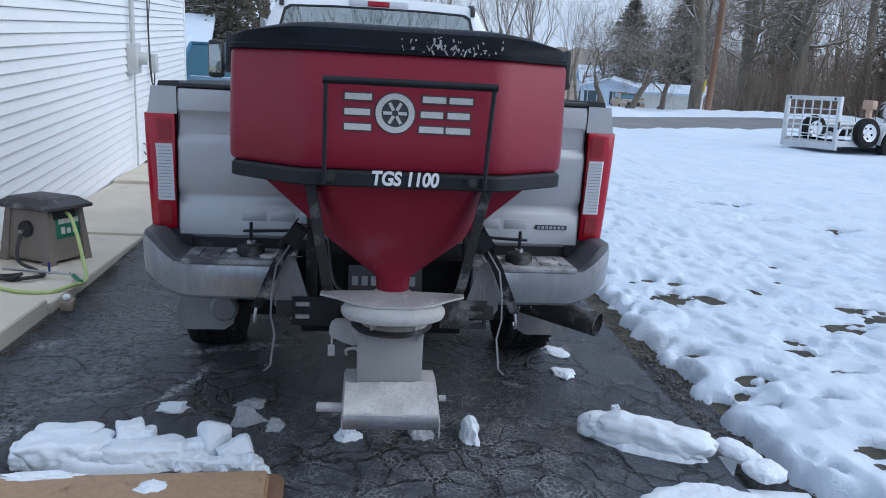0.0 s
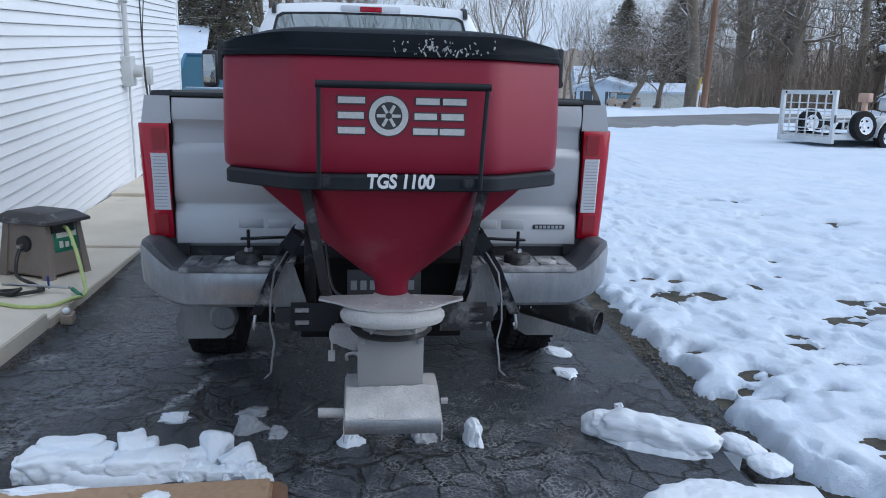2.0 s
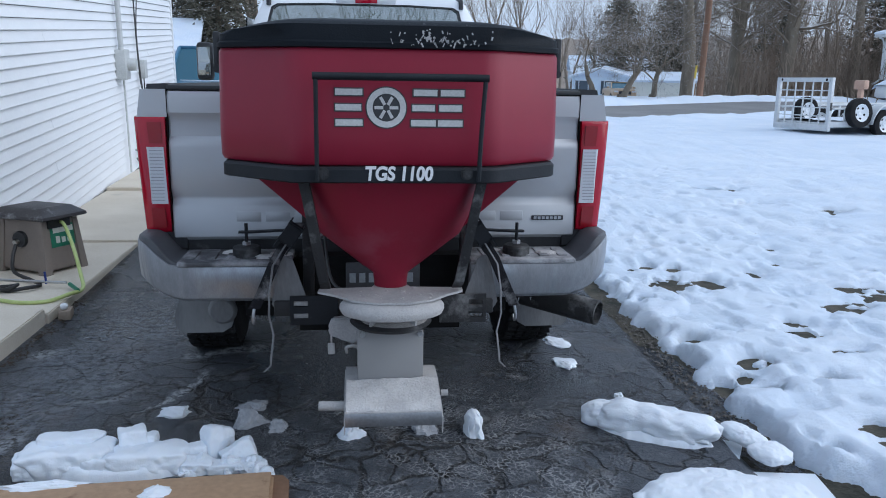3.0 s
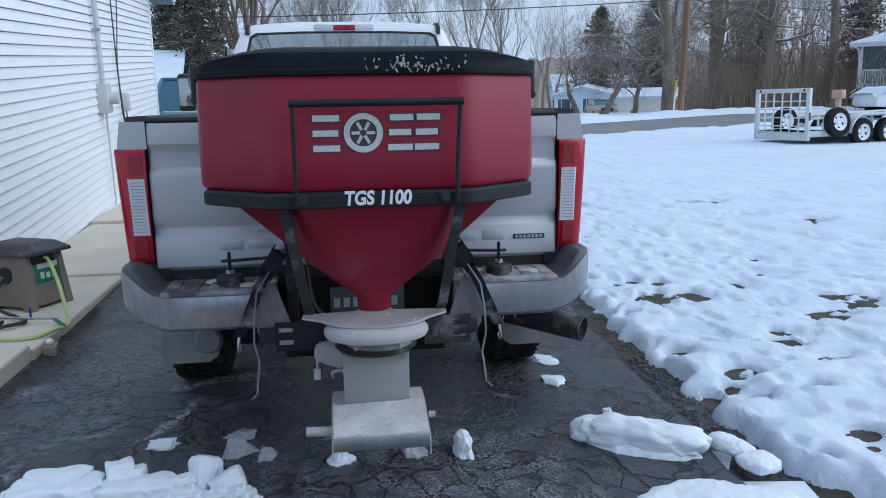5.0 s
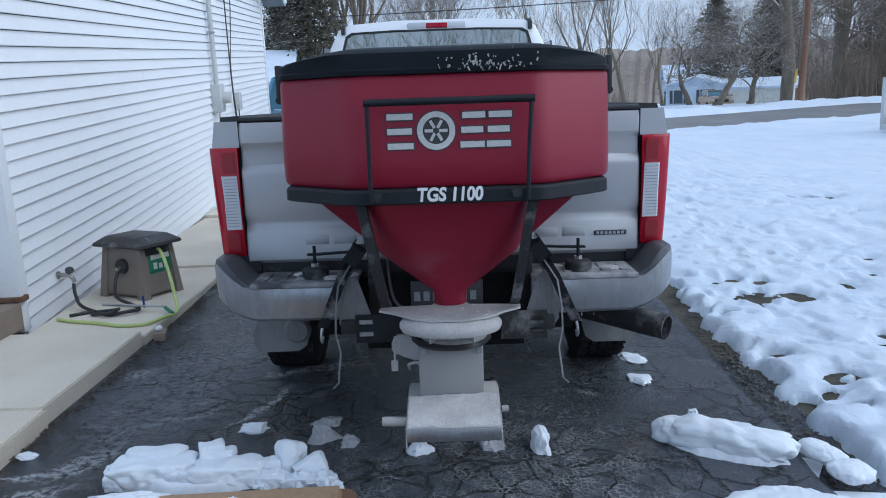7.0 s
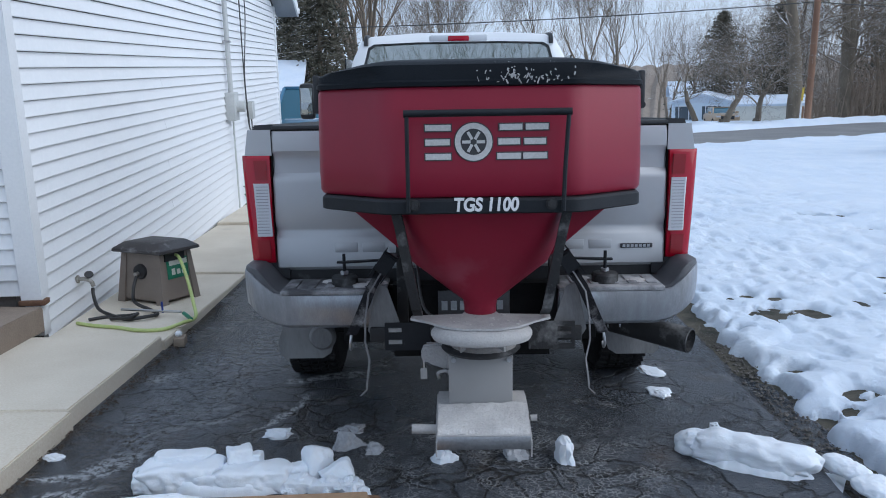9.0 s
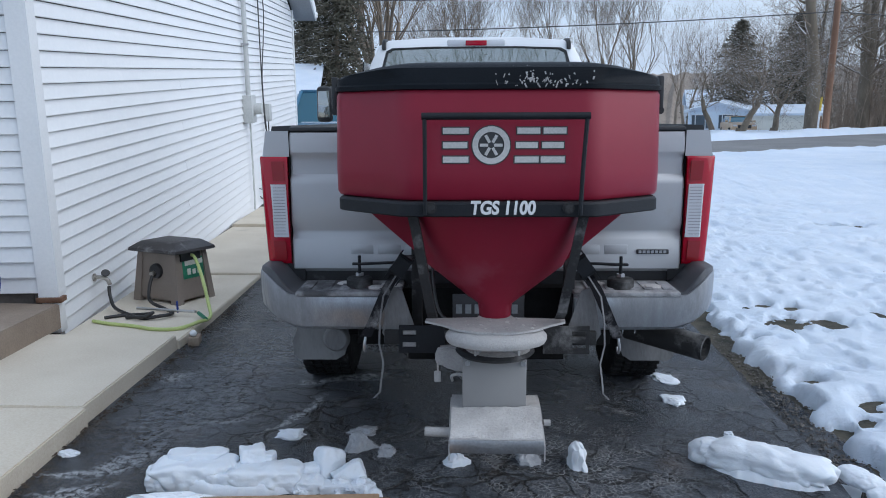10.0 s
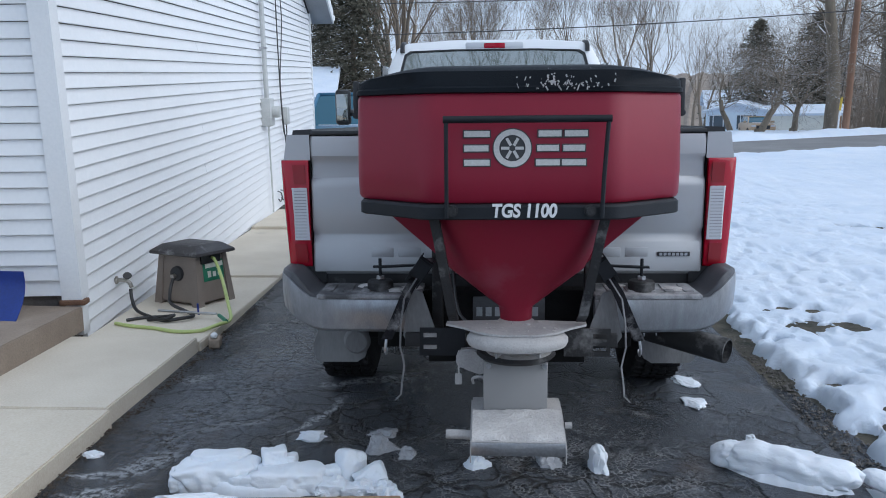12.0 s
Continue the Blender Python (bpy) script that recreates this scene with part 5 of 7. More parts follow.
boards = {}
rb = random.Random(11)
z, row = in_house(-2.81, 1.71, 1.61).z - COURSE * 30, 0
while z < EAVE + 2.0:
    inset = max(0.0, (z + COURSE - EAVE) / PITCH)
    a, b = 0.05 + inset, LEN - 0.05 - inset
    y = a
    first = (0.9, 2.3, 3.3, 1.6)[row % 4]
    while y < b - 0.05:
        ln = min(first if y == a else 3.66, b - y)
        if b - y - ln < 0.3:
            ln = b - y
        key = round(ln, 2)
        if key not in boards:
            boards[key] = board_mesh(key)
        ob = part("siding_board", boards[key], None, wall_e)
        ob.location = (-0.02 + (0.0012 if (row + int(y)) % 2 else 0.0), y, z)
        y += ln
    if 0.10 < z < EAVE:
        for x in (-0.02, -3.68):
            key = 3.66
            if key not in boards:
                boards[key] = board_mesh(key)
            ob = part("siding_board", boards[key], None, wall_s)
            ob.location, ob.rotation_euler = (x - 3.66, 0.016, z), (0, 0, radians(-90))
    z += COURSE
    row += 1
bm = bmesh.new()
prism(bm, [(-0.115, -0.022), (0.022, -0.022), (0.022, 0.095), (0.004, 0.095), (0.004, -0.004), (-0.115, -0.004)], 0.155, EAVE, "z")
solo("corner_trim", bm, M["trim"], HOUSE, "white corner post of the siding", "trim", kind="structure")
solo("corner_trim", bx(-0.05, 0.022, LEN - 0.08, LEN, -1.2, EAVE, 0.004), M["trim"], HOUSE, "white corner post of the siding", "trim", kind="structure")
solo("corner_foot", bx(-0.10, 0.008, -0.012, 0.09, -0.1, 0.12, 0.004), M["trim"], HOUSE, "dirty white trim below the sill", "trim", kind="structure")
bm = bx(-0.13, 0.045, -0.04, 0.05, 0.118, 0.155, 0.008)
solo("sill_end", bm, M["rust"], HOUSE, "rotten brown sill end at the house corner", "trim", kind="structure")
solo("foundation", bx(-0.14, -0.036, 0.0, LEN, -1.2, -0.09), M["founda"], HOUSE, "dark foundation strip", "foundation", kind="structure")

# meter, conduit and cables on the wall
p = in_house(-3.36, 8.2, 1.64)
met = thing("electric_meter", HOUSE @ pose(0.0, p.y, p.z), "grey electric meter box on the siding", "meter")
part("case", bx(-0.01, 0.13, -0.16, 0.16, -0.20, 0.20, 0.012), M["meterbox"], met)
part("dial", rd((0.13, 0.03, 0.0), (0.24, 0.03, 0.0), 0.085, 0.08, 24), M["meterbox"], met, "round glass-fronted dial housing")
bm = rd((0.06, -0.02, 0.2), (0.06, -0.02, 3.2), 0.036, seg=16)
part("conduit", bm, M["meterbox"], met, "grey conduit")
part("conduit_clamp", bx(0.0, 0.105, -0.065, 0.025, 0.9, 0.93, 0.005), M["steel"], met)
part("lower_pipe", tube(bmesh.new(), [(0.05, 0.06, -0.2), (0.05, 0.06, -0.8), (0.05, 0.07, -1.35), (0.05, 0.05, -1.5)], 0.014, 8, 3), M["meterbox"], met)
q = in_house(-3.50, 9.8, 1.60)
jb = thing("junction_box", HOUSE @ pose(0.0, q.y, q.z), "small grey junction box on the siding", "junction box")
part("case", bx(-0.01, 0.09, -0.11, 0.11, -0.14, 0.14, 0.01), M["meterbox"], jb)
part("cable", tube(bmesh.new(), [(0.03, -0.30, 2.4), (0.03, -0.32, 1.2), (0.03, -0.30, 0.3), (0.04, -0.26, -0.2), (0.05, -0.12, -0.33), (0.04, 0.02, -0.30), (0.04, 0.03, -0.14)], 0.011, 6), M["cable"], jb, "dark cable")
part("cable", tube(bmesh.new(), [(0.03, -0.10, 2.4), (0.03, 0.16, 1.7), (0.03, 0.02, 1.2), (0.03, -0.26, 0.6), (0.04, -0.26, 0.0), (0.04, -0.1, -0.5), (0.04, -0.12, -1.0), (0.04, -0.3, -1.3)], 0.009, 6), M["cable"], jb, "dark cable")
for k, dy in enumerate((-1.0, -0.6, -0.2)):
    w = in_house(-3.42, 9.0 + 0.25 * k, 0.32)
    solo("cable_hook", tube(bmesh.new(), [(0, 0, 0.09), (0.05, 0.02, 0.06), (0.06, 0.05, -0.02), (0.05, -0.04, -0.07), (0.03, -0.10, -0.02)], 0.009, 6), M["cable"], HOUSE @ pose(0.0, w.y, w.z), "bent cable end near the wall foot", "cable", "cable ends")

# ---- concrete ----
def slab(x0, y0, x1, y1, x2, y2, x3, y3, z0, z1):
    bm = bmesh.new()
    loft(bm, [[(x0, y0, z) , (x1, y1, z), (x2, y2, z), (x3, y3, z)] for z in (z0, z1)])
    bmesh.ops.bevel(bm, geom=[e for e in bm.edges if min(v.co.z for v in e.verts) > z1 - 0.001], offset=0.007, segments=2, affect="EDGES")
    return bm


pad = thing("concrete_pad", at(0, 0), "raised beige concrete pad beside the driveway", "pad", kind="structure")
part("slab", slab(-4.6, 0.185, -1.955, 0.185, -1.98, 1.49, -4.6, 1.49, -0.06, 0.100), M["concrete"], pad)
part("slab", slab(-4.6, -2.6, -1.82, -2.6, -1.93, 0.173, -4.6, 0.173, -0.06, 0.097), M["concrete"], pad)
path_t = thing("walkway", at(0, 0), "beige concrete walk along the house wall", "walkway", kind="structure")
ys = [1.505, 3.7, 6.9, 10.2, 13.8]
for a, b in zip(ys, ys[1:]):
    xa, xb = -2.80 - 0.0843 * (a - 1.7), -2.80 - 0.0843 * (b - 1.7)
    part("slab", slab(xa, a, -1.965 - 0.02 * (a - 1.4), a, -1.965 - 0.02 * (b - 1.4), b - 0.005, xb, b - 0.005, -0.06, 0.062 + float(lie(-2.4, a)) * 0.5), M["concrete"], path_t)
solo("stoop", slab(-4.8, 0.0, -2.77, 0.0, -2.83, 1.66, -4.8, 1.80, 0.095, 0.262), M["stoop"], at(0, 0), "brown concrete stoop at the house door", "stoop", kind="structure")
solo("brick_block", bx(-0.036, 0.036, -0.06, 0.06, 0, 0.06, 0.006), M["stoop"], at(-1.905, 1.62, 0.0, 10), "small broken brick at the pad's corner", "brick")
bm = bmesh.new()
bmesh.ops.create_icosphere(bm, subdivisions=3, radius=0.024, matrix=Matrix.Diagonal((1, 1, 0.9, 1)))
solo("white_knob", bm, M["trim"], at(-1.905, 1.60, 0.081), "white round knob on a brick", "knob")

# ---- hose reel box, hoses, tap ----
hb = thing("hose_reel_box", at(-2.455, 2.735, 0.062, -26) @ Matrix.Diagonal((1.10, 0.88, 1.0, 1.0)), "taupe plastic hose reel box with a dark lid on the walk", "hose reel box")


def taper(w0, w1, z0, z1):
    return [[(-w0, -w0, z0), (w0, -w0, z0), (w0, w0, z0), (-w0, w0, z0)], [(-w1, -w1, z1), (w1, -w1, z1), (w1, w1, z1), (-w1, w1, z1)]]


bm = loft(bmesh.new(), taper(0.205, 0.178, 0.02, 0.40))
bmesh.ops.bevel(bm, geom=bm.edges[:], offset=0.012, segments=2, affect="EDGES")
part("body", bm, M["taupe"], hb)
for a in (-1, 1):
    for b in (-1, 1):
        bm = loft(bmesh.new(), [[(a * 0.22 + dx * k, b * 0.22 + dy * k, z) for dx, dy in ((-0.035, -0.035), (0.035, -0.035), (0.035, 0.035), (-0.035, 0.035))] for z, k, in ((0.0, 1.0), (0.40, 0.7))])
        for v in bm.verts:
            v.co.x -= a * 0.03 * v.co.z / 0.4 + a * 0.03
            v.co.y -= b * 0.03 * v.co.z / 0.4 + b * 0.03
        part("corner_post", bm, M["taupe"], hb)
bm = loft(bmesh.new(), [[(-w, -w, z), (w, -w, z), (w, w, z), (-w, w, z)] for w, z in ((0.228, 0.398), (0.238, 0.405), (0.234, 0.425), (0.165, 0.475), (0.15, 0.480))])
part("lid", bm, M["boxlid"], hb, "dark brown lid dusted with frost")
part("reel_hub", rd((0.0, -0.185, 0.25), (0.0, -0.212, 0.25), 0.062, 0.055, 24), M["black"], hb, "black hub plate")
part("hub_port", rd((-0.01, -0.21, 0.235), (-0.01, -0.245, 0.23), 0.018, seg=12), M["brass"], hb)
part("opening", bx(0.175, 0.193, -0.13, 0.10, 0.33, 0.39), M["black"], hb, "dark hose slot")
lab = part("label", bx(0.187, 0.194, -0.11, 0.14, 0.17, 0.33, 0.002, m=Matrix.Rotation(radians(-4.5), 4, "Y") @ Matrix.Translation((0.015, 0, 0.0))), M["green"], hb, "green and cream label")
part("label_strip", bx(0.1945, 0.196, -0.08, 0.13, 0.275, 0.315, 0, m=Matrix.Rotation(radians(-4.5), 4, "Y") @ Matrix.Translation((0.015, 0, 0))), M["cream"], lab)
for k in range(3):
    part("label_bar", bx(0.1945, 0.196, -0.06 + 0.06 * k, -0.02 + 0.06 * k, 0.20, 0.25 - 0.01 * k, 0, m=Matrix.Rotation(radians(-4.5), 4, "Y") @ Matrix.Translation((0.015, 0, 0))), M["cream"], lab)
G = 0.075
solo("garden_hose", tube(bmesh.new(), [(-2.32, 2.66, 0.42), (-2.24, 2.62, 0.425), (-2.13, 2.46, 0.30), (-2.00, 2.20, 0.15), (-1.93, 2.02, G + 0.01), (-1.96, 1.86, G + 0.015), (-2.06, 1.74, G), (-2.22, 1.72, G), (-2.40, 1.80, G), (-2.60, 1.86, G), (-2.74, 1.93, G)], 0.013, 10), M["hose"], at(0, 0), "yellow-green garden hose trailing from the reel box", "hose")
solo("hose_coupling", rd((-2.04, 2.10, G + 0.02), (-1.93, 1.93, G + 0.02), 0.014, seg=10), M["green"], at(0, 0), "green coupling on the hose end", "hose")
solo("spray_wand", rd((-2.52, 2.16, 0.115), (-2.06, 2.10, G + 0.03), 0.010, seg=10), M["steel"], at(0, 0), "metal spray wand lying by the reel box", "wand")
solo("valve_lever", rd((-2.20, 2.12, G + 0.02), (-2.20, 2.11, 0.18), 0.008, seg=8), M["blue"], at(0, 0), "dark blue valve lever", "valve")
tap = thing("outdoor_tap", HOUSE @ pose(0.0, in_house(-2.87, 2.33, 0.31).y, in_house(-2.87, 2.33, 0.31).z), "metal outdoor tap on the wall", "tap")
part("spout", tube(bmesh.new(), [(-0.01, 0, 0), (0.06, 0, 0.0), (0.10, 0, -0.02), (0.115, 0, -0.06)], 0.016, 10), M["brass"], tap)
part("valve_wheel", lathe(bmesh.new(), [(0, 0), (0.03, 0), (0.033, 0.006), (0.03, 0.012), (0, 0.012)], pose(0.09, 0.0, 0.03, 35, 20, 0), 14), M["cable"], tap)
part("flange", rd((0.0, 0, 0), (0.012, 0, 0), 0.03, seg=16), M["brass"], tap)
solo("supply_hose", tube(bmesh.new(), [(-2.80, 2.335, 0.24), (-2.78, 2.30, 0.17), (-2.71, 2.22, 0.10), (-2.56, 2.12, G), (-2.42, 2.02, G), (-2.30, 2.02, G + 0.015), (-2.24, 2.12, G + 0.01), (-2.34, 2.24, 0.09), (-2.50, 2.36, 0.12), (-2.545, 2.46, 0.20), (-2.54, 2.52, 0.285)], 0.013, 10), M["blackhose"], at(0, 0), "black supply hose from tap to reel box", "hose")
solo("loose_hose", tube(bmesh.new(), [(-2.70, 2.02, G), (-2.60, 2.10, G), (-2.45, 2.14, G), (-2.36, 2.06, G + 0.03), (-2.40, 1.98, G + 0.02), (-2.55, 2.04, G)], 0.012, 10), M["blackhose"], at(0, 0), "short black hose in a loop", "hose")

# ---- snow shovel by the stoop ----
sh = thing("snow_shovel", at(-3.27, 1.32, 0.262, -6), "blue plastic snow shovel leaning at the house wall", "shovel")
bm = bmesh.new()
loft(bm, [[(x, -0.05 + 0.10 * k + 0.05 * math.sin(3 * k), 0.0 + 0.30 * k) for x in np.linspace(-0.23, 0.23, 9)] + [(x, -0.044 + 0.10 * k + 0.05 * math.sin(3 * k), 0.0 + 0.30 * k) for x in np.linspace(0.23, -0.23, 9)] for k in np.linspace(0, 1, 7)])
part("blade", bm, M["blue"], sh)
part("shaft", tube(bmesh.new(), [(0, 0.07, 0.2), (-0.1, 0.12, 0.6), (-0.22, 0.22, 1.15)], 0.016, 10), M["grip"], sh)
part("grip", rd((-0.29, 0.22, 1.15), (-0.15, 0.22, 1.17), 0.018, seg=10), M["black"], sh)

# ---- snow banks and chunks on the driveway ----


def bank(name, m, lx, ly, hz, seed, label, rough=1.0, n=70):
    """A heap of thrown snow with a ragged outline and blocky top."""
    def zf(x, y):
        u, v = x / lx, y / ly
        e = np.sqrt(u ** 2 + v ** 2 + 0.6 * (u * v) ** 2) + 0.5 * (fbm(x * 5, y * 5, seed) - 0.5) + 0.13 * (fbm(x * 21, y * 21, seed + 9) - 0.5)
        blocks = np.floor(vnoise(x * 7, y * 9, seed + 3) * 3) / 3
        top = hz * (0.55 + rough * 0.45 * blocks + (0.35 + 0.35 * rough) * (fbm(x * (4 + 4 * rough), y * (4 + 4 * rough), seed + 5) - 0.45)) + 0.009 * (fbm(x * 42, y * 42, seed + 6, 3) - 0.5)
        return top * smooth(1.0, 0.66, e) ** 0.6 - 0.03 * smooth(0.86, 1.02, e)
    me = grid_mesh(name, np.linspace(-lx * 1.25, lx * 1.25, n), np.linspace(-ly * 1.3, ly * 1.3, max(24, int(n * ly / lx))), zf, M["dirtysnow"])
    return solo(name, me, None, m, label, "snow", kind="")


def keep_mesh(name, bm, material):
    me = bpy.data.meshes.new(name)
    bm.to_mesh(me)
    bm.free()
    me.materials.append(material)
    return me


M["greysnow"] = plain("grey_old_snow", (0.30, 0.31, 0.33), (0.46, 0.47, 0.49), 0.8, 0, 12, 60, 0.5, 0.3, (0.2, 0.2, 0.2), 14)


def chunk(x, y, sx_, sy_, sz_, rz, seed, label="broken chunk of old snow on the asphalt", z=0.0, tilt=0.0, grey=False):
    bm = bmesh.new()
    bmesh.ops.create_icosphere(bm, subdivisions=4, radius=1.0)
    rr = random.Random(seed)
    cuts = [(Vector((rr.gauss(0, 1), rr.gauss(0, 1), abs(rr.gauss(0, 0.8)))).normalized(), rr.uniform(0.5, 0.8)) for _ in range(8)]
    for v in bm.verts:
        p = v.co.copy()
        for nn, d in cuts:
            q = p.dot(nn) - d
            if q > 0:
                p -= nn * q
        p += v.co * 0.20 * noise.noise(v.co * 2.2 + Vector((seed, 0, 0))) + v.co * 0.13 * noise.noise(v.co * 4.4 + Vector((0, seed, 0))) + v.co * 0.05 * noise.noise(v.co * 11 + Vector((0, seed, 3)))
        v.co = (p.x * sx_ * 1.35, p.y * sy_ * 1.35, max(p.z, -0.25) * sz_ * 1.3 + 0.25 * sz_)
    finish(bm, True, 50)
    return solo("snow_chunk", keep_mesh("snow_chunk", bm, M["greysnow"] if grey else M["dirtysnow"]), None, SLOPE @ pose(x, y, z, 0, tilt, rz), label, "snow chunk", "snow chunks")


def snow_slab(x, y, lx, ly, h, rz, seed, z=0.0, tilt=0.0, pitch=0.0, k=8.0, label="block of broken white snow in the heap"):
    """A broken slab of packed snow: flat faces, rounded edges, an uneven outline."""
    bm = bmesh.new()
    bmesh.ops.create_icosphere(bm, subdivisions=5, radius=1.0)
    for v in bm.verts:
        n = v.co.normalized()
        p = n / (abs(n.x) ** k + abs(n.y) ** k + abs(n.z) ** k) ** (1 / k)
        w = Vector((p.x * lx, p.y * ly, p.z * h * 0.5))
        o = Vector((seed * 3.1, seed * 1.7, 0))
        f = 1 + 0.20 * noise.noise(w * 9 + o) + 0.15 * noise.noise(w * 26 + o)
        crumb = 0.004 * noise.noise(w * 60 + o) + 0.001 * noise.noise(w * 150 + o)
        w = Vector((w.x * f, w.y * f, w.z * (1 + 0.30 * noise.noise(Vector((w.x, w.y, 0)) * 12 + o)))) + n * crumb
        v.co = (w.x, w.y, max(w.z, -0.42 * h) + 0.42 * h)
    finish(bm, True, 80)
    return solo("snow_slab", keep_mesh("snow_slab", bm, M["dirtysnow"]), None, SLOPE @ pose(x, y, z, pitch, tilt, rz), label, "snow", "broken snow slabs")


for row in ((-1.19, -0.435, 0.155, 0.072, 0.115, 3, 1), (-1.315, -0.455, 0.060, 0.055, 0.085, 10, 2), (-0.885, -0.435, 0.140, 0.072, 0.100, 2, 3), (-1.03, -0.455, 0.09, 0.055, 0.090, 0, 4), (-0.965, -0.37, 0.050, 0.038, 0.065, 20, 5, 0.085), (-0.905, -0.355, 0.030, 0.028, 0.045, 0, 6, 0.07),
            (-1.20, -0.385, 0.115, 0.035, 0.050, 3, 7, 0.085), (-0.645, -0.345, 0.056, 0.044, 0.130, 35, 8, 0.0, 8, -12), (-0.72, -0.37, 0.042, 0.036, 0.075, 10, 9), (-0.540, -0.405, 0.064, 0.030, 0.090, 18, 10, 0.0, -24, -14), (-0.50, -0.46, 0.062, 0.034, 0.032, -8, 11), (-0.60, -0.465, 0.07, 0.036, 0.042, 5, 12), (-0.71, -0.465, 0.06, 0.04, 0.052, 0, 13)):
    snow_slab(*row)
bank("snow_bank", at(-0.96, -0.435, 0.0, 1), 0.40, 0.105, 0.085, 3, "packed snow between the broken slabs of the heap", 0.6, 150)
rc = random.Random(77)
for k in range(34):
    x, y = rc.uniform(-0.78, -0.42), -0.50 + 0.09 * rc.random() - 0.02
    q = 0.008 + 0.022 * rc.random() ** 2
    chunk(x, y, q * rc.uniform(0.9, 1.5), q, q, rc.uniform(0, 180), 100 + k, "crumb of broken snow beside the heap", z=0.03 * rc.random() if x < -0.5 else 0.0)
for x, y, a, b, c, rz, sd, zz in ((-0.90, 0.09, 0.072, 0.04, 0.03, -8, 10, 0.0), (-0.57, 0.15, 0.070, 0.045, 0.022, 10, 11, 0.0), (-0.57, -0.03, 0.070, 0.06, 0.045, 15, 12, 0.0), (-0.435, -0.10, 0.042, 0.035, 0.03, 5, 13, 0.0), (-0.12, -0.19, 0.045, 0.04, 0.04, 10, 14, 0.0), (0.185, -0.17, 0.05, 0.04, 0.03, -45, 15, 0.0),
                              (0.395, -0.20, 0.035, 0.065, 0.075, 15, 36, 0.0), (1.055, 0.96, 0.05, 0.08, 0.02, 20, 17, 0.0), (1.02, 0.62, 0.045, 0.08, 0.018, 10, 18, 0.0), (1.165, 0.15, 0.02, 0.018, 0.018, 0, 20, 0.0), (-1.86, -0.15, 0.035, 0.025, 0.022, 0, 22, 0.0)):
    old = sd in (11, 12, 13, 15)
    chunk(x, y, a, b, c, rz, sd, "grey chunk of dirty ice on the asphalt" if old else "broken chunk of old snow on the asphalt", z=zz, grey=old)
EDGE_SNOW = "long ridge of thrown snow on the driveway edge"
bank("snow_bank", at(1.17, -0.27, 0.0, -31), 0.29, 0.12, 0.05, 9, "ragged low skirt of snow under the ridge", 0.35, 150)
for row in ((1.175, -0.26, 0.255, 0.085, 0.135, -31, 21), (1.01, -0.15, 0.11, 0.07, 0.115, -25, 22)):
    snow_slab(*row, k=2.8, label=EDGE_SNOW)
bank("snow_bank", at(1.24, -0.80, 0.0, -8), 0.36, 0.20, 0.08, 14, "low mound of snow on the driveway edge", 0.2, 150)
for row in ((1.535, -0.37, 0.060, 0.110, 0.070, 18, 31), (1.57, -0.53, 0.075, 0.085, 0.062, 30, 32)):
    snow_slab(*row, k=2.5, label="rounded lump of snow at the driveway edge")
# tan sheet at the foot of the heap
bt = thing("tan_sheet", at(-0.98, -0.98, 0.0, 3), "worn tan sheet with brown stains lying on the driveway", "sheet")
bm = prism(bmesh.new(), [(-0.75, -0.45), (0.60, -0.45), (0.60, 0.33), (0.585, 0.355), (0.55, 0.365), (-0.75, 0.345)], 0.02, 0.055, "z")
bmesh.ops.bevel(bm, geom=[e for e in bm.edges if e.calc_length() > 0.3], offset=0.01, segments=2, affect="EDGES")
part("top_sheet", bm, M["board"], bt)
bm = prism(bmesh.new(), [(0.40, -0.45), (0.655, -0.45), (0.655, 0.33), (0.63, 0.372), (0.58, 0.38), (0.40, 0.36)], 0.0, 0.03, "z")
part("lower_sheet", bm, M["boardedge"], bt)
chunk(-1.22, -0.655, 0.14, 0.022, 0.02, 2, 41, "thin snow lying on the tan sheet", z=0.05)
chunk(-0.80, -0.72, 0.05, 0.04, 0.02, 4, 42, "thin snow lying on the tan sheet", z=0.05)

# dark crumbs and leaf bits along the concrete edge
rl = random.Random(33)
vv, ff = [], []
for k in range(900):
    y = rl.uniform(-1.6, 6.0)
    x = (-1.93 if y < 1.46 else -1.95) + abs(rl.gauss(0, 0.035)) - (0.07 * max(0, -y) * -1 if y < 0 else 0.02 * max(0, y - 1.4))
    r = rl.uniform(0.003, 0.010)
    base = len(vv)
    a = rl.uniform(0, 6.28)
    for q in range(4):
        vv.append((x + r * math.cos(a + 1.57 * q) * rl.uniform(0.6, 1.6), y + r * math.sin(a + 1.57 * q) * rl.uniform(0.6, 1.6), 0.004 + rl.uniform(0, 0.008)))
    vv.append((x, y, 0.014))
    for q in range(4):
        ff.append((base + q, base + (q + 1) % 4, base + 4))
me = bpy.data.meshes.new("leaf_litter")
me.from_pydata(vv, [], ff)
M["litter"] = plain("litter", (0.025, 0.02, 0.015), (0.09, 0.065, 0.045), 0.9, 0, 20, 90, 0.2)
me.materials.append(M["litter"])
solo("leaf_litter", me, None, SLOPE, "dark crumbs and leaf bits along the concrete edge", "litter", kind="stuff")

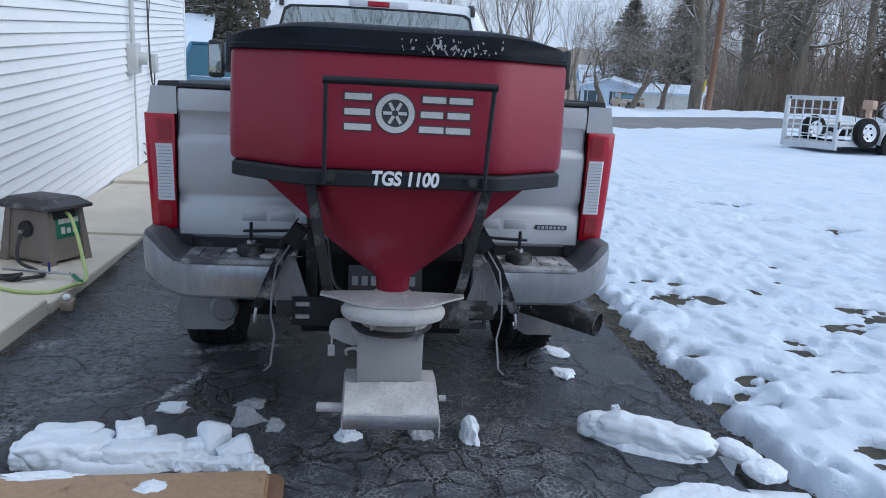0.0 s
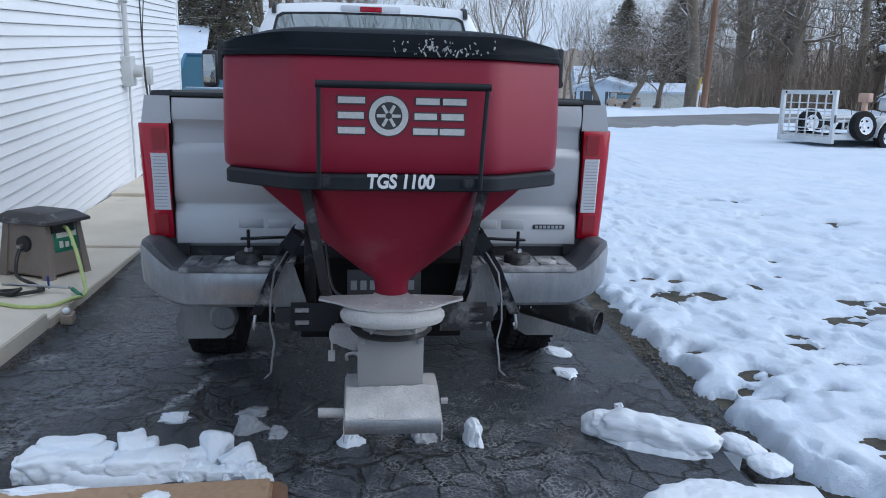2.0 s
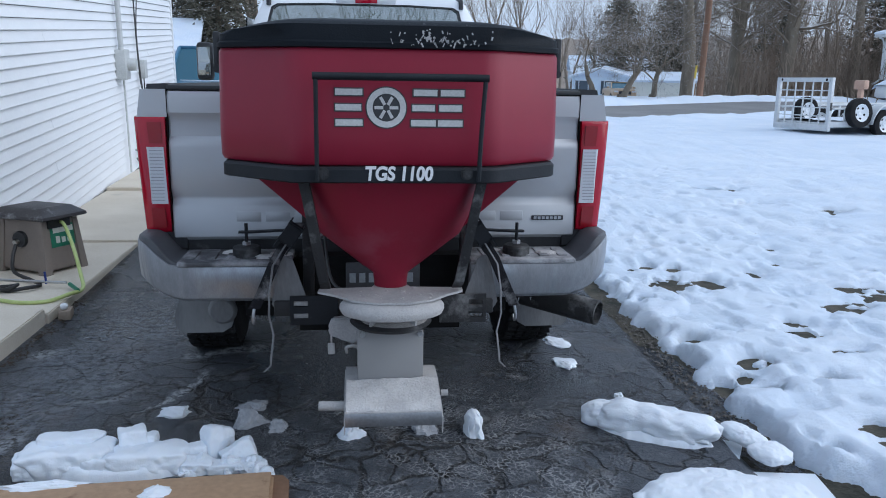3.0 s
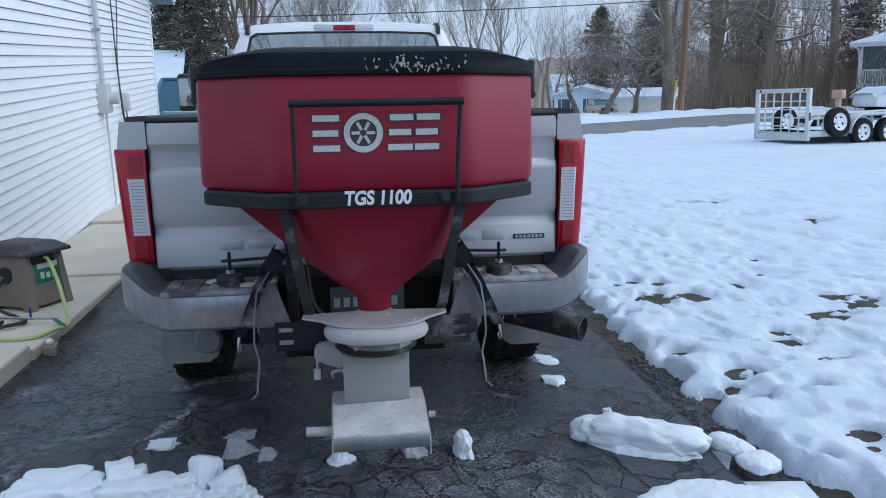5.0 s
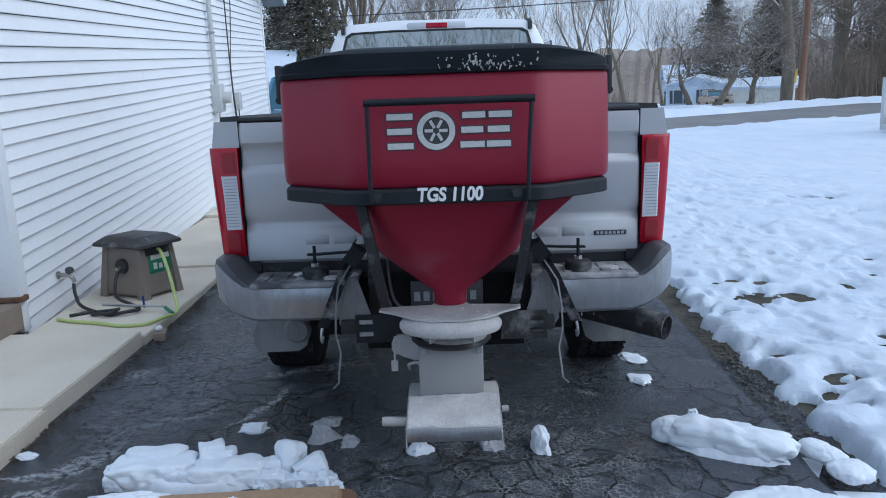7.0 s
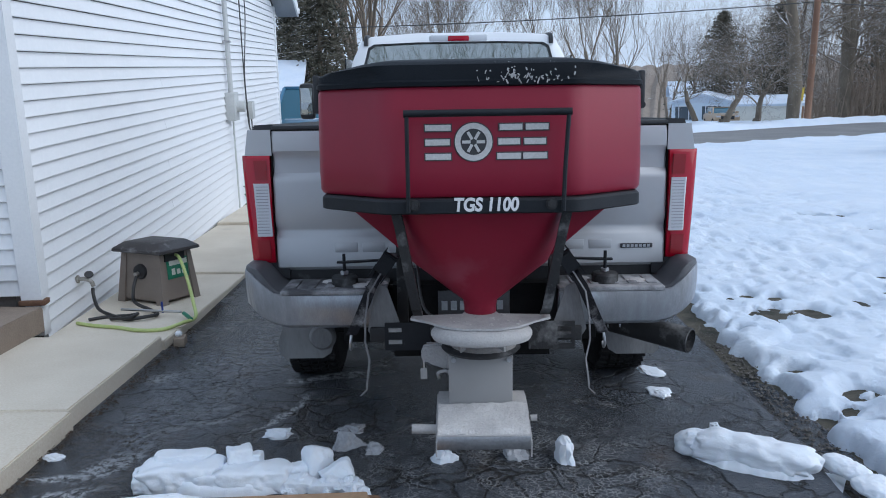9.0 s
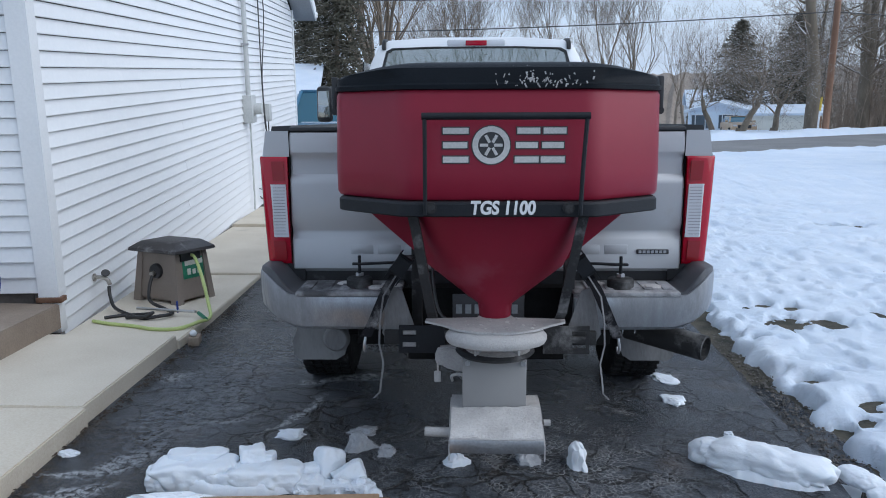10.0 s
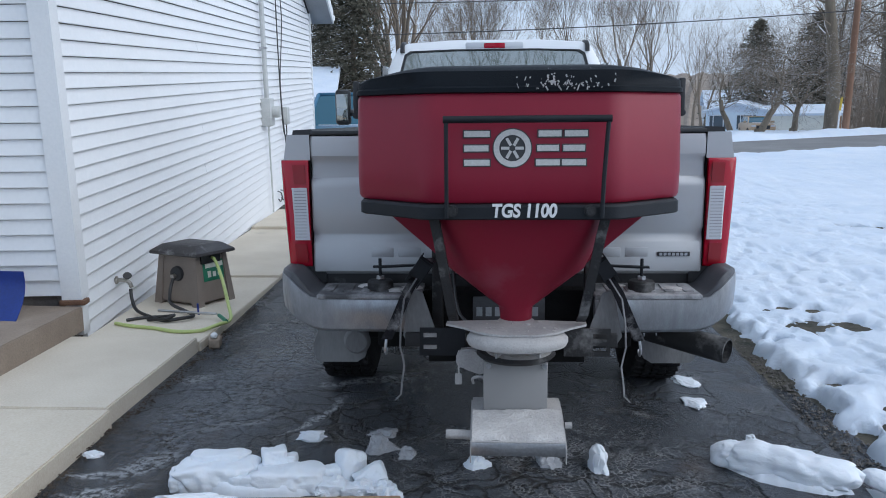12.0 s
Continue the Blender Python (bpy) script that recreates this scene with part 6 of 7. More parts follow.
# gravel stones along the driveway edge
rg = random.Random(21)
vv, ff = [], []
for k in range(3200):
    y = rg.uniform(-2.2, 5.0)
    x = 1.56 + 0.03 * y + rg.gauss(0.05, 0.065)
    r = 0.004 + 0.009 * rg.random() ** 2
    zc = -0.042 + 0.3 * r
    base = len(vv)
    for a, b, c in ((1, 0, 0), (0, 1, 0), (-1, 0, 0), (0, -1, 0), (0, 0, 0.7), (0, 0, -0.7)):
        vv.append((x + r * a * rg.uniform(0.7, 1.3), y + r * b * rg.uniform(0.7, 1.3), zc + r * c))
    for a, b, c in ((0, 1, 4), (1, 2, 4), (2, 3, 4), (3, 0, 4), (1, 0, 5), (2, 1, 5), (3, 2, 5), (0, 3, 5)):
        ff.append((base + a, base + b, base + c))
me = bpy.data.meshes.new("gravel_edge")
me.from_pydata(vv, [], ff)
M["stone"] = plain("stones", (0.05, 0.047, 0.042), (0.19, 0.175, 0.16), 0.9, 0, 25, 90, 0.3)
me.materials.append(M["stone"])
solo("gravel_edge", me, None, SLOPE, "brown gravel along the driveway edge", "gravel", kind="stuff")

# ---- trees ----


def branch_mesh(name, segs, material):
    """One mesh of tapered segments: (start, end, radius0, radius1, sides)."""
    vv, ff = [], []
    for a, b, r0, r1, n in segs:
        d = b - a
        if d.length < 1e-5:
            continue
        d.normalize()
        u = d.orthogonal().normalized()
        w = d.cross(u)
        base = len(vv)
        for p, r in ((a, r0), (b, r1)):
            for k in range(n):
                t = 2 * math.pi * k / n
                vv.append(p + r * (math.cos(t) * u + math.sin(t) * w))
        for k in range(n):
            j = (k + 1) % n
            ff.append((base + k, base + j, base + n + j, base + n + k))
    me = bpy.data.meshes.new(name)
    me.from_pydata([tuple(v) for v in vv], [], ff)
    me.polygons.foreach_set("use_smooth", np.ones(len(ff), bool))
    me.materials.append(material)
    return me


def grow(rr, p, d, length, r, depth, out, top, spreadk=0.6, kids=(2, 3), up=0.12, gnarl=0.18):
    steps = 4 if depth >= top - 1 else 3
    pts, dd = [p], d.copy()
    for i in range(steps):
        dd = (dd + Vector((rr.gauss(0, gnarl), rr.gauss(0, gnarl), rr.gauss(0, gnarl) + up))).normalized()
        q = pts[-1] + dd * length / steps
        r0 = r * (1 - 0.45 * i / steps)
        r1 = r * (1 - 0.45 * (i + 1) / steps)
        out[0 if depth == top else 1].append((pts[-1], q, r0, r1, 9 if depth == top else 5 if depth > top - 3 else 3))
        pts.append(q)
        if depth > 0 and i >= 1:
            for _ in range(rr.choice((1, 1, 2)) if i < steps - 1 else rr.choice(kids)):
                a = rr.uniform(0, 2 * math.pi)
                side = dd.orthogonal().normalized()
                side = side * math.cos(a) + dd.cross(side) * math.sin(a)
                nd = (dd + side * rr.uniform(spreadk * 0.6, spreadk * 1.5)).normalized()
                grow(rr, q, nd, length * rr.uniform(0.55, 0.8), max(r1 * (rr.uniform(0.25, 0.45) if depth == top else rr.uniform(0.45, 0.7)), 0.004), depth - 1, out, top, spreadk, kids, up, gnarl)


def bare_tree(seed, height, r, depth=5, spreadk=0.6, up=0.1, gnarl=0.14, kids=(2, 3)):
    rr = random.Random(seed)
    out = ([], [])
    grow(rr, Vector((0, 0, -0.3)), Vector((rr.gauss(0, 0.05), rr.gauss(0, 0.05), 1)).normalized(), height * 0.38, r, depth, out, depth, spreadk, kids, up, gnarl)
    # root flare
    out[0].insert(0, (Vector((0, 0, -0.4)), Vector((0, 0, 0.25)), r * 1.5, r * 1.02, 9))
    return branch_mesh("trunk", out[0], M["bark"]), branch_mesh("crown", out[1], M["twig"])


def gz(x, y):
    return float(lie(x, y))


def plant(meshes, x, y, rz, s, label, group="bare trees", name="bare_tree"):
    t = thing(name, Matrix.Translation(SLOPE @ Vector((x, y, gz(x, y)))) @ pose(0, 0, 0, 0, 0, rz) @ Matrix.Diagonal((s, s, s, 1)), label, "tree", group)
    part("trunk", meshes[0], None, t)
    part("crown", meshes[1], None, t)
    return t




def leader_tree(seed, height, r, fork=0.0, first=2.6, limbs=34):
    """A tall tree: one or two straight leaders, crooked side limbs and fine twigs."""
    rr = random.Random(seed)
    out = ([], [])
    stems = [(0.0, 0.0, 1.0)] if not fork else [(-0.10, 0.02, 0.72), (0.13, 0.03, 0.86)]
    out[0].append((Vector((0, 0, -0.5)), Vector((0, 0, 0.35)), r * 1.45, r * 1.02, 12))
    base = Vector((0, 0, 0.3))
    if fork:
        out[0].append((base, Vector((0, 0, fork)), r * 1.03, r * 0.92, 12))
        base = Vector((0, 0, fork))
    for lx, ly, k in stems:
        p, d, n = base.copy(), Vector((lx, ly, 1)).normalized(), 14
        step = (height - base.z) / n
        pts = []
        for i in range(n):
            d = (d + Vector((rr.gauss(0, 0.035), rr.gauss(0, 0.035), 0.05))).normalized()
            q = p + d * step
            r0, r1 = r * k * (1 - 0.8 * i / n), r * k * (1 - 0.8 * (i + 1) / n)
            out[0].append((p, q, r0, r1, 12))
            pts.append((p.copy(), q.copy(), r1))
            p = q
        for j in range(limbs):
            h = first + (height - first) * (j + rr.random()) / limbs
            a, b, rad = min(pts, key=lambda e: abs(e[0].z - h))
            t = min(1.0, max(0.0, (h - a.z) / max(b.z - a.z, 0.01)))
            turn = rr.uniform(0, 2 * math.pi)
            dd = Vector((math.cos(turn), math.sin(turn), rr.uniform(-0.05, 0.7))).normalized()
            grow(rr, a.lerp(b, t), dd, rr.uniform(1.4, 3.2) * (1.15 - 0.5 * h / height), max(0.03, rad * rr.uniform(0.16, 0.34)), 3, out, 4, 0.75, (2, 3), 0.06, 0.26)
    return branch_mesh("trunk", out[0], M["bark"]), branch_mesh("crown", out[1], M["twig"])


low = [bare_tree(111, 7.5, 0.22, 5, 0.8, 0.05, 0.22, (3, 3)), bare_tree(112, 7.0, 0.2, 5, 0.85, 0.04, 0.25, (3, 3))]
airy = [bare_tree(121, 11, 0.17, 5, 0.42, 0.16, 0.08, (2, 3, 3)), bare_tree(122, 11, 0.15, 5, 0.4, 0.18, 0.09, (3, 3))]
BIG, APPLE, THIN = "tall bare tree with dusted snow on its limbs", "low spreading bare tree with snow on its limbs", "slender bare tree with fine twigs"


def vase_tree(seed, limbs, length, r, depth=4):
    """A short trunk that opens into a fan of steep limbs."""
    rr = random.Random(seed)
    out = ([], [])
    out[0].append((Vector((0, 0, -0.4)), Vector((0, 0, 2.0)), r * 1.2, r, 12))
    for k in range(limbs):
        a = 2 * math.pi * (k + rr.uniform(-0.3, 0.3)) / limbs
        lean = rr.uniform(0.15, 0.75)
        d = Vector((math.cos(a) * lean, math.sin(a) * lean, 1)).normalized()
        grow(rr, Vector((0, 0, rr.uniform(1.2, 2.0))), d, length * rr.uniform(0.8, 1.15), r * rr.uniform(0.3, 0.5), depth, out, depth + 1, 0.42, (2, 3), 0.10, 0.10)
    return branch_mesh("trunk", out[0], M["bark"]), branch_mesh("crown", out[1], M["twig"])


vase = [vase_tree(141, 11, 3.6, 0.34), vase_tree(142, 12, 3.0, 0.22)]
FAN = "bare tree with a broad fan of steep limbs"
plant(vase[0], -4.7, 36.0, 0, 1.15, FAN)
plant(vase[1], -1.4, 55.0, 40, 1.25, FAN)
lead = [leader_tree(131, 16, 0.33), leader_tree(132, 17, 0.36, 3.0), leader_tree(133, 17, 0.46), leader_tree(134, 13, 0.16, 0.0, 2.0, 30)]
for k, x, y, rz, s in ((0, 16.9, 37.2, 20, 1.0), (1, 21.6, 42.1, 0, 1.0), (2, 23.9, 40.5, 60, 0.95), (3, 22.9, 44.6, 30, 1.0), (3, 25.4, 46.0, 140, 0.9), (2, 34.0, 50.0, 200, 0.9), (3, 19.8, 45.0, 10, 0.9)):
    plant(lead[k], x, y, rz, s, BIG)
for k, x, y, rz, s in ((0, 12.5, 34.6, 0, 0.82), (1, 14.5, 35.8, 60, 0.82), (0, 19.0, 60, 200, 1.2)):
    plant(low[k], x, y, rz, s, APPLE)
for k, x, y, rz, s in ((0, 8.5, 46.0, 0, 1.15), (1, 5.8, 50.0, 70, 1.1), (0, 10.6, 52.0, 140, 1.1), (0, -9.4, 46.0, 220, 1.25), (1, -12.0, 40, 10, 1.2), (0, 12.5, 62, 33, 1.1)):
    plant(airy[k], x, y, rz, s, THIN)
# trees over the way behind the camera, mirrored in the cab window
plant(vase[0], 2.5, -12.5, 30, 1.4, "bare tree across from the house")


def conifer(seed, height, spread_r, n, tuft=1.0, sprays=15):
    rr = random.Random(seed)
    tr = [(Vector((0, 0, -0.3)), Vector((0, 0, height)), 0.16, 0.02, 8)]
    vv, ff = [], []
    for i in range(n):
        h = 0.6 + (height - 0.6) * (i / n) ** 0.9
        a = rr.uniform(0, 2 * math.pi)
        ln = spread_r * (1 - h / height) ** 0.75 * rr.uniform(0.55, 1.15) + 0.15
        d = Vector((math.cos(a), math.sin(a), rr.uniform(-0.35, 0.05)))
        tip = Vector((0, 0, h)) + d * ln
        tr.append((Vector((0, 0, h)), tip, 0.025, 0.006, 3))
        for k in range(sprays):
            t = rr.uniform(0.15, 1.05)
            c = Vector((0, 0, h)) + d * ln * t + Vector((rr.gauss(0, 0.10), rr.gauss(0, 0.10), rr.gauss(0, 0.07)))
            q = Vector((rr.gauss(0, 1), rr.gauss(0, 1), rr.gauss(-0.2, 0.6))).normalized() * rr.uniform(0.10, 0.24) * tuft
            w = q.orthogonal().normalized() * rr.uniform(0.03, 0.06) * tuft
            b = len(vv)
            vv += [tuple(c), tuple(c + q * 0.5 + w), tuple(c + q), tuple(c + q * 0.5 - w)]
            ff.append((b, b + 1, b + 2, b + 3))
    me = bpy.data.meshes.new("crown")
    me.from_pydata(vv, [], ff)
    me.materials.append(M["needles"])
    return branch_mesh("trunk", tr, M["bark"]), me


con = [conifer(201, 8.5, 2.2, 520, 1.0, 20), conifer(202, 11, 2.8, 520, 1.2, 20), conifer(203, 9.6, 5.2, 700, 1.35, 14)]
for k, x, y, rz, s in ((0, -5.1, 27.0, 0, 0.95), (0, -6.6, 30.0, 90, 0.8), (1, -9.5, 33, 0, 0.8), (1, 30.5, 55.0, 60, 1.2), (1, 37.0, 52.0, 120, 1.2), (2, 26.3, 78.0, 30, 1.15), (2, 31.0, 75.5, 70, 1.2)):
    plant(con[k], x, y, rz, s, "dark evergreen tree with a little snow", "evergreens", "evergreen_tree")

# distant woods, thicket and ridge
rw = random.Random(31)
segs = ([], [])
for k in range(118):
    a = radians(rw.uniform(-32, 44) if k < 90 else rw.uniform(22, 44))
    if a < radians(12) and rw.random() < 0.7:
        continue
    r = rw.uniform(62, 105) if k < 90 else rw.uniform(50, 88)
    if radians(12.5) < a < radians(23.8):
        r = rw.uniform(86, 110)
    x, y = r * math.sin(a), r * math.cos(a) - 3.4
    rr = random.Random(400 + k)
    base = Vector((x, y, gz(x, y) - 0.3))
    grow(rr, base, Vector((rr.gauss(0, 0.06), rr.gauss(0, 0.06), 1)).normalized(), rr.uniform(4.5, 7.0), rr.uniform(0.14, 0.26) if k < 90 else rr.uniform(0.06, 0.11), 4, segs, 4, 0.5, (2, 3), 0.12, 0.1)
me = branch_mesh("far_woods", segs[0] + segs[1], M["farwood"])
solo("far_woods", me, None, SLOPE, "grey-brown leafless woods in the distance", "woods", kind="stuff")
segs = []
for k in range(2600):
    a = radians(rw.uniform(-16, 42))
    r = rw.uniform(47, 62) if a > radians(20) else rw.uniform(58, 75)
    x, y = r * math.sin(a), r * math.cos(a) - 3.4
    if radians(12.5) < a < radians(23.8):
        continue
    clump = float(vnoise(np.array(x * 0.25), np.array(y * 0.25), 61))
    if rw.random() > clump * 1.5:
        continue
    p = Vector((x, y, gz(x, y) - 0.1))
    d = Vector((rw.gauss(0, 0.25), rw.gauss(0, 0.25), 1)).normalized()
    ln = rw.uniform(0.6, 2.2) * (0.6 + clump)
    q = p + d * ln
    segs.append((p, q, 0.025, 0.012, 3))
    for _ in range(3):
        e = (d + Vector((rw.gauss(0, 0.5), rw.gauss(0, 0.5), 0.2))).normalized()
        segs.append((p + d * ln * rw.uniform(0.3, 0.9), p + d * ln * 0.6 + e * ln * 0.6, 0.014, 0.005, 3))
for k in range(150):
    a, r = radians(rw.uniform(23.5, 37)), rw.uniform(52, 70)
    x, y = r * math.sin(a), r * math.cos(a) - 3.4
    base = Vector((x, y, gz(x, y) - 0.1))
    for _ in range(3):
        d = Vector((rw.gauss(0, 0.22), rw.gauss(0, 0.22), 1)).normalized()
        p, ln = base, rw.uniform(0.7, 1.5)
        for i in range(4):
            q = p + d * ln
            segs.append((p, q, 0.022 - 0.004 * i, 0.018 - 0.004 * i, 3))
            for _ in range(3):
                e = (d + Vector((rw.gauss(0, 0.7), rw.gauss(0, 0.7), rw.gauss(0.1, 0.4)))).normalized()
                f = p.lerp(q, rw.random())
                segs.append((f, f + e * rw.uniform(0.4, 1.1), 0.012, 0.004, 3))
            p, d = q, (d + Vector((rw.gauss(0, 0.2), rw.gauss(0, 0.2), 0.05))).normalized()
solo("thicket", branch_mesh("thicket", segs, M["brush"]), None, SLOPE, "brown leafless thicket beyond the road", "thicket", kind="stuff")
ang = np.linspace(radians(-75), radians(80), 420)
verts, faces = [], []
for i, a in enumerate(ang):
    for k, (r, h) in enumerate(((120, -6), (150, 3.0), (190, 8.5), (260, 12.0))):
        hh = h * (0.75 + 0.6 * float(fbm(np.array(a * 6), np.array(k * 3.1), 71))) + (2.4 * float(fbm(np.array(a * 90), np.array(k * 2.7), 73)) + 1.3 * float(vnoise(np.array(a * 420), np.array(k * 1.3), 75)) if k else 0)
        verts.append((r * math.sin(a), r * math.cos(a), hh))
    if i:
        for k in range(3):
            b = (i - 1) * 4 + k
            faces.append((b, b + 4, b + 5, b + 1))
me = bpy.data.meshes.new("backdrop")
me.from_pydata(verts, [], faces)
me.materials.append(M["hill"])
solo("backdrop", me, None, SLOPE, "wooded ridge on the horizon, haze put into its colour", "hill", kind="structure")

# ---- utility pole and wires ----
PX, PY = 15.9, 33.4
PZ = gz(PX, PY)
up = thing("utility_pole", Matrix.Translation(SLOPE @ Vector((PX, PY, PZ))), "brown wooden utility pole with a yellow guard by the road", "utility pole")
part("pole", rd((0, 0, -0.3), (0.05, 0, 10.5), 0.155, 0.11, 14), M["polewood"], up)
part("guy_guard", rd((-0.42, -0.2, 0.0), (-0.36, -0.15, 1.25), 0.04, seg=8), M["trim"], up)
part("guard_top", rd((-0.38, -0.17, 1.0), (-0.33, -0.13, 1.6), 0.05, seg=8), M["yellow"], up, "yellow plastic guy guard")
part("guy_wire", rd((-0.36, -0.15, 1.5), (0.0, 0, 8.5), 0.012, seg=5), M["cable"], up)
part("bracket", bx(-1.1, 0.1, -0.05, 0.05, 5.92, 6.02, 0.01), M["cable"], up)
part("lamp_head", bx(-1.5, -1.0, -0.12, 0.12, 5.98, 6.12, 0.03), M["meterbox"], up)
part("crossarm", bx(-1.1, 1.1, -0.06, 0.06, 9.3, 9.42, 0.01), M["polewood"], up)
for k, (z0, z1) in enumerate(((5.3, 4.9), (6.4, 6.6), (7.1, 7.6))):
    a, b = Vector((PX, PY, PZ + z0)), Vector((-26.0, 31.0 + k, z1 + 0.5))
    pts = [a.lerp(b, t) - Vector((0, 0, 1.0 * 4 * t * (1 - t) * 0.5)) for t in np.linspace(0, 1, 9)]
    solo("power_line", tube(bmesh.new(), pts, 0.022, 5, 2), M["cable"], SLOPE, "dark overhead cable strung from the pole", "cable", "overhead cables")
    b = Vector((60, 48 + k, PZ + z0 + 1))
    pts = [a.lerp(b, t) - Vector((0, 0, 4 * t * (1 - t) * 0.6)) for t in np.linspace(0, 1, 9)]
    solo("power_line", tube(bmesh.new(), pts, 0.022, 5, 2), M["cable"], SLOPE, "dark overhead cable strung from the pole", "cable", "overhead cables")

# ---- trailer on the lawn ----
TW, GATE_LOW, GATE_TOP, DECK_LEN = 1.62, 0.15, 1.36, 5.2
TX, TY = 10.59, 14.04
tr = thing("utility_trailer", SLOPE @ pose(TX, TY, gz(TX, TY), 0, 0, -76), "pale grey tandem utility trailer with mesh ramp gate on snow", "trailer")


def trailer_wheel(name, x, y, z, r, lean=0):
    wh = new(name)
    wh.parent = tr
    wh.matrix_local = pose(x, y, z, 0, 90 + lean, 0) @ Matrix.Diagonal((r / 0.33, r / 0.33, 1, 1))
    part("tyre", lathe(bmesh.new(), [(0.19, -0.09), (0.26, -0.10), (0.32, -0.08), (0.33, 0.0), (0.32, 0.08), (0.26, 0.10), (0.19, 0.09), (0.19, -0.09)], Matrix(), 32), M["tyre"], wh)
    bm = lathe(bmesh.new(), [(0, 0.05), (0.05, 0.07), (0.06, 0.03), (0.12, 0.035), (0.165, 0.06), (0.195, 0.098), (0.19, -0.02), (0, -0.02)], Matrix(), 28)
    part("rim", bm, M["trim"], wh, "white steel rim")
    for k in range(5):
        a = 2 * math.pi * k / 5
        part("rim_slot", rd((0.125 * math.cos(a), 0.125 * math.sin(a), 0.03), (0.125 * math.cos(a), 0.125 * math.sin(a), 0.048), 0.026, seg=10), M["under"], wh)


# the near side lies at x = 0, the far side at x = -TW
for x in (0.0, -TW):
    part("gate_post", bx(x - 0.05, x + 0.05, -0.03, 0.05, GATE_LOW, GATE_TOP, 0.006), M["palepaint"], tr)
    part("deck_rail", bx(x - 0.04, x + 0.04, 0.05, DECK_LEN, 0.24, 0.37, 0.006), M["palepaint"], tr)
    part("top_rail", rd((x, 0.15, 0.66), (x, DECK_LEN, 0.80), 0.026, seg=8), M["palepaint"], tr)
    for y in (0.5, 2.0, 3.2, 4.3, DECK_LEN - 0.04):
        part("stake", bx(x - 0.02, x + 0.02, y - 0.02, y + 0.02, 0.37, 0.66 + 0.026 * y), M["palepaint"], tr)
    out = 1 if x == 0 else -1
    for y in (1.50, 2.30):
        trailer_wheel("wheel", x + out * 0.16, y, 0.325, 0.325)
    bm = bmesh.new()
    arc = [(1.90 + 0.84 * math.cos(a), 0.36 + 0.42 * min(1.0, 1.35 * math.sin(a))) for a in np.linspace(0, math.pi, 18)]
    loft(bm, [[(x + out * d, y, z) for y, z in arc] + [(x + out * d, y, z - 0.05) for y, z in arc[::-1]] for d in (0.03, 0.30)])
    part("fender", bm, M["palepaint"], tr)
    part("gate_latch", bx(x - 0.012 + out * 0.05, x + 0.012 + out * 0.05, -0.02, 0.03, 0.62, 0.80, 0.004), M["cable"], tr)
part("gate_top", bx(-TW, 0.0, -0.03, 0.04, GATE_TOP - 0.10, GATE_TOP, 0.006), M["palepaint"], tr)
part("gate_foot", bx(-TW, 0.0, -0.04, 0.06, GATE_LOW, GATE_LOW + 0.14, 0.006), M["palepaint"], tr)
for k in range(1, 6):
    x = -TW * k / 6
    part("gate_bar", bx(x - 0.013, x + 0.013, -0.01, 0.015, GATE_LOW + 0.14, GATE_TOP - 0.1), M["palepaint"], tr)
for k in range(1, 5):
    z = GATE_LOW + 0.14 + (GATE_TOP - GATE_LOW - 0.24) * k / 5
    part("gate_bar", bx(-TW, 0.0, -0.006, 0.008, z - 0.012, z + 0.012), M["palepaint"], tr)
for x in (-TW + 0.12, -0.12):
    part("gate_hole", rd((x, -0.032, GATE_TOP - 0.05), (x, -0.028, GATE_TOP - 0.05), 0.03, seg=12), M["under"], tr)
part("deck", bx(-TW, 0.0, 0.05, DECK_LEN, 0.28, 0.34), M["palepaint"], tr)
part("deck_snow", grid_mesh("deck_snow", np.linspace(-TW + 0.05, -0.05, 14), np.linspace(0.1, DECK_LEN - 0.1, 34), lambda x, y: 0.36 + 0.07 * fbm(x * 3, y * 3, 81), M["snow"]), None, tr, "snow on the deck")
trailer_wheel("spare_wheel", 0.12, 0.78, 0.57, 0.345, -6)
trailer_wheel("spare_wheel", -TW + 0.16, 0.75, 0.58, 0.33)
part("spare_arm", bx(0.0, 0.06, 0.74, 0.82, 0.30, 0.62, 0.004), M["palepaint"], tr)
part("tongue", bx(-TW / 2 - 0.05, -TW / 2 + 0.05, DECK_LEN, DECK_LEN + 1.3, 0.30, 0.40, 0.006), M["palepaint"], tr)
part("jack_leg", bx(-TW / 2 - 0.04, -TW / 2 + 0.04, DECK_LEN + 1.0, DECK_LEN + 1.08, 0.0, 0.6, 0.006), M["palepaint"], tr)
mx, my = 13.45, 17.3
mb = thing("mailbox", SLOPE @ pose(mx, my, gz(mx, my), 0, 0, 20), "tan box on a post beyond the trailer", "mailbox")
part("post", bx(-0.06, 0.06, -0.06, 0.06, 0, 1.02, 0.01), M["pinktan"], mb)
part("box", bx(-0.10, 0.10, -0.16, 0.16, 1.0, 1.24, 0.03), M["pinktan"], mb)


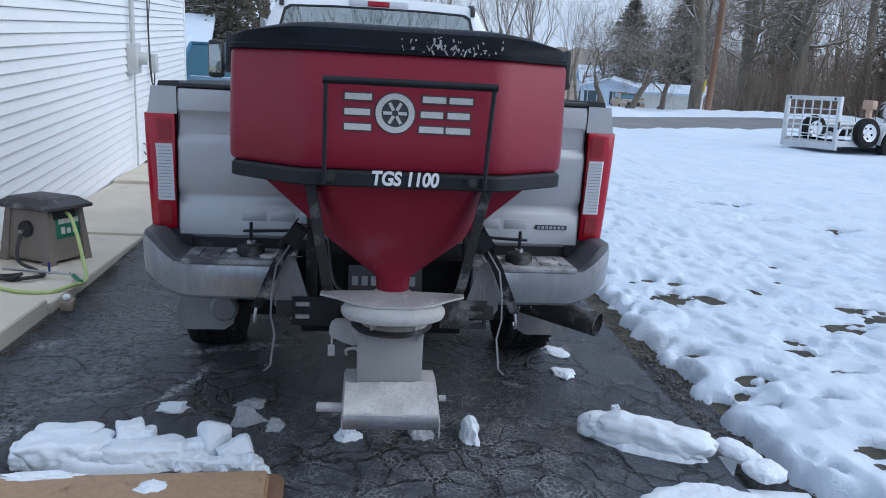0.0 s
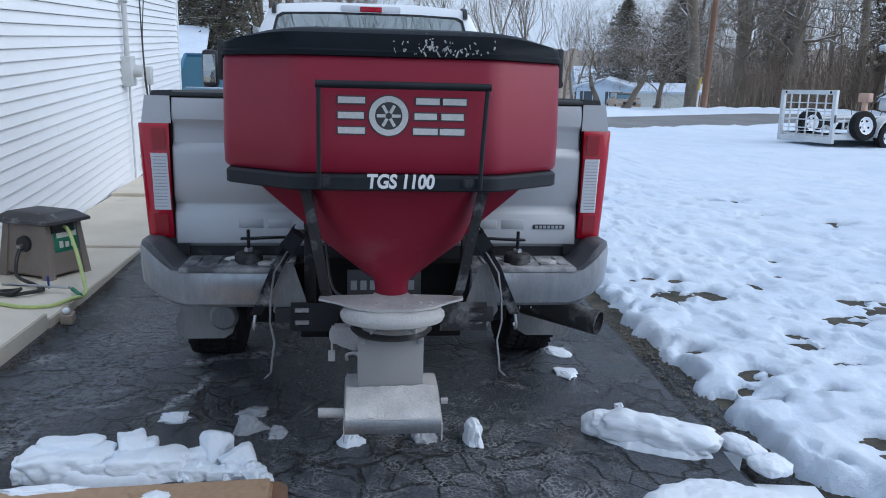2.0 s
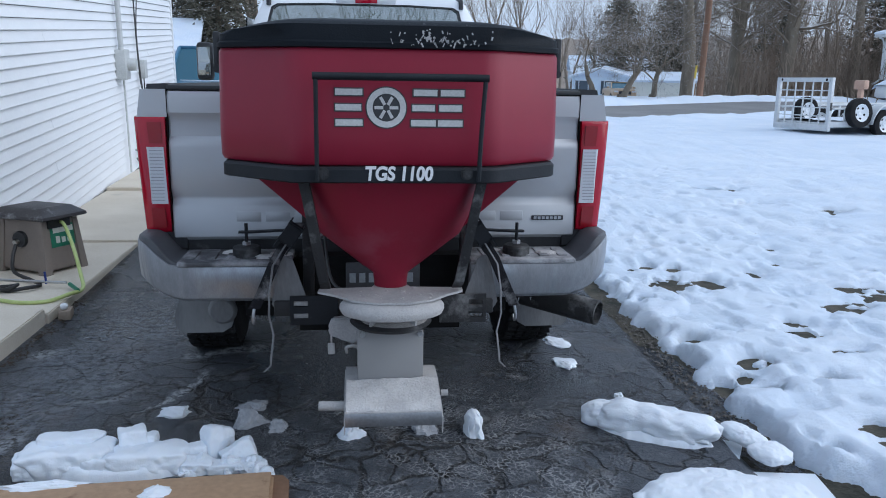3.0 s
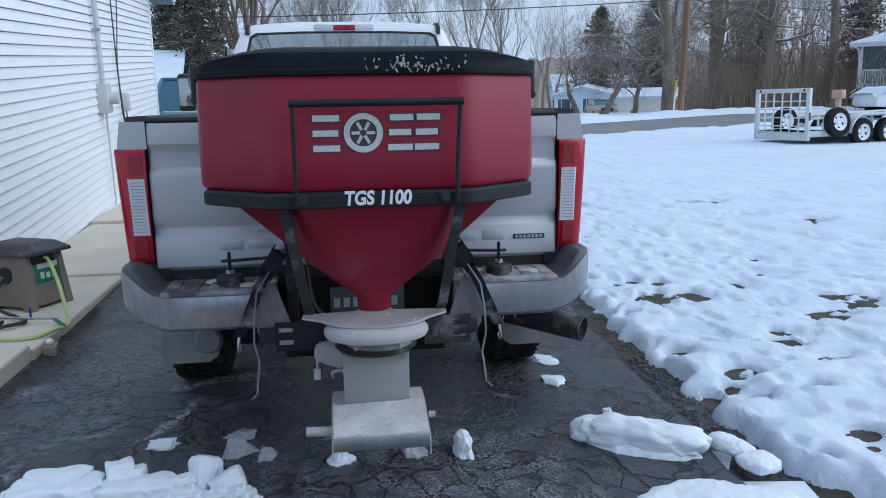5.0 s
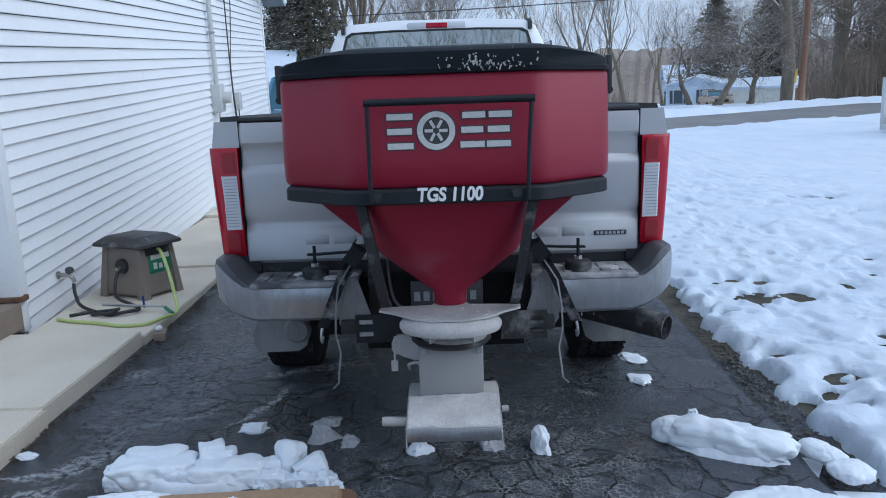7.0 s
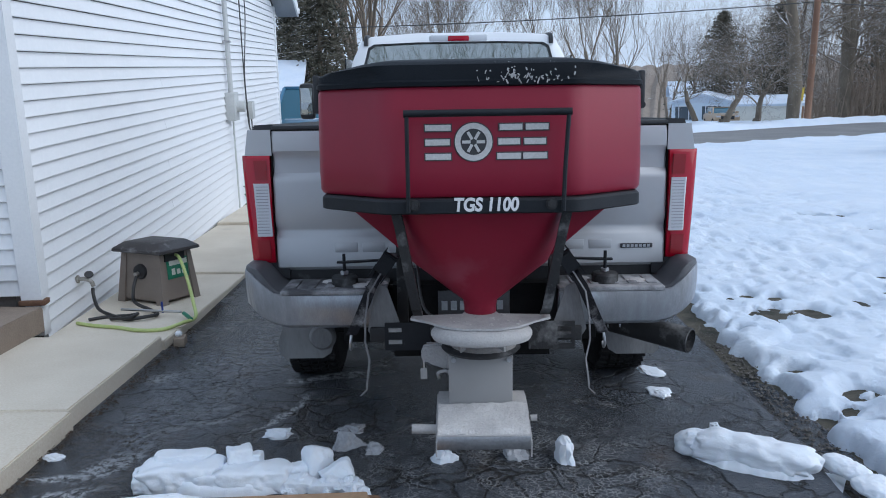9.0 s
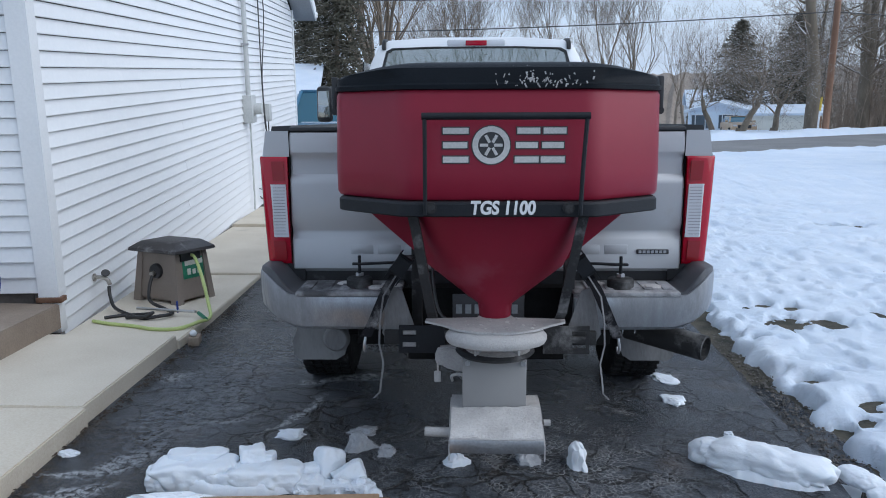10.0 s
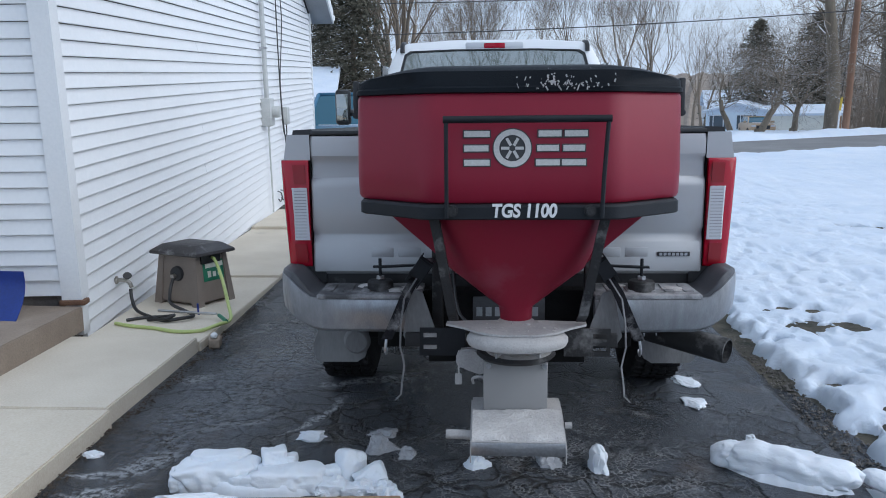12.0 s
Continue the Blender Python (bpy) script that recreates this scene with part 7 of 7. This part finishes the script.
# ---- far houses and cars ----
def far_house(name, x, y, rz, w, d, h, rise, wallm, label, wins, along=True):
    ho = thing(name, SLOPE @ pose(x, y, gz(x, y) - 0.1, 3.4, 0, rz), label, "house", "far houses")
    bm = prism(bmesh.new(), [(-w / 2, 0), (w / 2, 0), (w / 2, h), (-w / 2, h)], 0, d)
    wall = part("wall", bm, wallm, ho)
    bm = bmesh.new()
    if along:
        for s in (0, 1):
            pts = [(-0.3, h - 0.05), (d / 2, h + rise), (d / 2, h + rise + 0.18), (-0.3, h + 0.14)] if s == 0 else [(d / 2, h + rise), (d + 0.3, h - 0.05), (d + 0.3, h + 0.14), (d / 2, h + rise + 0.18)]
            prism(bm, pts, -w / 2 - 0.3, w / 2 + 0.3, "x")
    else:
        for s in (-1, 1):
            prism(bm, [(0, h + rise), (s * (w / 2 + 0.3), h - 0.05), (s * (w / 2 + 0.3), h + 0.14), (0, h + rise + 0.18)], -0.3, d + 0.3)
        prism(bm, [(-w / 2, h), (w / 2, h), (0, h + rise)], 0.02, 0.12)
    part("roof", bm, M["snow"], ho, "snow-covered roof")
    for wx, wz, ww, hh in wins:
        wi = part("window", bx(wx - ww / 2 - 0.06, wx + ww / 2 + 0.06, -0.05, 0.0, wz - hh / 2 - 0.06, wz + hh / 2 + 0.06), M["trim"], ho)
        part("pane", bx(wx - ww / 2, wx + ww / 2, -0.07, -0.05, wz - hh / 2, wz + hh / 2), M["pane"], wi)
        for s in (-1, 1):
            part("shutter", bx(wx + s * (ww / 2 + 0.22) - 0.13, wx + s * (ww / 2 + 0.22) + 0.13, -0.06, 0.0, wz - hh / 2, wz + hh / 2), M["shutter"], wi)
    return ho


far_house("far_house", 22.3, 70.5, -22, 5.2, 6, 2.3, 0.7, M["bluewall"], "pale blue house with dark shutters and a snowy roof", [(-1.5, 1.4, 0.8, 1.2), (0.9, 1.4, 0.9, 1.2)], False)
gar = far_house("garage", 27.6, 68.6, -22, 6.0, 6, 2.0, 0.6, M["creamwall"], "cream garage with a snowy roof beside the blue house", [])
part("door", bx(2.15, 2.95, -0.05, 0.0, 0.0, 1.85, 0.01), M["brownwall"], gar, "brown wooden door")
far_house("far_house", 30.0, 92.0, -10, 9, 7, 3.0, 1.8, M["greysid"], "grey house with a snowy roof among the trees", [(-2, 1.5, 1, 1.3), (2, 1.5, 1, 1.3)])
far_house("far_house", -10.5, 21.8, 8, 10.5, 8, 1.75, 0.95, M["greysid"], "house with a broad snowy roof behind the driveway", [(0, 1.4, 1.2, 1.1), (3, 1.4, 1.2, 1.1)])


def porch_house(x, y, rz):
    """A house end with a raised, roofed porch: railing, posts and dark screens."""
    ho = thing("porch_house", SLOPE @ pose(x, y, gz(x, y) + 0.35, 3.4, 0, rz), "grey house with a railed screen porch and snowy hip roof", "house", "far houses")
    part("wall", bx(0.25, 11.0, 2.6, 9.0, -1.0, 3.4), M["greysid"], ho)
    part("skirt", bx(0.1, 11.0, 0.1, 2.6, -1.0, 0.98), M["shutter"], ho, "dark skirting under the porch")
    part("porch_floor", bx(0.0, 11.0, 0.0, 2.6, 0.98, 1.10, 0.01), M["trim"], ho)
    part("eave", bx(-0.45, 11.3, -0.45, 9.3, 3.32, 3.50, 0.02), M["trim"], ho, "white eave and fascia")
    bm = loft(bmesh.new(), [[(-0.5, -0.5, 3.50), (11.4, -0.5, 3.50), (11.4, 9.4, 3.50), (-0.5, 9.4, 3.50)], [(-0.45, -0.45, 3.60), (11.3, -0.45, 3.60), (11.3, 9.3, 3.60), (-0.45, 9.3, 3.60)], [(4.2, 4.2, 5.0), (7.0, 4.2, 5.0), (7.0, 4.8, 5.0), (4.2, 4.8, 5.0)]])
    part("roof", bm, M["snow"], ho, "snow-covered hip roof")
    for px in (0.05, 2.1, 4.2, 6.3):
        part("porch_post", bx(px, px + 0.14, 0.05, 0.19, 1.10, 3.32, 0.01), M["trim"], ho)
    for k in range(3):
        px = 0.19 + 2.1 * k
        part("screen", bx(px, px + 1.96, 0.20, 0.22, 2.0, 3.30), M["pane"], ho, "dark porch screen")
        part("rail_top", bx(px, px + 1.96, 0.08, 0.15, 1.96, 2.04), M["trim"], ho)
        part("rail_foot", bx(px, px + 1.96, 0.08, 0.15, 1.18, 1.24), M["trim"], ho)
        for q in range(15):
            part("baluster", bx(px + 0.03 + 0.13 * q, px + 0.09 + 0.13 * q, 0.10, 0.13, 1.24, 1.96), M["trim"], ho)
    part("downspout", tube(bmesh.new(), [(-0.2, -0.3, 3.3), (0.0, 0.02, 3.0), (0.0, 0.02, 1.2), (-0.1, -0.1, 0.9), (-0.35, -0.15, 0.75)], 0.05, 6, 3), M["trim"], ho)
    return ho


porch_house(29.45, 40.1, -42)


def small_car(x, y, rz, paint, label, tall_):
    c = thing("parked_car", SLOPE @ pose(x, y, gz(x, y), 0, 0, rz), label, "car")
    bm = bmesh.new()
    secs = [(-2.35, 0.62, 0.75, 0.86), (-2.3, 0.5, 0.95, 0.92), (-1.2, 0.45, 1.10, 0.97), (0.0, 0.42, 1.12, 0.98), (1.6, 0.42, 1.12, 0.98), (2.3, 0.5, 1.08, 0.94), (2.35, 0.62, 0.9, 0.88)]
    loft(bm, [[(-w, yy, z0), (w, yy, z0), (w, yy, z1 - 0.12), (w * 0.93, yy, z1), (-w * 0.93, yy, z1), (-w, yy, z1 - 0.12)] for yy, z0, z1, w in secs])
    bmesh.ops.bevel(bm, geom=[e for e in bm.edges if e.calc_length() > 0.4], offset=0.04, segments=2, affect="EDGES")
    part("body", bm, paint, c)
    bm = bmesh.new()
    loft(bm, [[(-0.86, y0, 1.08), (0.86, y0, 1.08), (0.70, y1, tall_), (-0.70, y1, tall_)] for y0, y1 in ((-1.15, -0.35), (1.95, 1.75))])
    part("cabin_glass", bm, M["carglass"], c, "dark windows")
    part("roof", bx(-0.71, 0.71, -0.38, 1.78, tall_ - 0.02, tall_ + 0.05, 0.02), paint, c)
    for s in (-1, 1):
        part("pillar", rd((s * 0.87, -1.16, 1.08), (s * 0.70, -0.36, tall_), 0.045, seg=8), paint, c)
        part("headlamp", bx(s * 0.70 - 0.16, s * 0.70 + 0.16, -2.37, -2.3, 0.78, 0.92, 0.01), M["clearlens"], c)
        part("door_mirror", bx(s * 1.06 - 0.1, s * 1.06 + 0.1, -0.85, -0.75, 1.08, 1.24, 0.02), paint, c)
        for yy in (-1.5, 1.45):
            wh = new("wheel")
            wh.parent = c
            wh.matrix_local = pose(s * 0.88, yy, 0.36, 0, 90 * s, 0)
            part("tyre", lathe(bmesh.new(), [(0.2, -0.1), (0.33, -0.11), (0.36, 0.0), (0.33, 0.11), (0.2, 0.1), (0.2, -0.1)], Matrix(), 24), M["tyre"], wh)
            part("rim", lathe(bmesh.new(), [(0, 0.06), (0.1, 0.07), (0.2, 0.1), (0.2, 0), (0, 0)], Matrix(), 20), M["steel"], wh)
    part("hood_snow", bx(-0.6, 0.6, -1.25, -1.15, 1.09, 1.115, 0.01), M["snow"], c, "strip of snow under the windscreen")
    part("grille", bx(-0.5, 0.5, -2.38, -2.3, 0.62, 0.88, 0.01), M["black"], c)
    return c


small_car(-3.35, 15.6, 4, M["bluepaint"], "blue sport utility vehicle parked facing the driveway", 1.80)
snowed = small_car(20.5, 22.7, -100, M["white"], "white vehicle under snow parked beyond the trailer", 1.75)
for piece in [o for o in snowed.children if o.name.split(".")[0] in ("grille", "headlamp")]:
    bpy.data.objects.remove(piece)
part("snow_blanket", grid_mesh("snow_blanket", np.linspace(-0.96, 0.96, 20), np.linspace(-2.42, -0.9, 24), lambda x, y: 0.92 + 0.24 * smooth(-2.5, -1.9, y) - 0.16 * smooth(0.75, 0.96, np.abs(x)) + 0.05 * fbm(x * 3, y * 3, 91), M["snow"]), None, snowed, "snow lying on the bonnet")
small_car(21.2, 61.5, -6, M["tanpaint"], "tan car parked by the pale blue house", 1.55)
